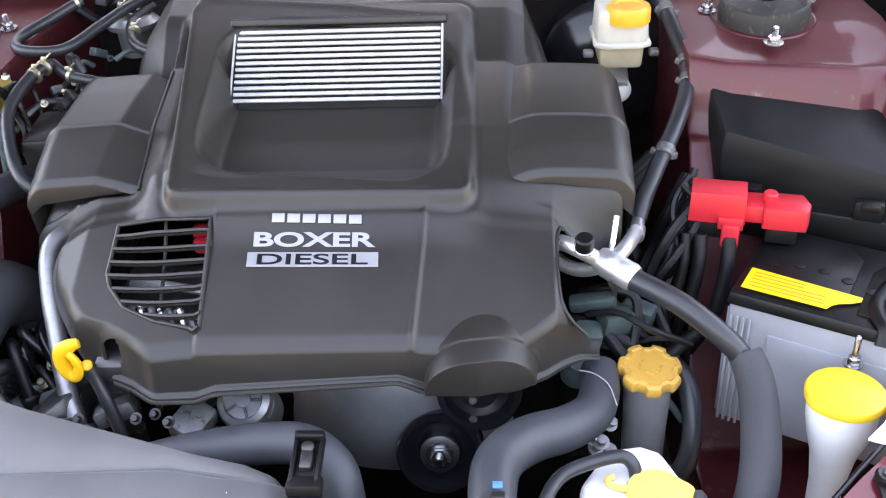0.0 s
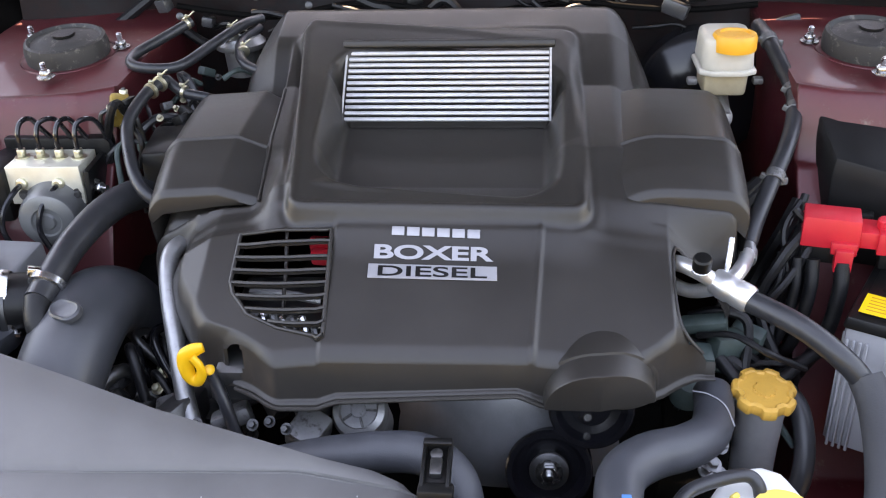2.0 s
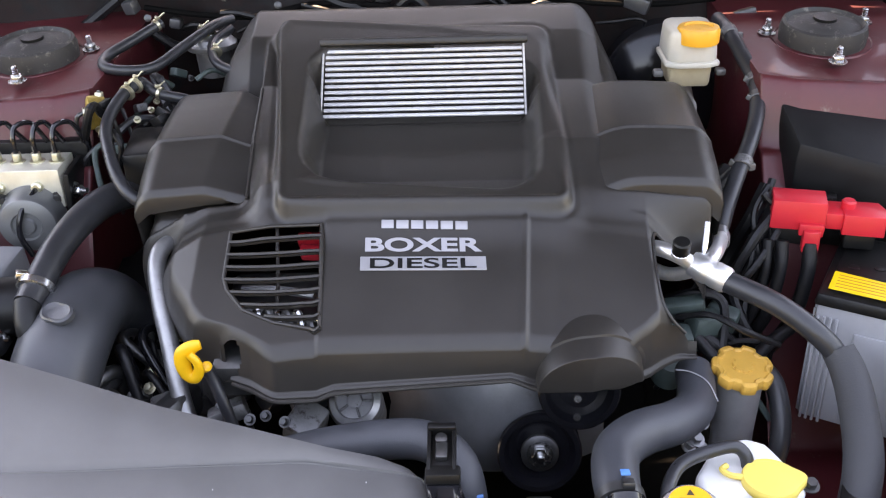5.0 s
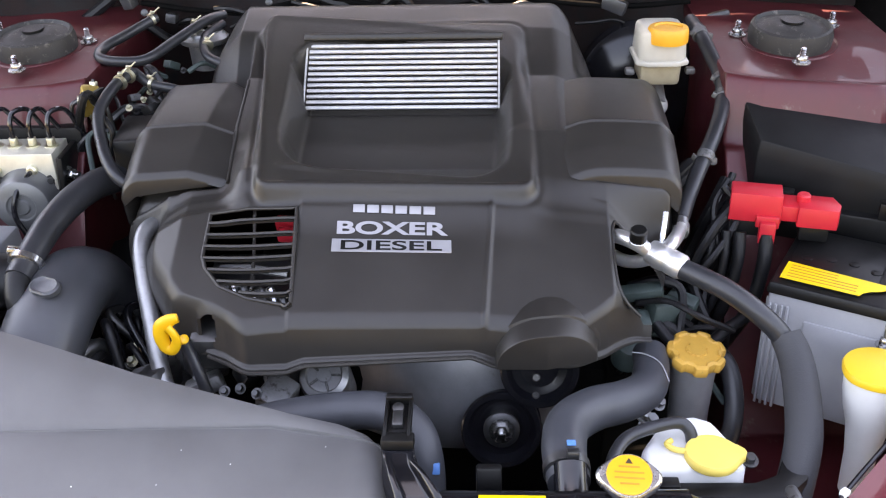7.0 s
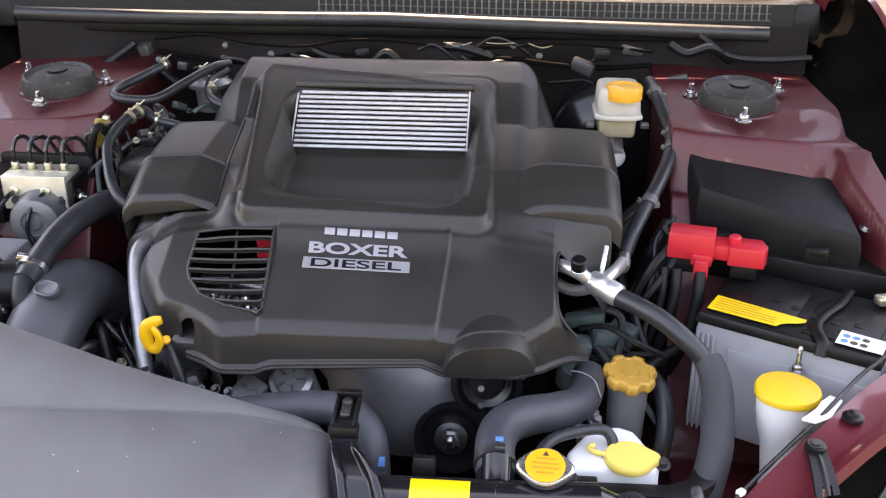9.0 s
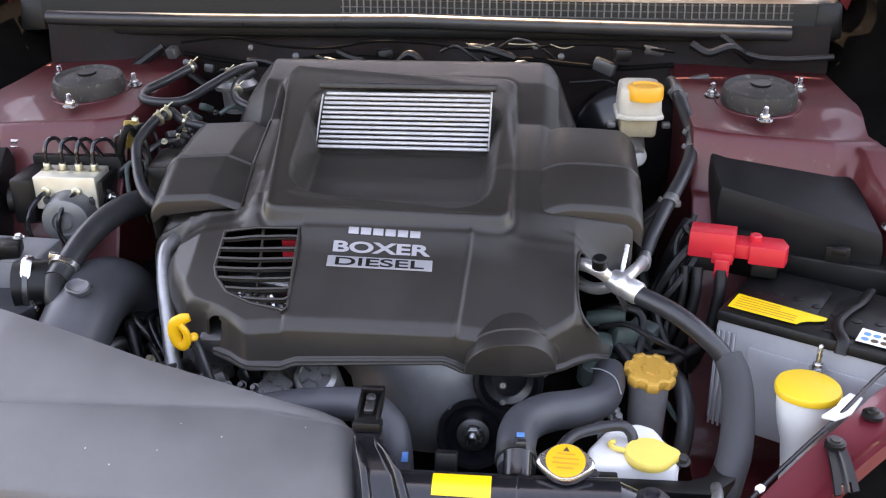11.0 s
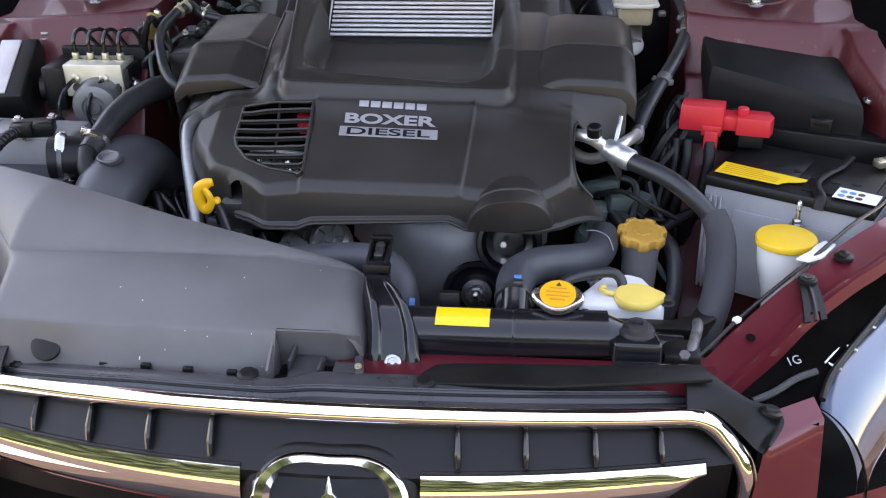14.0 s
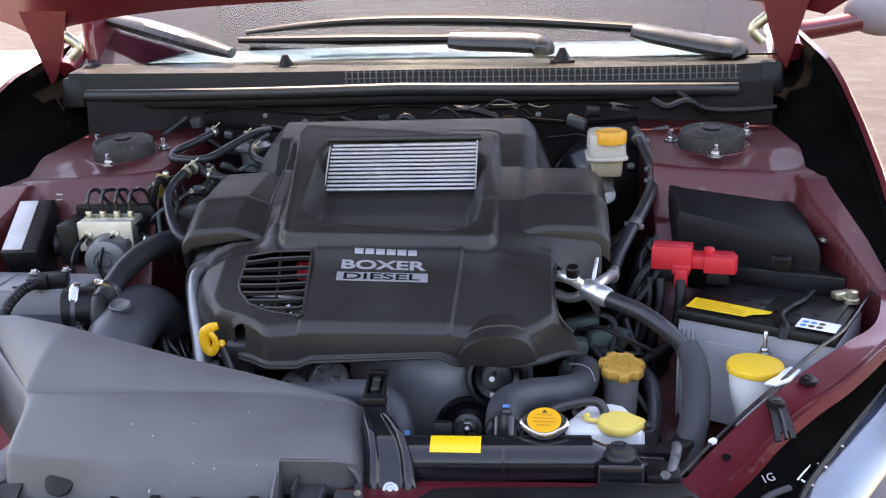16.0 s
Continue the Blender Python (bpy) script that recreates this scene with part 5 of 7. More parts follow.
for q in ((-0.638, 0.745, 0.850), (-0.652, 0.718, 0.828)):
    bm = bmesh.new()
    hexnut(bm, q, (0, -0.5, 1), 0.0085, 0.009)
    part("bolt", bm, BRIGHT, bracket)

# ---- hoses beside the left strut tower ----
hoses = thing("heater_hoses", (-0.40, 0.80, 0.75), "black rubber heater hoses with clamps beside the tower", "hose")
for pts, r in (
    ([(-0.392, 0.800, 0.893), (-0.408, 0.760, 0.884), (-0.412, 0.700, 0.866), (-0.390, 0.640, 0.842), (-0.368, 0.605, 0.822), (-0.345, 0.595, 0.805), (-0.30, 0.60, 0.78)], 0.0100),
    ([(-0.400, 0.960, 0.930), (-0.435, 0.925, 0.915), (-0.462, 0.880, 0.905), (-0.455, 0.845, 0.900), (-0.420, 0.835, 0.897), (-0.385, 0.850, 0.897), (-0.355, 0.90, 0.91), (-0.32, 0.955, 0.925), (-0.30, 0.99, 0.925)], 0.0095),
    ([(-0.300, 0.975, 0.915), (-0.318, 0.930, 0.905), (-0.305, 0.885, 0.890), (-0.270, 0.865, 0.880), (-0.24, 0.86, 0.87)], 0.009),
    ([(-0.395, 0.810, 0.890), (-0.370, 0.800, 0.875), (-0.335, 0.795, 0.868), (-0.30, 0.81, 0.85)], 0.009),
):
    bm = bmesh.new()
    tube(bm, pts, r * 0.82, 14, 8)
    part("hose", bm, RUBBER, hoses)
for q, w, r in (((-0.395, 0.792, 0.891), (-0.3, -0.8, -0.2), 0.0125), ((-0.402, 0.775, 0.887), (-0.3, -0.8, -0.2), 0.0125), ((-0.405, 0.957, 0.929), (-0.7, -0.7, -0.3), 0.0105), ((-0.335, 0.94, 0.92), (0.5, 0.7, 0.3), 0.0105), ((-0.31, 0.91, 0.90), (0.2, -0.8, -0.3), 0.010), ((-0.37, 0.80, 0.876), (1, -0.2, -0.3), 0.010)):
    bm = bmesh.new()
    lathe(bm, [(r * 0.8, 0), (r * 0.8 + 0.0012, 0.0005), (r * 0.8 + 0.0012, 0.005), (r * 0.8, 0.0055)], axis(q, w), 20)
    box(bm, (q[0], q[1], q[2] + r * 0.9), (0.007, 0.005, 0.005), (10, 20, 30), 0.001, 1)
    tube(bm, [Vector(q) + Vector((0.004, -0.002, r)), Vector(q) + Vector((0.014, -0.006, r + 0.008))], 0.0012, 6, 3)
    part("spring_clamp", bm, ZINC, hoses, "zinc spring clamp")
valve = thing("pipe_junction", (-0.435, 0.755, 0.84), "brass pipe junction with several fittings", "pipe fitting")
BRASS = surface("tarnished_brass", (0.50, 0.34, 0.09), 0.42, metal=0.7, var=0.3, scale=60, bump=0.15)
bm = bmesh.new()
box(bm, (-0.446, 0.758, 0.864), (0.026, 0.024, 0.044), (15, 10, 30), 0.005)
part("body", bm, BRASS, valve)
for q, w in (((-0.448, 0.750, 0.868), (-1, -0.5, 0.2)), ((-0.432, 0.750, 0.866), (0.8, -0.6, 0.2)), ((-0.438, 0.750, 0.842), (0.1, -0.8, -0.5)), ((-0.440, 0.765, 0.878), (0, 0.2, 1))):
    bm = bmesh.new()
    hexnut(bm, q, w, 0.0065, 0.012)
    part("fitting", bm, ZINC, valve)
    bm = bmesh.new()
    a, w = Vector(q), Vector(w).normalized()
    tube(bm, [a + w * 0.01, a + w * 0.022 + Vector((0, 0, -0.012)), a + w * 0.026 + Vector((0, 0.01, -0.06)), a + w * 0.02 + Vector((0, 0.02, -0.12))], 0.003, 8, 5)
    part("pipe", bm, STEEL, valve)
egr = thing("vacuum_valve", (-0.325, 0.935, 0.88), "round silver vacuum valve behind the engine cover", "valve")
bm = bmesh.new()
lathe(bm, [(0.024, 0.85), (0.026, 0.888), (0.037, 0.892), (0.0385, 0.896), (0.0385, 0.900), (0.035, 0.903), (0.030, 0.909), (0.026, 0.908), (0.016, 0.912), (0.003, 0.913)], pose(-0.327, 0.955, 0.0), 32)
part("diaphragm", bm, ALU, egr)
bm = bmesh.new()
lathe(bm, [(0.010, 0.911), (0.010, 0.914), (0.007, 0.9155), (0.002, 0.9155)], pose(-0.327, 0.955, 0.0), 24)
part("diaphragm_cap", bm, BRIGHT, egr)
bm = bmesh.new()
box(bm, (-0.350, 0.70, 0.815), (0.075, 0.10, 0.065), (0, 0, 8), 0.006)
tagged(part("vacuum_tank", bm, BLACK), "black plastic canister between tower and engine cover", "canister")

# ---- shiny guide pipe and dipstick at the cover's corner ----
pipe2 = thing("coolant_pipe", (-0.27, 0.42, 0.60), "bright steel pipe running down beside the engine cover", "pipe")
bm = bmesh.new()
tube(bm, [(-0.285, 0.575, 0.765), (-0.305, 0.545, 0.772), (-0.3115, 0.518, 0.763), (-0.302, 0.480, 0.735), (-0.286, 0.440, 0.700), (-0.270, 0.400, 0.655), (-0.250, 0.365, 0.61)], 0.0108, 16, 8)
part("pipe", bm, ALU, pipe2)
AMBER_Y = surface("orange_yellow_plastic", (0.86, 0.43, 0.02), 0.38, var=0.08, scale=30, bump=0.05)
dip = thing("dipstick", (-0.235, 0.372, 0.66), "yellow plastic dipstick handle with a finger hook", "dipstick")
DC = Vector((-0.242, 0.375, 0.7185))
bm = bmesh.new()
tube(bm, [DC + Vector(q) for q in ((0.013, 0.003, 0.021), (0.004, 0.001, 0.019), (-0.006, 0, 0.012), (-0.009, 0, -0.002), (-0.006, 0, -0.016), (0.002, -0.002, -0.019), (0.009, -0.004, -0.008), (0.008, -0.005, 0.004), (0.001, -0.003, 0.012))], [0.0036, 0.0052, 0.0058, 0.0056, 0.0050, 0.0044, 0.0042, 0.0042, 0.0040], 12, 6, flat=1.6)
part("loop", bm, AMBER_Y, dip, "curled yellow finger hook")
bm = bmesh.new()
lathe(bm, [(0.0055, -0.006), (0.0062, 0), (0.0055, 0.005), (0.002, 0.007)], axis(DC + Vector((0.015, 0.002, -0.008)), (0.5, -0.6, 0.6)), 14)
part("head", bm, AMBER_Y, dip)
bm = bmesh.new()
tube(bm, [DC + Vector(q) for q in ((0.012, 0.006, -0.008), (0.020, 0.004, -0.028), (0.030, -0.004, -0.055), (0.040, -0.012, -0.095))], 0.0072, 10, 6)
part("tube", bm, RUBBER, dip, "dark dipstick tube")

# small hoses, plugs and wires crowding the gap beside the cover
clutter = thing("wiring_harness", (-0.37, 0.80, 0.78), "dark tangled wires and small plugs beside the engine cover", "wiring")
rnd = random.Random(33)
for i in range(22):
    a = Vector((rnd.uniform(-0.43, -0.33), rnd.uniform(0.72, 0.93), rnd.uniform(0.80, 0.87)))
    b = a + Vector((rnd.uniform(-0.05, 0.05), rnd.uniform(-0.05, 0.05), rnd.uniform(-0.02, 0.02)))
    c = b + Vector((rnd.uniform(-0.04, 0.04), rnd.uniform(-0.06, 0.02), rnd.uniform(-0.08, -0.02)))
    bm = bmesh.new()
    tube(bm, [a, a.lerp(b, 0.5) + Vector((0, 0, 0.01)), b, c], rnd.choice((0.003, 0.004, 0.006)), 8, 5, ribs=rnd.choice((0, 20)), depth=0.1)
    part("wire_sleeve", bm, rnd.choice((TAPE, TAPE, GREEN, RUBBER)), clutter)
for i in range(14):
    q = Vector((rnd.uniform(-0.43, -0.34), rnd.uniform(0.72, 0.92), rnd.uniform(0.82, 0.88)))
    bm = bmesh.new()
    if i % 2:
        hexnut(bm, q, (rnd.uniform(-0.6, 0.6), -0.6, 0.7), 0.0034, 0.007)
        part("screw", bm, ZINC if i % 4 == 1 else STEEL, clutter)
    else:
        box(bm, q, (0.016, 0.022, 0.012), (rnd.uniform(-30, 30), rnd.uniform(-30, 30), rnd.uniform(0, 180)), 0.002)
        part("plug", bm, rnd.choice((BLACK, GREEN, DULL)), clutter)

# dark pipes, sleeves and castings low between the intake elbow and the cover
turbo = thing("turbo_piping", (-0.36, 0.50, 0.55), "dark oily pipes and heat shield below the intake elbow", "piping")
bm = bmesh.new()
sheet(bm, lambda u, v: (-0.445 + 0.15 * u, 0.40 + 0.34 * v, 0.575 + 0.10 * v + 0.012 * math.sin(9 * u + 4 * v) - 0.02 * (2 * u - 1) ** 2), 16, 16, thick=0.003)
# DARK puts the gap's shade into this sheet's colour
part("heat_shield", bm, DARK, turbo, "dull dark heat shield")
rnd = random.Random(71)
for i in range(16):
    a = Vector((rnd.uniform(-0.385, -0.325), rnd.uniform(0.42, 0.62), rnd.uniform(0.615, 0.665)))
    b = a + Vector((rnd.uniform(-0.02, 0.03), rnd.uniform(-0.07, -0.02), rnd.uniform(-0.02, 0.03)))
    c = b + Vector((rnd.uniform(-0.01, 0.05), rnd.uniform(-0.05, 0.01), rnd.uniform(-0.07, -0.02)))
    bm = bmesh.new()
    tube(bm, [a - Vector((0, -0.01, 0.05)), a, b, c], rnd.choice((0.004, 0.006, 0.009)), 10, 6, ribs=rnd.choice((0, 18)), depth=0.1)
    part("small_pipe", bm, rnd.choice((RUBBER, SHINY, STEEL, DULL, TAPE)), turbo)
for i in range(16):
    q = Vector((rnd.uniform(-0.39, -0.315), rnd.uniform(0.41, 0.62), rnd.uniform(0.605, 0.65)))
    bm = bmesh.new()
    if i % 2:
        hexnut(bm, q, (rnd.uniform(-0.5, 0.5), -0.6, 0.8), 0.005, 0.009)
        part("bolt", bm, rnd.choice((STEEL, ZINC, BRIGHT)), turbo)
    else:
        box(bm, q, (0.022, 0.03, 0.02), (rnd.uniform(-30, 30), rnd.uniform(-30, 30), rnd.uniform(0, 180)), 0.004)
        part("lug", bm, rnd.choice((BLACK, DULL, STEEL)), turbo)


# ---- engine under the cover ----
engine = thing("engine", (0.05, 0.55, 0.30), "near-black engine block and dirty castings under the plastic cover", "engine")
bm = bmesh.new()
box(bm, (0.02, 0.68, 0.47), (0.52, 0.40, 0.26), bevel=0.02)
# block coloured near black for the shade under the cover
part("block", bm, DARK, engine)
bm = bmesh.new()


def timing(u, v):
    x = -0.06 + 0.30 * u
    z = 0.50 + 0.195 * v
    return (x, 0.440 + 0.05 * (2 * u - 1) ** 2 - 0.03 * math.sin(3.1 * u) * math.sin(2.6 * v) + 0.05 * v * v, z)


sheet(bm, timing, 30, 24)
CASTING = surface("satin_casting", (0.19, 0.195, 0.205), 0.40, metal=0.4, var=0.25, scale=9, bump=0.12, fine=500, stain=(0.12, 0.115, 0.11), stain_at=0.6)
part("timing_cover", bm, CASTING, engine, "satin grey cast timing cover", smooth=60)
bm = bmesh.new()
lathe(bm, [(0.030, -0.04), (0.031, 0.0), (0.0305, 0.004), (0.0315, 0.006), (0.0315, 0.012), (0.0300, 0.014), (0.0315, 0.018), (0.029, 0.026), (0.022, 0.030), (0.020, 0.027), (0.009, 0.026), (0.008, 0.029), (0.003, 0.029)], axis((-0.070, 0.405, 0.632), (0.0, -0.62, 0.78)), 40)
filter_cap = part("filter_cap", bm, ALU, engine, "ribbed grey filter cap")
for i in range(5):
    a = 2 * math.pi * i / 5
    bm = bmesh.new()
    box(bm, (0.0145 * math.cos(a), 0.0145 * math.sin(a), 0.029), (0.012, 0.0028, 0.003), (0, 0, math.degrees(a)), 0.0008, 1)
    bmesh.ops.transform(bm, matrix=axis((-0.070, 0.405, 0.632), (0.0, -0.62, 0.78)), verts=bm.verts)
    part("cap_rib", bm, DULL, filter_cap)
# lumpy castings, screws and plugs around the nose of the engine
rnd = random.Random(4)
for i in range(26):
    bm = bmesh.new()
    x, y = rnd.uniform(-0.30, -0.10), rnd.uniform(0.36, 0.48)
    z = 0.585 + 0.06 * rnd.random() - 0.10 * max(0, -0.2 - x)
    if i % 3:
        box(bm, (x, y, z), (rnd.uniform(0.02, 0.05), rnd.uniform(0.02, 0.04), rnd.uniform(0.02, 0.05)), (rnd.uniform(-30, 30), rnd.uniform(-30, 30), rnd.uniform(0, 90)), 0.005)
    else:
        lathe(bm, [(0.014, 0), (0.014, 0.02), (0.010, 0.024), (0.009, 0.02), (0.003, 0.02)], axis((x, y, z), (rnd.uniform(-0.4, 0.4), -0.8, 0.6)), 16)
    part("casting", bm, DULL if i % 2 else STEEL, engine)
for i in range(14):
    bm = bmesh.new()
    hexnut(bm, (rnd.uniform(-0.28, -0.11), rnd.uniform(0.35, 0.40), rnd.uniform(0.60, 0.655)), (rnd.uniform(-0.3, 0.3), -0.7, 0.7), 0.0045, 0.008)
    part("screw", bm, STEEL, engine)
# parts seen through the vent
for x, y, z, s, mt in ((-0.131, 0.539, 0.790, 0.036, RED), (-0.127, 0.521, 0.783, 0.034, RED)):
    bm = bmesh.new()
    box(bm, (x + 0.004, y, z - 0.012), (s * 0.95, 0.014, 0.018), (10, 0, -5), 0.004)
    part("red_plug", bm, mt, engine, "red connector seen through the vent")
for i in range(8):
    bm = bmesh.new()
    tube(bm, [(-0.195 + 0.012 * i, 0.43 - 0.004 * i, 0.747), (-0.185 + 0.012 * i, 0.425 - 0.004 * i, 0.754 + 0.003 * (i % 3)), (-0.178 + 0.012 * i, 0.405 - 0.003 * i, 0.740)], 0.0045, 8, 4)
    part("injector_pipe", bm, BRIGHT if i % 2 else STEEL, engine)
bm = bmesh.new()
box(bm, (-0.16, 0.46, 0.70), (0.13, 0.16, 0.05), (12, 0, 0), 0.01)
part("head_cover", bm, STEEL, engine)
bm = bmesh.new()
tube(bm, [(-0.20, 0.47, 0.752), (-0.16, 0.462, 0.756), (-0.115, 0.455, 0.752)], 0.005, 8, 5)
part("fuel_rail", bm, ALU, engine)

# pulleys
for name, c, r, lbl in (("idler_pulley", (0.140, 0.404, 0.560), 0.048, "black idler pulley with a bright centre nut"), ("drive_pulley", (0.186, 0.425, 0.635), 0.046, "dark pulley under the arch of the cover")):
    pul = thing(name, c, lbl, "pulley")
    m = axis(c, (0.0, -0.94, 0.30))
    bm = bmesh.new()
    lathe(bm, [(r, -0.030), (r + 0.002, -0.028), (r, -0.024), (r, -0.004), (r + 0.002, 0.0), (r, 0.002), (r - 0.006, 0.002), (r - 0.012, -0.010), (r * 0.5, -0.012), (r * 0.48, -0.004), (0.006, -0.004)], m, 44)
    part("wheel", bm, SHINY, pul)
    if name == "idler_pulley":
        bm = bmesh.new()
        lathe(bm, [(0.0225, -0.004), (0.0225, 0.001), (0.019, 0.003), (0.009, 0.003)], m, 32)
        part("hub", bm, STEEL, pul)
        bm = bmesh.new()
        hexnut(bm, m @ Vector((0, 0, 0.003)), (0.0, -0.94, 0.30), 0.0105, 0.010)
        lathe(bm, [(0.005, 0.010), (0.005, 0.019), (0.003, 0.020)], m, 12)
        part("nut", bm, BRIGHT, pul, "bright flange nut")
    else:
        for dz in (0.014, -0.012):
            bm = bmesh.new()
            lathe(bm, [(0.0042, 0), (0.0042, 0.003), (0.002, 0.003)], axis((c[0] - 0.006, c[1] - 0.032, c[2] + dz), (0, -0.94, 0.3)), 14)
            part("rivet", bm, BRIGHT, pul)

# ---- radiator hoses ----
rh = thing("radiator_hose", (0.24, 0.30, 0.60), "thick black upper radiator hose with a clamp", "hose", "radiator hoses")
bm = bmesh.new()
tube(bm, [(0.322, 0.455, 0.640), (0.319, 0.420, 0.638), (0.306, 0.378, 0.643), (0.276, 0.345, 0.651), (0.238, 0.322, 0.657), (0.210, 0.290, 0.661), (0.202, 0.250, 0.662), (0.204, 0.205, 0.656)], [0.0215, 0.022, 0.0225, 0.0235, 0.0245, 0.0245, 0.0235, 0.022], 24, 8)
part("hose", bm, HOSE, rh)
bm = bmesh.new()
lathe(bm, [(0.0225, 0), (0.0242, 0.0005), (0.0242, 0.011), (0.0225, 0.0115)], axis((0.2025, 0.226, 0.661), (0.02, -0.98, -0.15)), 30)
box(bm, (0.208, 0.216, 0.6850), (0.012, 0.010, 0.008), (-10, 0, 0), 0.001)
part("clamp", bm, STEEL, rh, "steel hose clamp")
bm = bmesh.new()
box(bm, (0.207, 0.230, 0.6868), (0.009, 0.009, 0.002), (-8, 0, 0), 0.0006)
part("paint_mark", bm, PRINT_B, rh)
bm = bmesh.new()
tube(bm, [(0.297, 0.436, 0.655), (0.312, 0.424, 0.660), (0.326, 0.404, 0.661), (0.333, 0.380, 0.652)], 0.0008, 6, 6)
part("pale_stripe", bm, GREY_BOX, rh)
rh2 = thing("radiator_hose", (0.03, 0.29, 0.60), "thick black radiator hose curving down at its end", "hose", "radiator hoses")
bm = bmesh.new()
tube(bm, [(-0.16, 0.300, 0.640), (-0.10, 0.302, 0.657), (-0.04, 0.312, 0.660), (0.010, 0.310, 0.661), (0.042, 0.293, 0.650), (0.054, 0.272, 0.625), (0.057, 0.255, 0.575)], 0.0215, 24, 8)
part("hose", bm, HOSE, rh2)
bm = bmesh.new()
box(bm, (0.066, 0.256, 0.628), (0.012, 0.006, 0.012), (-30, 0, 0), 0.001)
part("paint_mark", bm, PRINT_B, rh2)

# ---- radiator ----
rad = thing("radiator", (0.22, 0.145, 0.32), "black radiator with a round top tank and a pressure cap", "radiator", shift=(0.001, 0.013, -0.004))
bm = bmesh.new()
tube(bm, [(0.035, 0.148, 0.648), (0.10, 0.147, 0.650), (0.20, 0.146, 0.652), (0.315, 0.150, 0.652)], 0.030, 24, 8)
tank = part("top_tank", bm, SHINY, rad, "satin black top tank")
bm = bmesh.new()
tube(bm, [(0.300, 0.150, 0.652), (0.335, 0.152, 0.640), (0.370, 0.155, 0.632), (0.405, 0.158, 0.630)], [0.030, 0.026, 0.022, 0.020], 20, 6)
part("tank_end", bm, SHINY, rad)
bm = bmesh.new()
box(bm, (0.03, 0.150, 0.47), (0.84, 0.035, 0.32), bevel=0.006)
# core in DARK too, shade as colour
part("core", bm, DARK, rad)
bm = bmesh.new()
box(bm, (0.22, 0.122, 0.632), (0.38, 0.008, 0.008), bevel=0.002)
part("crimp_edge", bm, SHINY, rad)
bm = bmesh.new()
tube(bm, [(0.204, 0.200, 0.676), (0.204, 0.178, 0.664), (0.204, 0.155, 0.655)], 0.017, 18, 4)
lathe(bm, [(0.030, 0), (0.0315, 0.002), (0.0315, 0.006)], axis((0.204, 0.146, 0.652), (1, 0, 0)), 24)
part("hose_neck", bm, SHINY, rad)
bm = bmesh.new()
sheet(bm, lambda u, v: (0.113 + 0.064 * u, 0.1465 - 0.0312 * math.sin(-0.12 + 0.92 * v), 0.6510 + 0.0312 * math.cos(-0.12 + 0.92 * v)), 6, 10)
sticker = part("warning_label", bm, LABEL_Y, rad, "plain yellow sticker on the tank")
bm = bmesh.new()
lathe(bm, [(0.016, 0.660), (0.016, 0.683), (0.022, 0.686), (0.0225, 0.692)], pose(0.256, 0.160, 0), 28)
part("filler_neck", bm, STEEL, rad)
m_cap = pose(0.256, 0.162, 0.692, 18, 0, -4)
bm = bmesh.new()
lathe(bm, [(0.0225, -0.002), (0.0245, 0.000), (0.0250, 0.006), (0.0235, 0.0085), (0.0225, 0.0095)], m_cap, 48, lambda a: 1 + 0.26 * abs(math.cos(a)) ** 9)
cap = part("cap", bm, BRIGHT, rad, "bright pressed steel radiator cap with two ears")
bm = bmesh.new()
lathe(bm, [(0.0215, 0.0090), (0.0215, 0.0103), (0.010, 0.0108), (0.003, 0.0108)], m_cap, 36)
disc = part("cap_label", bm, LABEL_O, cap, "orange warning disc")
for i in range(4):
    bm = bmesh.new()
    w = (0.020, 0.028, 0.028, 0.018)[i]
    box(bm, (0, 0.008 - 0.006 * i, 0.0110), (w, 0.0018, 0.0003), bevel=0)
    bmesh.ops.transform(bm, matrix=m_cap, verts=bm.verts)
    part("print_line", bm, PRINT_O, disc)
bm = bmesh.new()
prism(bm, [(-0.0035, 0.0115), (0.0035, 0.0115), (0, 0.0175)], 0.0108, 0.0112, m_cap, 0)
part("warning_triangle", bm, PRINT, disc)

# ---- overflow tank ----
ovf = thing("overflow_tank", (0.34, 0.235, 0.56), "white coolant overflow tank with a pale yellow cap", "tank", shift=(0, 0.040, -0.033))
bm = bmesh.new()
prism(bm, [(0.284, 0.198), (0.392, 0.204), (0.395, 0.222), (0.372, 0.282), (0.352, 0.292), (0.318, 0.286), (0.303, 0.262), (0.284, 0.232)], 0.570, 0.678, None, 0.010, top=0.97, seg=3)
part("body", bm, WHITE_TANK, ovf, "white translucent tank")
bm = bmesh.new()
lathe(bm, [(0.0275, 0.676), (0.0285, 0.678), (0.0285, 0.684), (0.027, 0.6865), (0.003, 0.687)], pose(0.357, 0.218, 0), 44, lambda a: 1 + 0.30 * max(0, math.cos(a - 0.05)) ** 20)
cap = part("cap", bm, surface("pale_yellow_cap", (0.86, 0.62, 0.14), 0.42, var=0.05, scale=20, bump=0.05), ovf, "pale yellow flip cap")
bm = bmesh.new()
tube(bm, [(0.330, 0.222, 0.683), (0.318, 0.224, 0.684), (0.312, 0.232, 0.684), (0.318, 0.238, 0.684)], 0.0032, 8, 5)
part("cap_hinge", bm, surface("pale_yellow_hinge", (0.86, 0.62, 0.14), 0.42), cap)
bm = bmesh.new()
tube(bm, [(0.248, 0.180, 0.682), (0.252, 0.200, 0.692), (0.268, 0.224, 0.698), (0.298, 0.240, 0.700), (0.326, 0.250, 0.698), (0.338, 0.247, 0.690), (0.342, 0.240, 0.674)], 0.0068, 14, 8)
part("overflow_hose", bm, RUBBER, ovf, "dark overflow hose")
bm = bmesh.new()
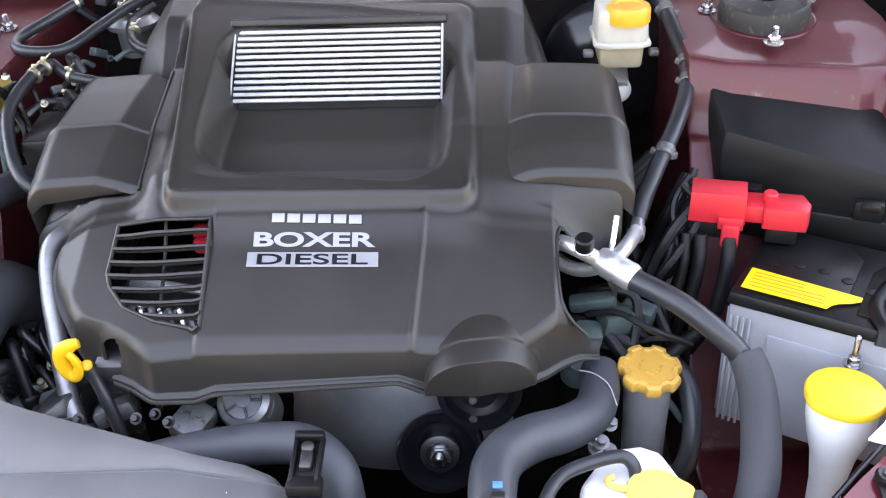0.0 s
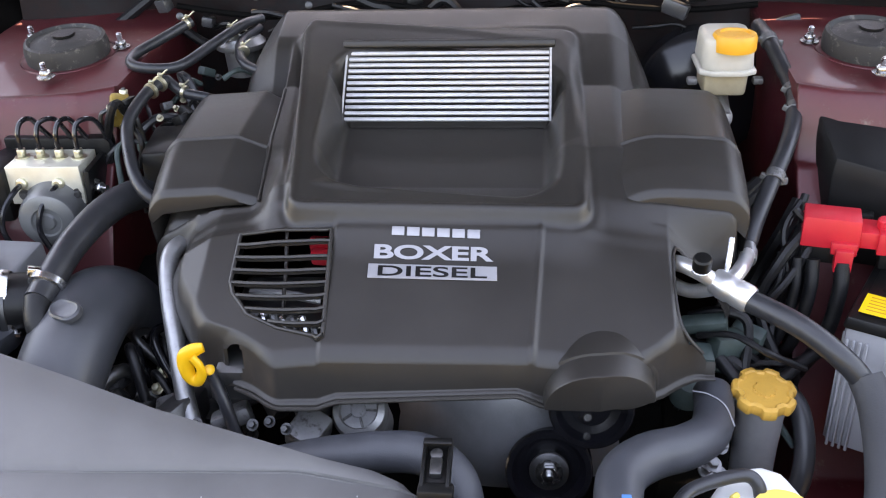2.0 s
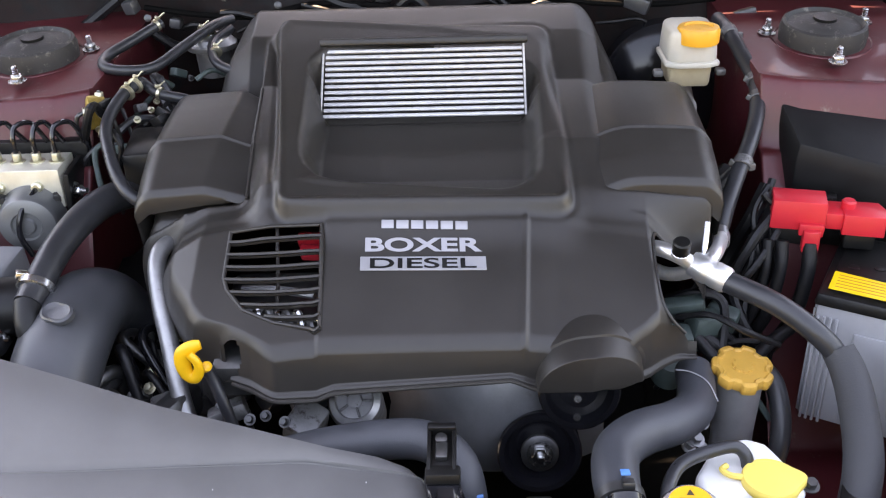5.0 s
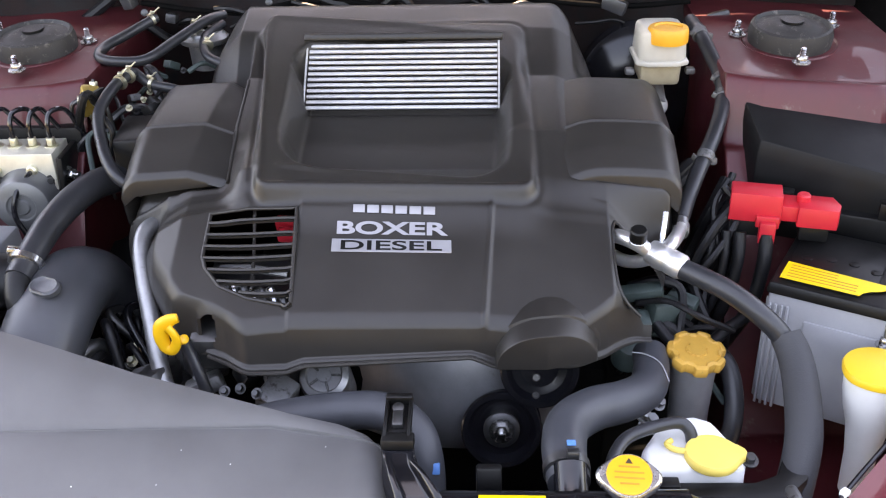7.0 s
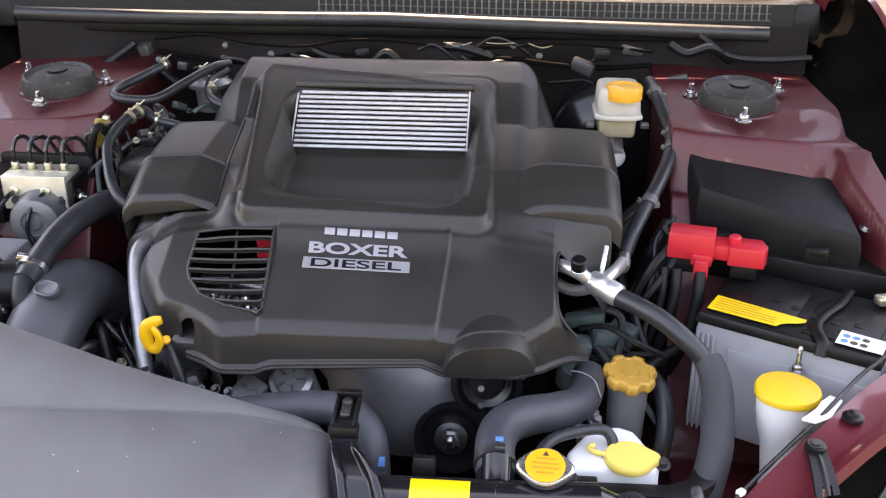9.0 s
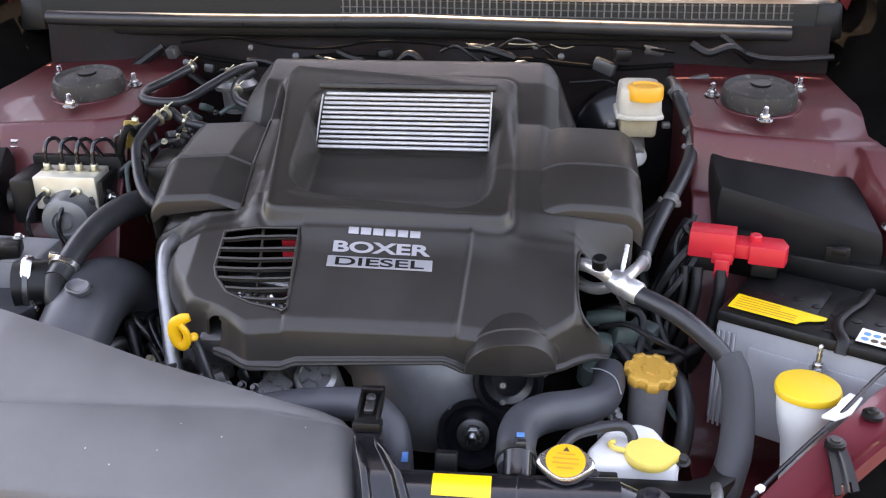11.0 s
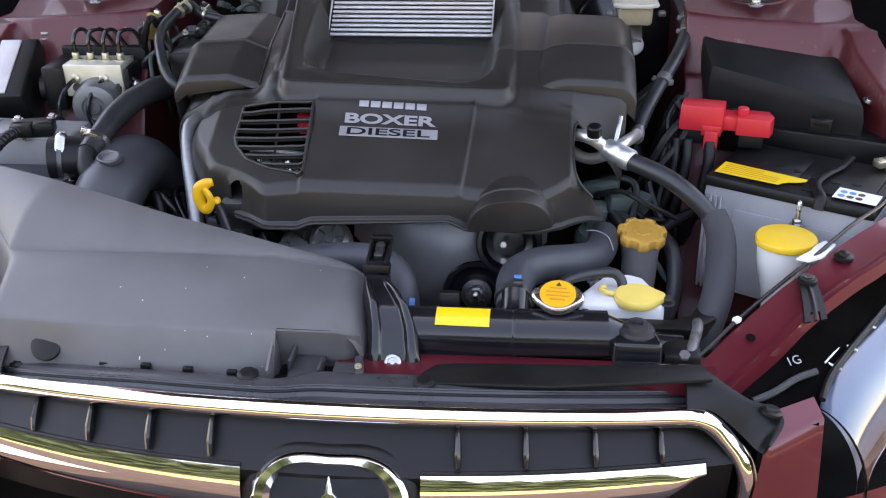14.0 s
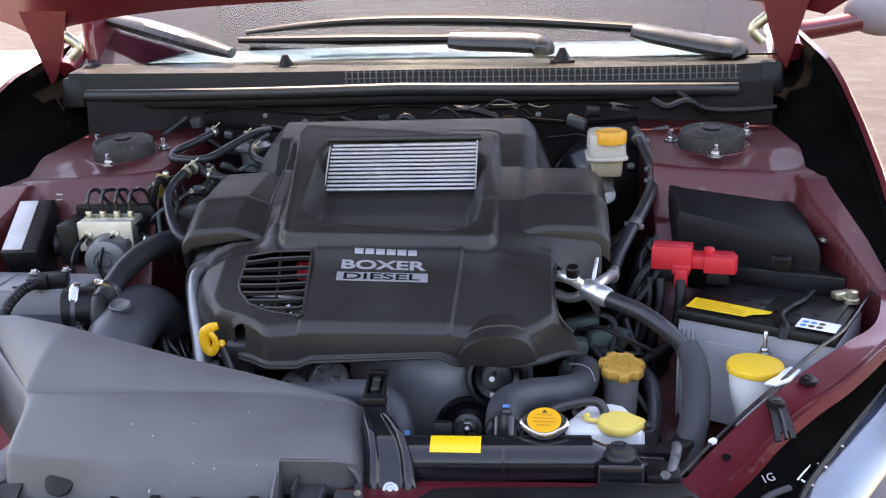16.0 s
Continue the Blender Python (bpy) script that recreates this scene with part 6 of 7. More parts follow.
prism(bm, [(0.290, 0.176), (0.425, 0.176), (0.455, 0.205), (0.470, 0.240), (0.440, 0.245), (0.425, 0.212), (0.400, 0.200), (0.290, 0.198)], 0.640, 0.662, None, 0.003)
box(bm, (0.305, 0.190, 0.655), (0.03, 0.016, 0.03), bevel=0.002)
part("bracket", bm, BLACK, ovf, "black mounting bracket")
for q in ((0.396, 0.216, 0.676), (0.292, 0.188, 0.668)):
    bm = bmesh.new()
    hexnut(bm, q, (0, -0.3, 1), 0.006, 0.009)
    part("screw", bm, STEEL, ovf)

# ---- radiator mount ----
mount = thing("radiator_mount", (0.352, 0.135, 0.58), "black radiator mounting bracket with a rubber bush", "bracket", shift=(0.004, 0.006, -0.012))
bm = bmesh.new()
prism(bm, [(0.318, 0.118), (0.374, 0.118), (0.378, 0.126), (0.370, 0.170), (0.322, 0.170), (0.314, 0.126)], 0.615, 0.672, None, 0.006, top=0.9, seg=3)
part("bracket", bm, SHINY, mount)
bm = bmesh.new()
prism(bm, [(0.318, 0.098), (0.386, 0.098), (0.386, 0.115), (0.318, 0.115)], 0.605, 0.655, None, 0.004)
part("foot", bm, SHINY, mount)
bm = bmesh.new()
lathe(bm, [(0.022, 0.668), (0.023, 0.674), (0.020, 0.682), (0.0135, 0.684), (0.012, 0.690), (0.008, 0.691), (0.006, 0.685), (0.002, 0.685)], pose(0.346, 0.150, -0.006), 30)
part("rubber_bush", bm, RUBBER, mount)
for x in (0.328, 0.377):
    bm = bmesh.new()
    lathe(bm, [(0.0035, 0), (0.0035, 0.003), (0.002, 0.004)], axis((x, 0.110, 0.640), (0, -1, 0.4)), 12)
    part("rivet", bm, BRIGHT, mount)
fitting = thing("condenser_fitting", (0.42, 0.14, 0.60), "bright aluminium pipe fitting beside the radiator", "pipe fitting")
bm = bmesh.new()
tube(bm, [(0.402, 0.140, 0.625), (0.410, 0.142, 0.638), (0.416, 0.156, 0.645), (0.424, 0.185, 0.650), (0.428, 0.215, 0.64)], 0.0065, 14, 6)
hexnut(bm, (0.404, 0.138, 0.636), (0, -0.4, 1), 0.007, 0.010)
part("pipe", bm, DULL, fitting)
bm = bmesh.new()
box(bm, (0.402, 0.150, 0.628), (0.045, 0.04, 0.035), bevel=0.006)
part("block", bm, BLACK, fitting)

# ---- pressed steel stay with a clip at its head ----
stay = thing("hood_stay_bracket", (0.05, 0.15, 0.60), "black ribbed steel bracket bolted over the radiator", "bracket")


def strap(u, v):
    line = [(0.032, 0.222, 0.700), (0.035, 0.203, 0.697), (0.038, 0.188, 0.692), (0.046, 0.172, 0.688), (0.057, 0.152, 0.680), (0.064, 0.134, 0.662), (0.067, 0.114, 0.634), (0.067, 0.102, 0.608)]
    xs = [0.017, 0.017, 0.019, 0.024, 0.028, 0.031, 0.034, 0.035]
    k = v * 7
    i = min(int(k), 6)
    a = Vector(line[i]).lerp(Vector(line[i + 1]), k - i)
    w = xs[i] + (xs[i + 1] - xs[i]) * (k - i)
    t = 2 * u - 1
    rib = 0.009 * math.exp(-(((abs(t) - 0.66) / 0.20) ** 4)) * rise(0.10, 0.45, v)
    edge = -0.010 * rise(0.93, 1.0, abs(t))
    return (a.x + w * t, a.y - 0.004 * rib, a.z + rib + edge)


bm = bmesh.new()
sheet(bm, strap, 44, 36, thick=0.0025)
part("strap", bm, SHINY, stay, smooth=50)
bm = bmesh.new()
lathe(bm, [(0.0100, 0), (0.0100, 0.0014), (0.0092, 0.0022), (0.0062, 0.0022), (0.0056, 0.0008), (0.0034, 0.0008), (0.0028, 0.0030), (0.0008, 0.0032)], axis((0.067, 0.1085, 0.632), (0, -0.80, 0.58)), 24)
part("bolt", bm, BRIGHT, stay, "bright round-headed bolt")
bm = bmesh.new()
box(bm, (0.034, 0.211, 0.703), (0.033, 0.016, 0.012), (-4, 0, 0), 0.0025)
box(bm, (0.0205, 0.236, 0.708), (0.004, 0.052, 0.012), (12, 0, 0), 0.0015)
box(bm, (0.0445, 0.236, 0.708), (0.004, 0.052, 0.012), (12, 0, 0), 0.0015)
box(bm, (0.0325, 0.261, 0.715), (0.028, 0.008, 0.016), (12, 0, 0), 0.002)
box(bm, (0.0325, 0.238, 0.704), (0.024, 0.050, 0.006), (12, 0, 0), 0.0015)
part("clip", bm, BLACK, stay, "black plastic clip")
bm = bmesh.new()
box(bm, (0.0325, 0.236, 0.710), (0.012, 0.020, 0.008), (12, 0, 0), 0.0025)
lathe(bm, [(0.006, 0), (0.006, 0.004), (0.003, 0.005)], axis((0.032, 0.250, 0.712), (0, -0.3, 1)), 14)
part("pin", bm, STEEL, stay)
bm = bmesh.new()
box(bm, (0.124, 0.204, 0.650), (0.026, 0.012, 0.05), (-10, 0, 0), 0.003)
tagged(part("hose_lug", bm, BLACK), "small black lug behind the radiator tank", "bracket")

# ---- front trim, grille and emblem ----
def bow(x):
    """How far the nose curves back at x."""
    return 0.42 * x * x


trim = thing("nose_trim", (0.0, 0.06, 0.62), "black plastic trim panel above the grille with push pins", "trim panel")


def trim_place(u, v):
    x = -0.62 + 1.045 * u
    y0, z0 = bow(x), -0.20 * x * x
    k = v * 4
    if k < 1:
        y, z = 0.083 - 0.006 * k, 0.628 + 0.017 * k
    elif k < 2:
        y, z = 0.077 - 0.030 * (k - 1), 0.645 + 0.003 * math.sin(3 * (k - 1))
    elif k < 3:
        y, z = 0.047 - 0.010 * (k - 2), 0.647 - 0.008 * (k - 2)
    else:
        y, z = 0.037 - 0.025 * (k - 3), 0.639 + 0.003 * math.sin(3.1 * (k - 3))
    return (x, (y - 0.012) * (1 - 0.30 * (1 - rise(-0.06, 0.0, x))) + y0 - 0.06 * max(0, -0.22 - x), z + z0)


bm = bmesh.new()
sheet(bm, trim_place, 80, 32, thick=0.003)
part("panel", bm, TRIM, trim, smooth=40)
# recessed line between the upper band and the rounded lower band
bm = bmesh.new()
tube(bm, [Vector(trim_place(0.02 + 0.96 * i / 50, 0.62)) + Vector((0, 0, 0.0012)) for i in range(51)], 0.0016, 6, 1)
part("groove", bm, BLACK, trim)
bm = bmesh.new()
tube(bm, [Vector(trim_place(0.02 + 0.96 * i / 50, 0.50)) + Vector((0, 0, 0.0008)) for i in range(51)], 0.0012, 6, 1)
part("upper_bead", bm, TRIM, trim)
for x in (-0.392, -0.089, 0.112, 0.397):
    bm = bmesh.new()
    lathe(bm, [(0.0125, 0), (0.0125, 0.002), (0.0085, 0.004), (0.008, 0.006), (0.003, 0.0065)], pose(x, bow(x) + (0.047 if x > -0.3 else 0.030), 0.6465 - 0.20 * x * x), 24)
    part("push_pin", bm, BLACK, trim, "round black push pin")
for i in range(7):
    x = -0.44 + 0.055 * i
    bm = bmesh.new()
    box(bm, (x, bow(x) + 0.052 - 0.06 * max(0, -0.22 - x), 0.644 - 0.20 * x * x), (0.012, 0.006, 0.008), bevel=0.001)
    part("tab", bm, BLACK, trim)
bm = bmesh.new()
prism(bm, [(0.102, 0.050), (0.107, 0.070), (0.122, 0.090), (0.150, 0.094), (0.200, 0.097), (0.300, 0.102), (0.422, 0.114), (0.430, 0.085), (0.25, 0.055)], 0.641, 0.6465, None, 0.002)
part("rear_flap", bm, BLACK, trim)
# moulded brackets between the air box and the stay
bm = bmesh.new()
box(bm, (-0.030, 0.084, 0.632), (0.038, 0.044, 0.010), (6, 0, 0), 0.0015)
box(bm, (-0.048, 0.092, 0.642), (0.0035, 0.034, 0.022), (6, 8, 0), 0.001)
box(bm, (-0.012, 0.078, 0.640), (0.0035, 0.022, 0.014), (6, 0, 0), 0.001)
part("moulded_bracket", bm, TRIM, trim, "black moulded bracket")
bm = bmesh.new()
box(bm, (0.016, 0.080, 0.637), (0.026, 0.020, 0.008), (10, 0, 0), 0.0015)
box(bm, (0.032, 0.086, 0.640), (0.010, 0.030, 0.006), (10, 0, 12), 0.0015)
part("moulded_bracket", bm, TRIM, trim)
bm = bmesh.new()
hexnut(bm, (0.032, 0.080, 0.643), (0, -0.3, 1), 0.0030, 0.004)
part("screw", bm, ZINC, trim)
# the trim bends round the corner of the grille
for s in (-1, 1):
    hind = curve_points([(0.402, 0.112, 0.642), (0.425, 0.111, 0.639), (0.450, 0.094, 0.631), (0.472, 0.082, 0.623), (0.497, 0.078, 0.617), (0.506, 0.062, 0.609), (0.489, 0.036, 0.595)], 5)
    fore = curve_points([(0.402, 0.064, 0.618), (0.415, 0.069, 0.617), (0.432, 0.072, 0.611), (0.450, 0.067, 0.599), (0.465, 0.060, 0.588), (0.476, 0.050, 0.581), (0.482, 0.038, 0.584)], 5)
    bm = bmesh.new()

    def elbow_piece(u, v):
        k = v * (len(hind) - 1)
        i = min(int(k), len(hind) - 2)
        p = hind[i].lerp(hind[i + 1], k - i).lerp(fore[i].lerp(fore[i + 1], k - i), u)
        p.z += 0.007 * math.sin(math.pi * u)
        return (s * p.x, p.y, p.z)

    sheet(bm, elbow_piece, 14, len(hind) - 1, thick=0.003)
    part("corner_trim", bm, BLACK, trim, "black trim bent round the grille's corner", smooth=50)
    bm = bmesh.new()
    lathe(bm, [(0.012, 0), (0.012, 0.003), (0.0085, 0.005), (0.008, 0.007), (0.003, 0.0075)], pose(s * 0.492, 0.069, 0.616, -8, s * 12, 0), 24)
    part("push_pin", bm, BLACK, trim, "round black push pin")

grille = thing("grille", (0.0, 0.02, 0.50), "black grille with chrome frame, vertical ribs and wing bars", "grille")
GL, GR = -0.58, 0.448


def frame_line(x):
    return Vector((x, bow(x) - 0.004, 0.640 - 0.20 * x * x))


top_line = [frame_line(GL + (0.405 - GL) * i / 24) for i in range(25)] + [Vector((0.424, 0.064, 0.604)), Vector((0.442, 0.062, 0.589)), Vector((0.460, 0.055, 0.570)), Vector((0.469, 0.049, 0.553)), Vector((0.473, 0.047, 0.53)), Vector((0.472, 0.050, 0.47))]
bm = bmesh.new()
tube(bm, top_line, 0.0112, 16, 4, flat=1.0)
part("chrome_frame", bm, CHROME, grille, "bright chrome surround")


def shelf(u, v):
    """The sloping black shelf under the chrome, then a steep face behind the wing bars."""
    x = GL + (0.455 - GL) * u
    k = min(1, v / 0.6)
    y = bow(x) + 0.006 - 0.046 * k + 0.05 * max(0, v - 0.6)
    z = 0.630 - 0.2 * x * x - (0.046 - 0.09 * x * x) * k - 0.25 * max(0, v - 0.6)
    return (x, y, z)


bm = bmesh.new()
sheet(bm, shelf, 60, 15)
part("grille_face", bm, BLACK, grille, "black sloping grille shelf", smooth=50)
for x in (-0.345, -0.268, -0.191, -0.116, 0.154, 0.226, 0.300, 0.372):
    bm = bmesh.new()
    tube(bm, [(x, bow(x) + 0.004, 0.628 - 0.2 * x * x), (x + 0.001, bow(x) - 0.010, 0.624 - 0.19 * x * x), (x + 0.002, bow(x) - 0.026, 0.607 - 0.17 * x * x), (x + 0.003, bow(x) - 0.034, 0.594 - 0.15 * x * x)], [0.0022, 0.0030, 0.0042, 0.0030], 8, 6, flat=1.8)
    part("grille_rib", bm, SHINY, grille, "upright black grille rib")
for s in (-1, 1):
    bm = bmesh.new()

    def wing(u, v):
        x = 0.02 + s * (0.098 + (0.305 if s > 0 else 0.42) * u)
        top = 0.587 - 0.10 * x * x
        deep = 0.062 - 0.012 * u - 0.036 * rise(0.80, 1.0, u) ** 2
        return (x, bow(x) - 0.040 - 0.020 * math.sin(1.7 * v) + 0.02 * v * v, top - deep * v)

    sheet(bm, wing, 40, 12, thick=0.004)
    part("wing_bar", bm, CHROME, grille, "chrome wing bar", smooth=60)
    bm = bmesh.new()
    tube(bm, [Vector(wing(i / 20, 0.0)) + Vector((0, 0.004, -0.001)) for i in range(21)], 0.0036, 8, 2)
    part("wing_bead", bm, BLACK, grille)
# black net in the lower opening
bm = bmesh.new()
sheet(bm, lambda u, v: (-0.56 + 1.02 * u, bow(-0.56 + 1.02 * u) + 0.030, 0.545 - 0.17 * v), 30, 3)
# near-black sheet gives the shaded depth behind the net
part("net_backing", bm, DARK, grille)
for i in range(26):
    for lean in (-1, 1):
        x = -0.55 + 0.040 * i
        bm = bmesh.new()
        tube(bm, [(x + lean * 0.085 * k, bow(x + lean * 0.085 * k) + 0.020, 0.545 - 0.10 * k) for k in (0, 0.33, 0.67, 1)], 0.0022, 6, 2)
        part("net_bar", bm, TRIM, grille, "thin bar of the diagonal net")
EM = Vector((0.020, -0.042, 0.553))
m_em = axis(EM, (0, -0.92, 0.38))


def oval(a):
    return 1 - 0.40 * math.sin(a) ** 2


bm = bmesh.new()
lathe(bm, [(0.122, -0.062), (0.116, -0.040), (0.108, -0.016), (0.1000, -0.003), (0.0930, 0.004), (0.0870, 0.006)], m_em, 64, oval)
part("emblem_surround", bm, BLACK, grille, "black domed emblem surround", smooth=60)
bm = bmesh.new()
lathe(bm, [(0.0875, 0.000), (0.0870, 0.007), (0.0820, 0.012), (0.0720, 0.0125), (0.0660, 0.006)], m_em, 64, oval)
emblem = part("emblem", bm, CHROME, grille, "plain chrome oval emblem ring")
bm = bmesh.new()
lathe(bm, [(0.067, 0.006), (0.030, 0.007), (0.003, 0.0075)], m_em, 48, oval)
part("emblem_field", bm, surface("dark_enamel", (0.018, 0.022, 0.030), 0.15, var=0.1, coat=0.5), emblem, "dark oval field")
bm = bmesh.new()
prism(bm, [(-0.004, 0.010), (-0.012, 0.0), (-0.004, -0.010), (-0.001, -0.03), (0.004, -0.010), (0.014, 0.0), (0.004, 0.010), (0.0, 0.030)], 0.0072, 0.0095, m_em, 0.0005)
part("emblem_mark", bm, CHROME, emblem, "plain pointed chrome mark")

# ---- bumper skin and headlamps ----
bumper = thing("bumper", (0.0, 0.10, 0.0), "dark red bumper below the grille and headlamps", "bumper")
for s in (-1, 1):
    bm = bmesh.new()

    def cheek(u, v):
        front, back = Vector((0.484, 0.042, 0.582)).lerp(Vector((0.553, 0.080, 0.604)), u), Vector((0.500, 0.083, 0.610)).lerp(Vector((0.544, 0.100, 0.619)), u)
        if v < 0.25:
            p = back.lerp(front, v / 0.25)
        else:
            k = (v - 0.25) / 0.75
            p = front + Vector((0.01 * k - 0.012 * (1 - u) * min(1, k * 3), -0.02 * math.sin(1.6 * k), -(0.20 + 0.04 * u) * k))
        return (s * p.x, p.y, p.z)

    sheet(bm, cheek, 8, 12)
    part("cheek", bm, PAINT, bumper, "glossy red bumper corner", smooth=60)
bm = bmesh.new()
sheet(bm, lambda u, v: (-0.80 + 1.60 * u, bow(-0.80 + 1.6 * u) * 0.9 + 0.02 - 0.05 * math.sin(3.1 * v), 0.42 - 0.30 * v), 40, 12)
part("lower_skin", bm, PAINT, bumper, "glossy red lower bumper", smooth=60)
bm = bmesh.new()
box(bm, (0, 0.16, 0.12), (1.2, 0.05, 0.236), bevel=0.01)
part("air_dam", bm, BLACK, bumper)

GLASS = bpy.data.materials.new("lamp_glass")
GLASS.use_nodes = True
g = GLASS.node_tree.nodes["Principled BSDF"]
g.inputs["Base Color"].default_value = (0.80, 0.88, 0.97, 1)
g.inputs["Roughness"].default_value, g.inputs["Transmission Weight"].default_value, g.inputs["IOR"].default_value = 0.04, 1.0, 1.45
lamp_line = curve_points(LAMP_EDGE, 8)
for s in (-1, 1):
    lamp = thing("headlamp", (s * 0.66, 0.20, 0.50), "clear headlamp with a grey reflector beside the grille", "headlamp", "headlamps")

    def lens(u, v, off=0.0):
        p = along(lamp_line, 0.10 + 0.90 * v) + Vector((0.050 * math.sin(1.57 * u), -0.050 * math.sin(1.57 * u) + off, 0.004 - 0.085 * (1 - math.cos(1.57 * u)) - off * 0.6))
        return (s * p.x, p.y, p.z)

    bm = bmesh.new()
    sheet(bm, lens, 14, 24, thick=0.003)
    ob = part("lens", bm, GLASS, lamp, "clear plastic lens", smooth=60)
    ob.visible_shadow = False
    bm = bmesh.new()
    sheet(bm, lambda u, v: lens(u, v, 0.03), 14, 24)
    part("reflector", bm, surface("silver_reflector", (0.14, 0.17, 0.21), 0.35, metal=0.3, var=0.1), lamp, "silvery lamp reflector", smooth=60)
    # thin rail and rungs that clip the lens to its housing
    bm = bmesh.new()
    tube(bm, [(s * 0.566, 0.152, 0.631), (s * 0.60, 0.198, 0.636), (s * 0.65, 0.270, 0.642)], 0.0012, 6, 4)
    part("lens_clip", bm, LABEL_W, lamp, "thin pale lens clip")
    for q in ((0.571, 0.156, 0.628), (0.597, 0.192, 0.632), (0.630, 0.239, 0.636)):
        bm = bmesh.new()
        tube(bm, [(s * (q[0] - 0.002), q[1] + 0.002, q[2]), (s * (q[0] + 0.013), q[1] - 0.009, q[2] - 0.002)], 0.0014, 6, 2)
        part("clip_rung", bm, LABEL_W, lamp)
    bm = bmesh.new()
    tube(bm, [(s * 0.478, 0.094, 0.613), (s * 0.502, 0.104, 0.620), (s * 0.528, 0.122, 0.627), (s * 0.553, 0.136, 0.629)], 0.0042, 8, 5)
    part("foam_strip", bm, SLEEVE, lamp, "dark foam sealing strip")
    bm = bmesh.new()
    tube(bm, [Vector(lens(0.01, 0.05 + 0.09 * i)) + Vector((0, 0, 0.003)) for i in range(11)], 0.004, 8, 4)
    part("lens_seal", bm, BLACK, lamp)

# writing on the black housing
def housing(u, v):
    return along(rim, v).lerp(along(gap, v), u)


hu, hv = min(((i / 60, j / 120) for i in range(61) for j in range(121)), key=lambda q: (housing(*q).xy - Vector((0.528, 0.146))).length)
spot = housing(hu, hv)
ta, tb = housing(min(1, hu + 0.05), hv) - housing(max(0, hu - 0.05), hv), housing(hu, min(1, hv + 0.02)) - housing(hu, max(0, hv - 0.02))
up = ta.cross(tb).normalized()
if up.z < 0:
    up = -up
ax = Vector((math.cos(radians(24)), math.sin(radians(24)), 0))
ax = (ax - up * ax.dot(up)).normalized()
ay = up.cross(ax)
m_mark = Matrix(((ax.x, ay.x, up.x, 0), (ax.y, ay.y, up.y, 0), (ax.z, ay.z, up.z, 0), (0, 0, 0, 1)))
lettering("housing_mark", "1G", 1, 0.0145, 0.0105, Matrix.Translation(spot + up * 0.0040) @ m_mark, SILVER, body, 0.0, "silver marking")

# ---- bits along the right rail ----
railbits = thing("rail_bracket", (0.556, 0.21, 0.69), "black bracket bolted to the maroon rail", "bracket")
RB0, RB1 = Vector((0.5540, 0.2330, 0.694)), Vector((0.5540, 0.1720, 0.672))
bm = bmesh.new()
sheet(bm, lambda u, v: RB0.lerp(RB1, v) + Vector((math.cos(0.35), math.sin(0.35), 0)) * (0.022 + 0.007 * v) * (u - 0.5) + Vector((0, 0, 0.006 * math.sin(2.6 * v) + 0.0016 * math.exp(-(((u - 0.5) / 0.08) ** 2)))), 18, 18, lambda u, v: not (v > 0.84 and (0.28 < u < 0.40 or 0.62 < u < 0.74)), thick=0.004)
part("plate", bm, BLACK, railbits, smooth=50)
bm = bmesh.new()
lathe(bm, [(0.0115, -0.003), (0.0115, 0.003), (0.0095, 0.004), (0.004, 0.004)], Matrix.Translation(RB0), 24)
part("collar", bm, BLACK, railbits)
bm = bmesh.new()
hexnut(bm, RB0 + Vector((0, 0, 0.004)), (0, 0, 1), 0.0062, 0.004)
part("bolt", bm, STEEL, railbits)
cab = thing("hood_cable", (0.50, 0.22, 0.67), "thin black cable clipped along the rail", "cable")
bm = bmesh.new()
tube(bm, [(0.412, 0.132, 0.636), (0.436, 0.156, 0.645), (0.469, 0.190, 0.660), (0.525, 0.240, 0.684), (0.569, 0.279, 0.701), (0.630, 0.345, 0.718), (0.686, 0.398, 0.732), (0.755, 0.51, 0.745)], 0.0026, 8, 8)
part("cable", bm, SHINY, cab)
bm = bmesh.new()
box(bm, (0.469, 0.190, 0.661), (0.010, 0.008, 0.007), (0, 0, 40), 0.002)
part("clip", bm, LABEL_W, cab, "white cable clip")

# ---- wiring and small pipes right of the engine ----
loom = thing("wiring_harness", (0.33, 0.48, 0.60), "tangled taped wiring and green rubber connectors beside the engine", "wiring", shift=(0.0, 0.045, -0.035))
rnd = random.Random(11)
for i in range(15):
    bm = bmesh.new()
    a = Vector((rnd.uniform(0.29, 0.36), rnd.uniform(0.46, 0.54), rnd.uniform(0.66, 0.725)))
    b = a + Vector((rnd.uniform(0.02, 0.09), rnd.uniform(-0.05, 0.05), rnd.uniform(-0.04, 0.01)))
    c = b + Vector((rnd.uniform(-0.02, 0.05), rnd.uniform(-0.04, 0.04), rnd.uniform(-0.06, -0.01)))
    tube(bm, [a, a.lerp(b, 0.5) + Vector((0, 0, 0.012)), b, c], rnd.choice((0.004, 0.006, 0.009)), 8, 6, ribs=rnd.choice((0, 0, 24)), depth=0.1)
    part("wire_sleeve", bm, rnd.choice((TAPE, TAPE, GREEN)), loom)
for q, s, r in (((0.318, 0.478, 0.722), (0.055, 0.020, 0.018), -10), ((0.345, 0.470, 0.700), (0.04, 0.03, 0.03), 20), ((0.310, 0.455, 0.680), (0.03, 0.03, 0.05), 5), ((0.375, 0.50, 0.690), (0.04, 0.025, 0.03), -30)):
    bm = bmesh.new()
    box(bm, q, s, (rnd.uniform(-15, 15), rnd.uniform(-15, 15), r), 0.005)
    part("connector", bm, GREEN, loom, "greenish aged connector")
bm = bmesh.new()
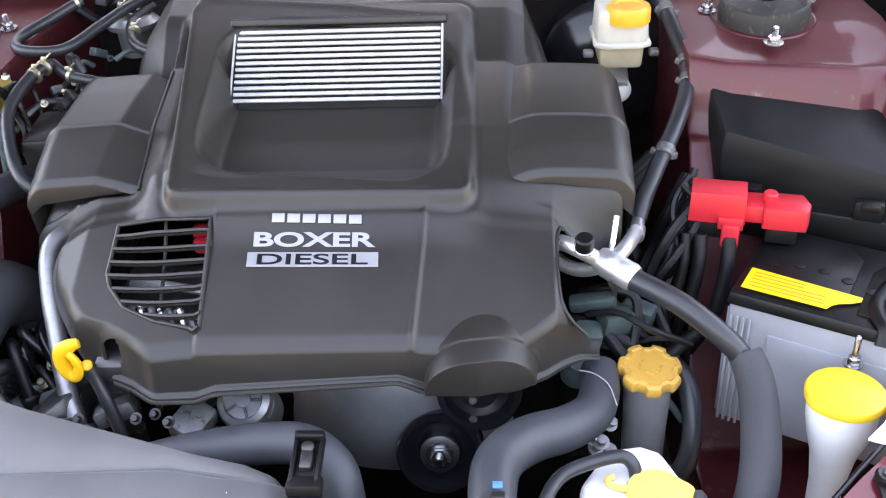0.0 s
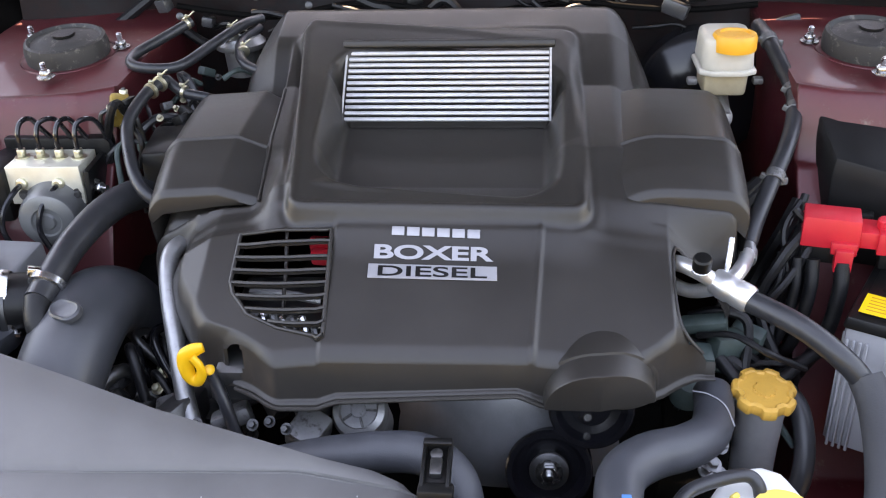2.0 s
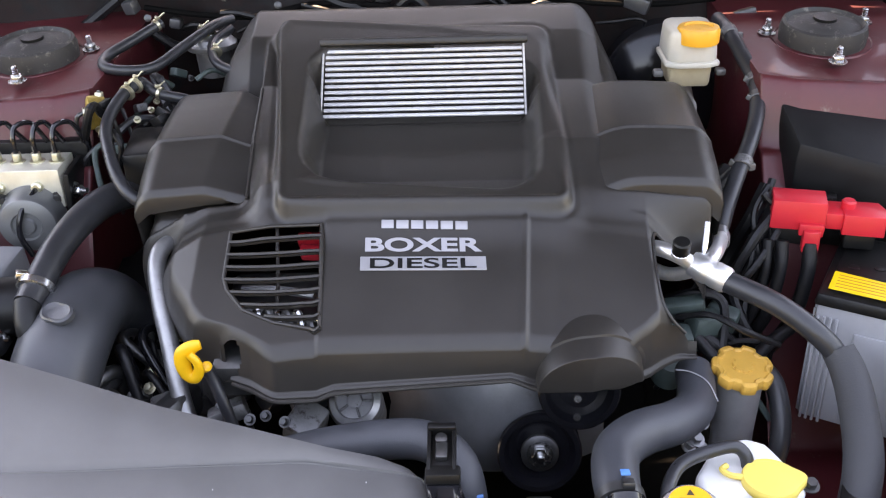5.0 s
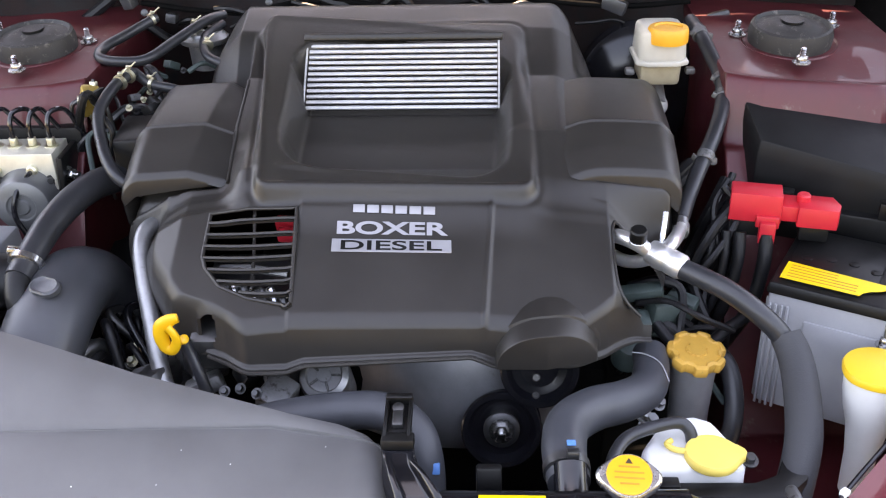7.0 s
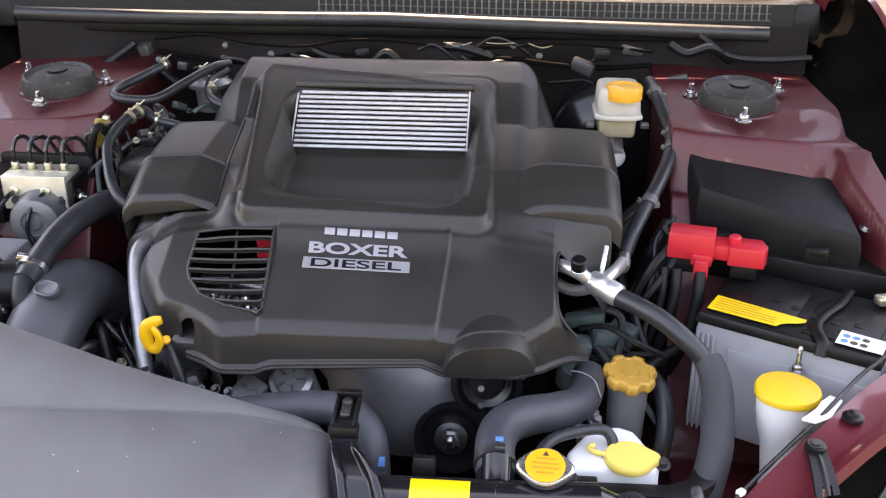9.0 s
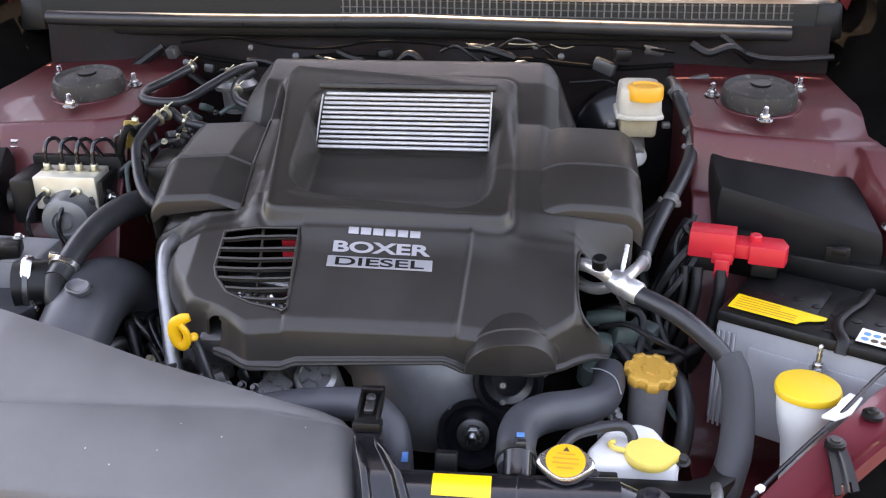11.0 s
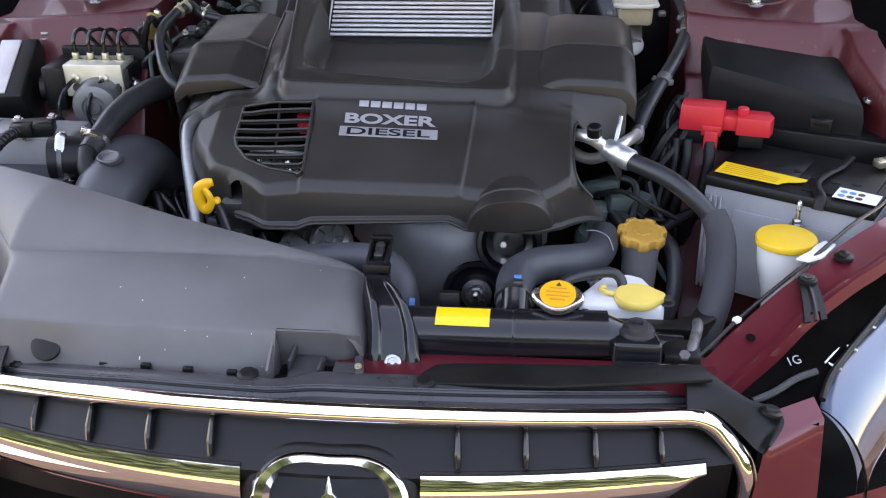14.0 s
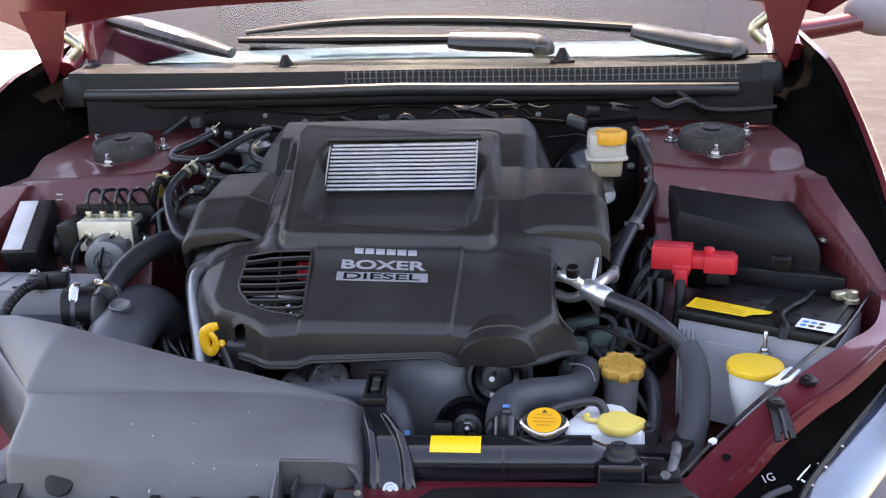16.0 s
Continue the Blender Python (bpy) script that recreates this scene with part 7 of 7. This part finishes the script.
tube(bm, [(0.335, 0.455, 0.690), (0.36, 0.43, 0.672), (0.40, 0.445, 0.665), (0.43, 0.47, 0.672), (0.46, 0.49, 0.68)], 0.008, 10, 8)
part("branch", bm, TAPE, loom)
bm = bmesh.new()
tube(bm, [(0.408, 0.445, 0.66), (0.424, 0.42, 0.645), (0.428, 0.39, 0.61), (0.420, 0.37, 0.57), (0.40, 0.37, 0.54)], 0.012, 12, 8)
part("branch", bm, RUBBER, loom)
bm = bmesh.new()
tube(bm, [(0.322, 0.438, 0.672), (0.330, 0.415, 0.668), (0.345, 0.405, 0.672), (0.352, 0.40, 0.676)], 0.0042, 8, 6)
part("thin_pipe", bm, ALU, loom)
bm = bmesh.new()
lathe(bm, [(0.020, 0.0), (0.021, 0.02), (0.016, 0.03), (0.004, 0.032)], axis((0.300, 0.445, 0.640), (0.1, -0.3, 1)), 20)
part("bypass_cap", bm, GREEN, loom)
for i in range(10):
    bm = bmesh.new()
    hexnut(bm, (rnd.uniform(0.27, 0.34), rnd.uniform(0.36, 0.44), rnd.uniform(0.58, 0.63)), (rnd.uniform(-0.3, 0.3), -0.5, 0.8), 0.006, 0.012)
    part("screw", bm, ALU, loom)
# wires beside the battery and under the fuse box
loom2 = thing("wiring_harness", (0.42, 0.62, 0.70), "black taped wiring between the tower and the battery", "wiring")
for i in range(10):
    bm = bmesh.new()
    a = Vector((rnd.uniform(0.40, 0.46), rnd.uniform(0.58, 0.70), rnd.uniform(0.74, 0.80)))
    tube(bm, [a, a + Vector((rnd.uniform(-0.04, 0.02), -0.02, -0.03)), a + Vector((rnd.uniform(-0.05, 0.0), rnd.uniform(-0.06, 0.0), -0.09)), a + Vector((rnd.uniform(-0.07, 0.0), rnd.uniform(-0.1, 0.0), -0.16))], rnd.choice((0.005, 0.007, 0.010)), 8, 6)
    part("wire_sleeve", bm, TAPE, loom2)


# ---- cowl, seal, wipers, windscreen ----
cowl = thing("cowl_panel", (0.0, 1.14, 0.97), "black plastic cowl panel with an air intake mesh", "cowl panel")


def fall(x):
    return 0.015 * x * x - 0.016 * max(0, x)


def cowl_place(u, v):
    x = -0.77 + 1.50 * u
    rear = 0.06 * (1 - (x / 0.77) ** 2)
    return (x, 1.095 + 0.02 * v + (0.075 + rear) * max(0, v - 0.35) / 0.65, 0.975 + 0.052 * min(1, v / 0.35) + 0.012 * max(0, v - 0.35) + fall(x))


bm = bmesh.new()
sheet(bm, cowl_place, 60, 20, thick=0.003)
part("panel", bm, BLACK, cowl, smooth=40)
MESH_GREY = surface("mesh_plastic", (0.10, 0.10, 0.10), 0.45, var=0.2, scale=30, bump=0.1)
# mesh strip: upright and level bars over a near-black sheet for the slot's shade
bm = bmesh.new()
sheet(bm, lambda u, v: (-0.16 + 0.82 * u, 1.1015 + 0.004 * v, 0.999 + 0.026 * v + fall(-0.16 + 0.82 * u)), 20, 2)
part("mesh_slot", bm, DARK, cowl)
for k in range(3):
    bm = bmesh.new()
    sheet(bm, lambda u, v: (-0.16 + 0.82 * u, 1.0965 + 0.003 * v + 0.0045 * k / 2, 0.999 + 0.012 * k + 0.0022 * v + fall(-0.16 + 0.82 * u)), 30, 1, thick=0.003)
    part("mesh_rail", bm, MESH_GREY, cowl)
bar = None
for i in range(63):
    x = -0.155 + 0.013 * i
    if bar is None:
        bm = bmesh.new()
        box(bm, (0, 0, 0), (0.0028, 0.004, 0.028), (-9, 0, 0), 0.0006, 1)
        bar = part("mesh_bar", bm, MESH_GREY, cowl)
        bar.location = (x, 1.099, 1.012 + fall(x))
        bar.matrix_parent_inverse = Matrix.Translation(-cowl.location)
    else:
        shared("mesh_bar", bar.data, Matrix.Translation((x, 1.099, 1.012 + fall(x))), cowl)
for x in (-0.302, 0.302):
    bm = bmesh.new()
    lathe(bm, [(0.021, 0), (0.013, 0.016), (0.006, 0.030), (0.002, 0.031)], pose(x, 1.17, 1.028), 8)
    box(bm, (x, 1.17, 1.030), (0.052, 0.03, 0.007), bevel=0.003)
    part("washer_nozzle", bm, BLACK, cowl, "black washer nozzle")
bm = bmesh.new()
sheet(bm, lambda u, v: (-0.72 + 1.372 * u, 1.070 + 0.012 * math.cos(6.28 * v), 0.992 - 0.006 * math.cos(3 * u) + 0.013 * math.sin(6.28 * v) + 0.006 * (2 * u - 1) ** 2 - 0.027 * max(0, u - 0.5) * 2), 60, 14)
part("weather_seal", bm, RUBBER, cowl, "long black rubber hood seal", smooth=60)
bm = bmesh.new()
box(bm, (-0.10, 1.098, 0.968), (1.20, 0.03, 0.02), bevel=0.004)
part("lower_channel", bm, BLACK, cowl)
for s, x in ((-1, -0.765), (1, 0.722)):
    bm = bmesh.new()
    prism(bm, [(x - 0.028, 1.09), (x + 0.028, 1.09), (x + 0.022, 1.17), (x - 0.022, 1.17)], 0.96, 1.028, None, 0.010, top=0.8)
    part("end_cap", bm, BLACK, cowl)

SCREEN = bpy.data.materials.new("windscreen_glass")
SCREEN.use_nodes = True
g = SCREEN.node_tree.nodes["Principled BSDF"]
g.inputs["Base Color"].default_value = (0.40, 0.58, 0.72, 1)
g.inputs["Roughness"].default_value, g.inputs["Transmission Weight"].default_value, g.inputs["IOR"].default_value = 0.02, 1.0, 1.25
screen = thing("windscreen", (0.0, 1.30, 1.03), "raked windscreen reflecting a bright sky", "windscreen")


def screen_place(u, v):
    x = -0.80 + 1.58 * u
    c = 1 - (x / 0.82) ** 2
    return (x * (1 - 0.10 * v), 1.155 + 0.075 * c + 0.80 * v, 1.028 + 0.42 * v + 0.01 * (1 - c))


bm = bmesh.new()
sheet(bm, screen_place, 40, 20, thick=0.005)
ob = part("glass", bm, SCREEN, screen, smooth=60)
ob.visible_shadow = False
bm = bmesh.new()
sheet(bm, lambda u, v: (-0.72 + 1.42 * u, 1.20 + 0.60 * v + 0.05 * math.sin(3.1 * u), 1.005 + 0.06 * v * (1 - v)), 30, 10)
part("dashboard", bm, surface("dash_grey", (0.045, 0.055, 0.068), 0.6, var=0.1, scale=10), screen, "grey dashboard top behind the glass")
# pale sheet added below the glass to imitate a bright sky reflection
bm = bmesh.new()
sheet(bm, lambda u, v: (-0.72 + 1.42 * u, 1.19 + (0.10 + 0.03 * math.sin(9 * u)) * v + 0.05 * math.sin(3.1 * u), 1.012 + 0.004 * v), 40, 4)
part("reflection_strip", bm, surface("pale_reflection", (0.42, 0.43, 0.45), 0.5, var=0.2, scale=8, bump=0.1), screen, "pale strip standing in for sky reflected at the glass foot")
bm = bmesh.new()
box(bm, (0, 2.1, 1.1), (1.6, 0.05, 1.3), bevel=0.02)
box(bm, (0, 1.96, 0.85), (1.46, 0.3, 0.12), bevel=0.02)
# plain near-black boxes stand in for the shaded cabin
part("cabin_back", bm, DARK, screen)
for s in (-1, 1):
    bm = bmesh.new()
    tube(bm, [screen_place(0.5 + s * 0.5, i / 6) for i in range(7)], 0.022, 10, 4)
    part("pillar", bm, PAINT, screen, "red windscreen pillar")
    bm = bmesh.new()
    box(bm, (s * 0.76, 1.75, 0.80), (0.03, 1.1, 0.72), bevel=0.01)
    part("door_skin", bm, PAINT, screen, "red side of the cabin")
bm = bmesh.new()
box(bm, (-0.103, 1.56, 1.158), (0.46, 0.035, 0.075), (10, 0, 3), 0.016, 3)
tagged(part("rear_view_mirror", bm, BLACK), "black rear-view mirror behind the windscreen", "mirror")

wip = thing("wiper", (0.25, 1.17, 1.04), "black wiper arm with its blade lying on the windscreen", "wiper", "wipers")
bm = bmesh.new()
tube(bm, [(0.262, 1.160, 1.045), (0.258, 1.165, 1.062), (0.230, 1.172, 1.070), (0.10, 1.188, 1.075), (0.06, 1.193, 1.078)], [0.026, 0.031, 0.030, 0.028, 0.024], 12, 8, flat=0.7)
part("arm", bm, TRIM, wip)
bm = bmesh.new()
tube(bm, [(0.07, 1.195, 1.080), (-0.15, 1.215, 1.082), (-0.42, 1.235, 1.086)], [0.018, 0.022, 0.014], 10, 8, flat=0.6)
part("blade", bm, BLACK, wip)
wip2 = thing("wiper", (0.66, 1.16, 1.04), "black wiper arm with its blade lying on the windscreen", "wiper", "wipers")
bm = bmesh.new()
tube(bm, [(0.672, 1.165, 1.030), (0.662, 1.172, 1.046), (0.62, 1.180, 1.052), (0.50, 1.20, 1.076), (0.455, 1.215, 1.087)], [0.026, 0.032, 0.033, 0.030, 0.026], 12, 8, flat=0.6)
part("arm", bm, TRIM, wip2)
bm = bmesh.new()
tube(bm, [(0.46, 1.215, 1.090), (0.20, 1.26, 1.108), (-0.08, 1.285, 1.116), (-0.25, 1.29, 1.112), (-0.42, 1.29, 1.098)], [0.020, 0.022, 0.020, 0.016, 0.010], 10, 8, flat=0.6)
part("blade", bm, BLACK, wip2)
wip3 = thing("wiper_blade_end", (-0.58, 1.25, 1.10), "end of a dark wiper blade against the pillar", "wiper")
bm = bmesh.new()
tube(bm, [(-0.43, 1.195, 1.062), (-0.52, 1.22, 1.085), (-0.64, 1.26, 1.115), (-0.76, 1.30, 1.140)], [0.020, 0.034, 0.034, 0.024], 10, 8, flat=0.6)
part("blade", bm, TRIM, wip3)

# ---- raised hood and its hinges ----
hood = thing("hood", (0.0, 1.12, 1.05), "dark red car hood propped wide open over the bay", "hood")
HOOD_A = radians(42)


def hood_place(u, v):
    x = -0.85 + 1.68 * u
    side = abs(2 * u - 1)
    along = 1.12 * v + 0.03 * (1 - side**2)
    lift = 0.05 * math.sin(3.1 * v) * 0.6 - 0.03 * side**4
    base = Vector((x * (1 + 0.11 * rise(0.0, 0.08, v)), 1.165, 1.168 - 0.02 * side**6))
    return base + Vector((0, -along * math.cos(HOOD_A), along * math.sin(HOOD_A))) + Vector((0, math.sin(HOOD_A), math.cos(HOOD_A))) * lift


bm = bmesh.new()
sheet(bm, hood_place, 40, 30, thick=0.02)
part("panel", bm, PAINT, hood, smooth=60)
bm = bmesh.new()
sheet(bm, lambda u, v: hood_place(0.06 + 0.88 * u, 0.08 + 0.86 * v) - Vector((0, math.sin(HOOD_A), math.cos(HOOD_A))) * 0.028, 20, 20)
part("liner", bm, surface("hood_felt", (0.010, 0.010, 0.010), 0.9, var=0.2, scale=30, bump=0.4, fine=200), hood, "black felt hood liner")
for s, x in ((-1, -0.822), (1, 0.758)):
    bm = bmesh.new()
    sheet(bm, lambda u, v: (x - s * (0.125 * u * (1 - v) ** 0.8) + s * 0.045 * (1 - v), 1.115 + 0.02 * v - 0.02 * (1 - u) * (1 - v), 1.010 + 0.22 * (1 - v) + 0.03 * (u - 0.5) * (1 - v) ** 2), 8, 14, thick=0.014)
    part("hinge_arm", bm, PAINT, hood, "red painted hinge arm", smooth=60)
    bm = bmesh.new()
    tube(bm, [(x - s * 0.05, 1.125, 1.065), (x - s * 0.07, 1.13, 1.09), (x - s * 0.045, 1.125, 1.115)], 0.012, 10, 5)
    part("hinge_pin", bm, ZINC, hood, "pale hinge joint")

# door mirror beyond the right fender
bm = bmesh.new()
tmp = bmesh.new()
bmesh.ops.create_uvsphere(tmp, u_segments=24, v_segments=14, radius=1)
bmesh.ops.scale(tmp, vec=(0.10, 0.05, 0.07), verts=tmp.verts)
put(bm, tmp, pose(1.11, 1.62, 1.09, 0, 0, -10))
door_mirror = part("door_mirror", bm, GREY_BOX, body, "grey door mirror beyond the fender")
bm = bmesh.new()
tube(bm, [(0.80, 1.62, 1.04), (0.92, 1.62, 1.04), (1.05, 1.62, 1.06)], 0.025, 10, 5)
part("mirror_arm", bm, PAINT, door_mirror)

# wiring, pipes and ledge at the firewall
fw = thing("firewall_harness", (0.0, 1.04, 0.93), "dark wiring with pale taped spots along the firewall", "wiring")
for k, (z, r, mt) in enumerate(((0.955, 0.0025, DARK), (0.925, 0.005, DARK))):
    bm = bmesh.new()
    tube(bm, [(-0.45 + 0.09 * i, 1.035 + 0.010 * math.sin(2.1 * i + k), z + 0.008 * math.sin(1.7 * i + 2 * k)) for i in range(11)], r, 8, 6)
    # looms sink into the firewall's shade by their near-black colour
    part("loom", bm, mt, fw)
for i in range(3):
    bm = bmesh.new()
    x = 0.08 + 0.075 * i
    tube(bm, [(x, 1.027, 0.962), (x + 0.025, 1.026, 0.955 + 0.006 * (i % 2)), (x + 0.05, 1.028, 0.962)], 0.0010, 6, 5)
    part("pale_wire", bm, FLUID, fw)
bm = bmesh.new()
tube(bm, [(0.53, 1.06, 0.975), (0.58, 1.04, 0.945), (0.64, 1.03, 0.94), (0.72, 1.03, 0.945)], 0.006, 8, 8)
part("washer_tube", bm, TAPE, fw, "grey washer tube")
x = -0.50
bm = bmesh.new()
tube(bm, [(x, 1.07, 0.94), (x - 0.06, 1.05, 0.90), (x - 0.12, 1.03, 0.87)], 0.009, 8, 5)
part("branch", bm, TAPE, fw)
# clips, plugs and short hoses that crowd the firewall
rnd = random.Random(19)
for i in range(34):
    x = rnd.uniform(-0.52, 0.50)
    q = Vector((x, 1.040 + rnd.uniform(-0.015, 0.015), rnd.uniform(0.885, 0.965)))
    bm = bmesh.new()
    if i % 4 == 0:
        lathe(bm, [(0.006, 0), (0.006, 0.004), (0.003, 0.005)], axis(q, (rnd.uniform(-0.4, 0.4), -1, 0.3)), 10)
        part("clip", bm, STEEL, fw, "dull metal clip")
    elif i % 4 == 1:
        box(bm, q, (rnd.uniform(0.015, 0.04), 0.02, rnd.uniform(0.012, 0.025)), (rnd.uniform(-20, 20), rnd.uniform(-20, 20), rnd.uniform(-30, 30)), 0.003)
        part("plug", bm, rnd.choice((BLACK, TRIM)), fw)
    else:
        tube(bm, [q, q + Vector((0.03, -0.01, rnd.uniform(-0.02, 0.02))), q + Vector((0.07, -0.005, rnd.uniform(-0.03, 0.01))), q + Vector((0.11, 0.015, -0.03))], rnd.choice((0.003, 0.005, 0.008)), 8, 5)
        part("short_hose", bm, rnd.choice((BLACK, TAPE)), fw)
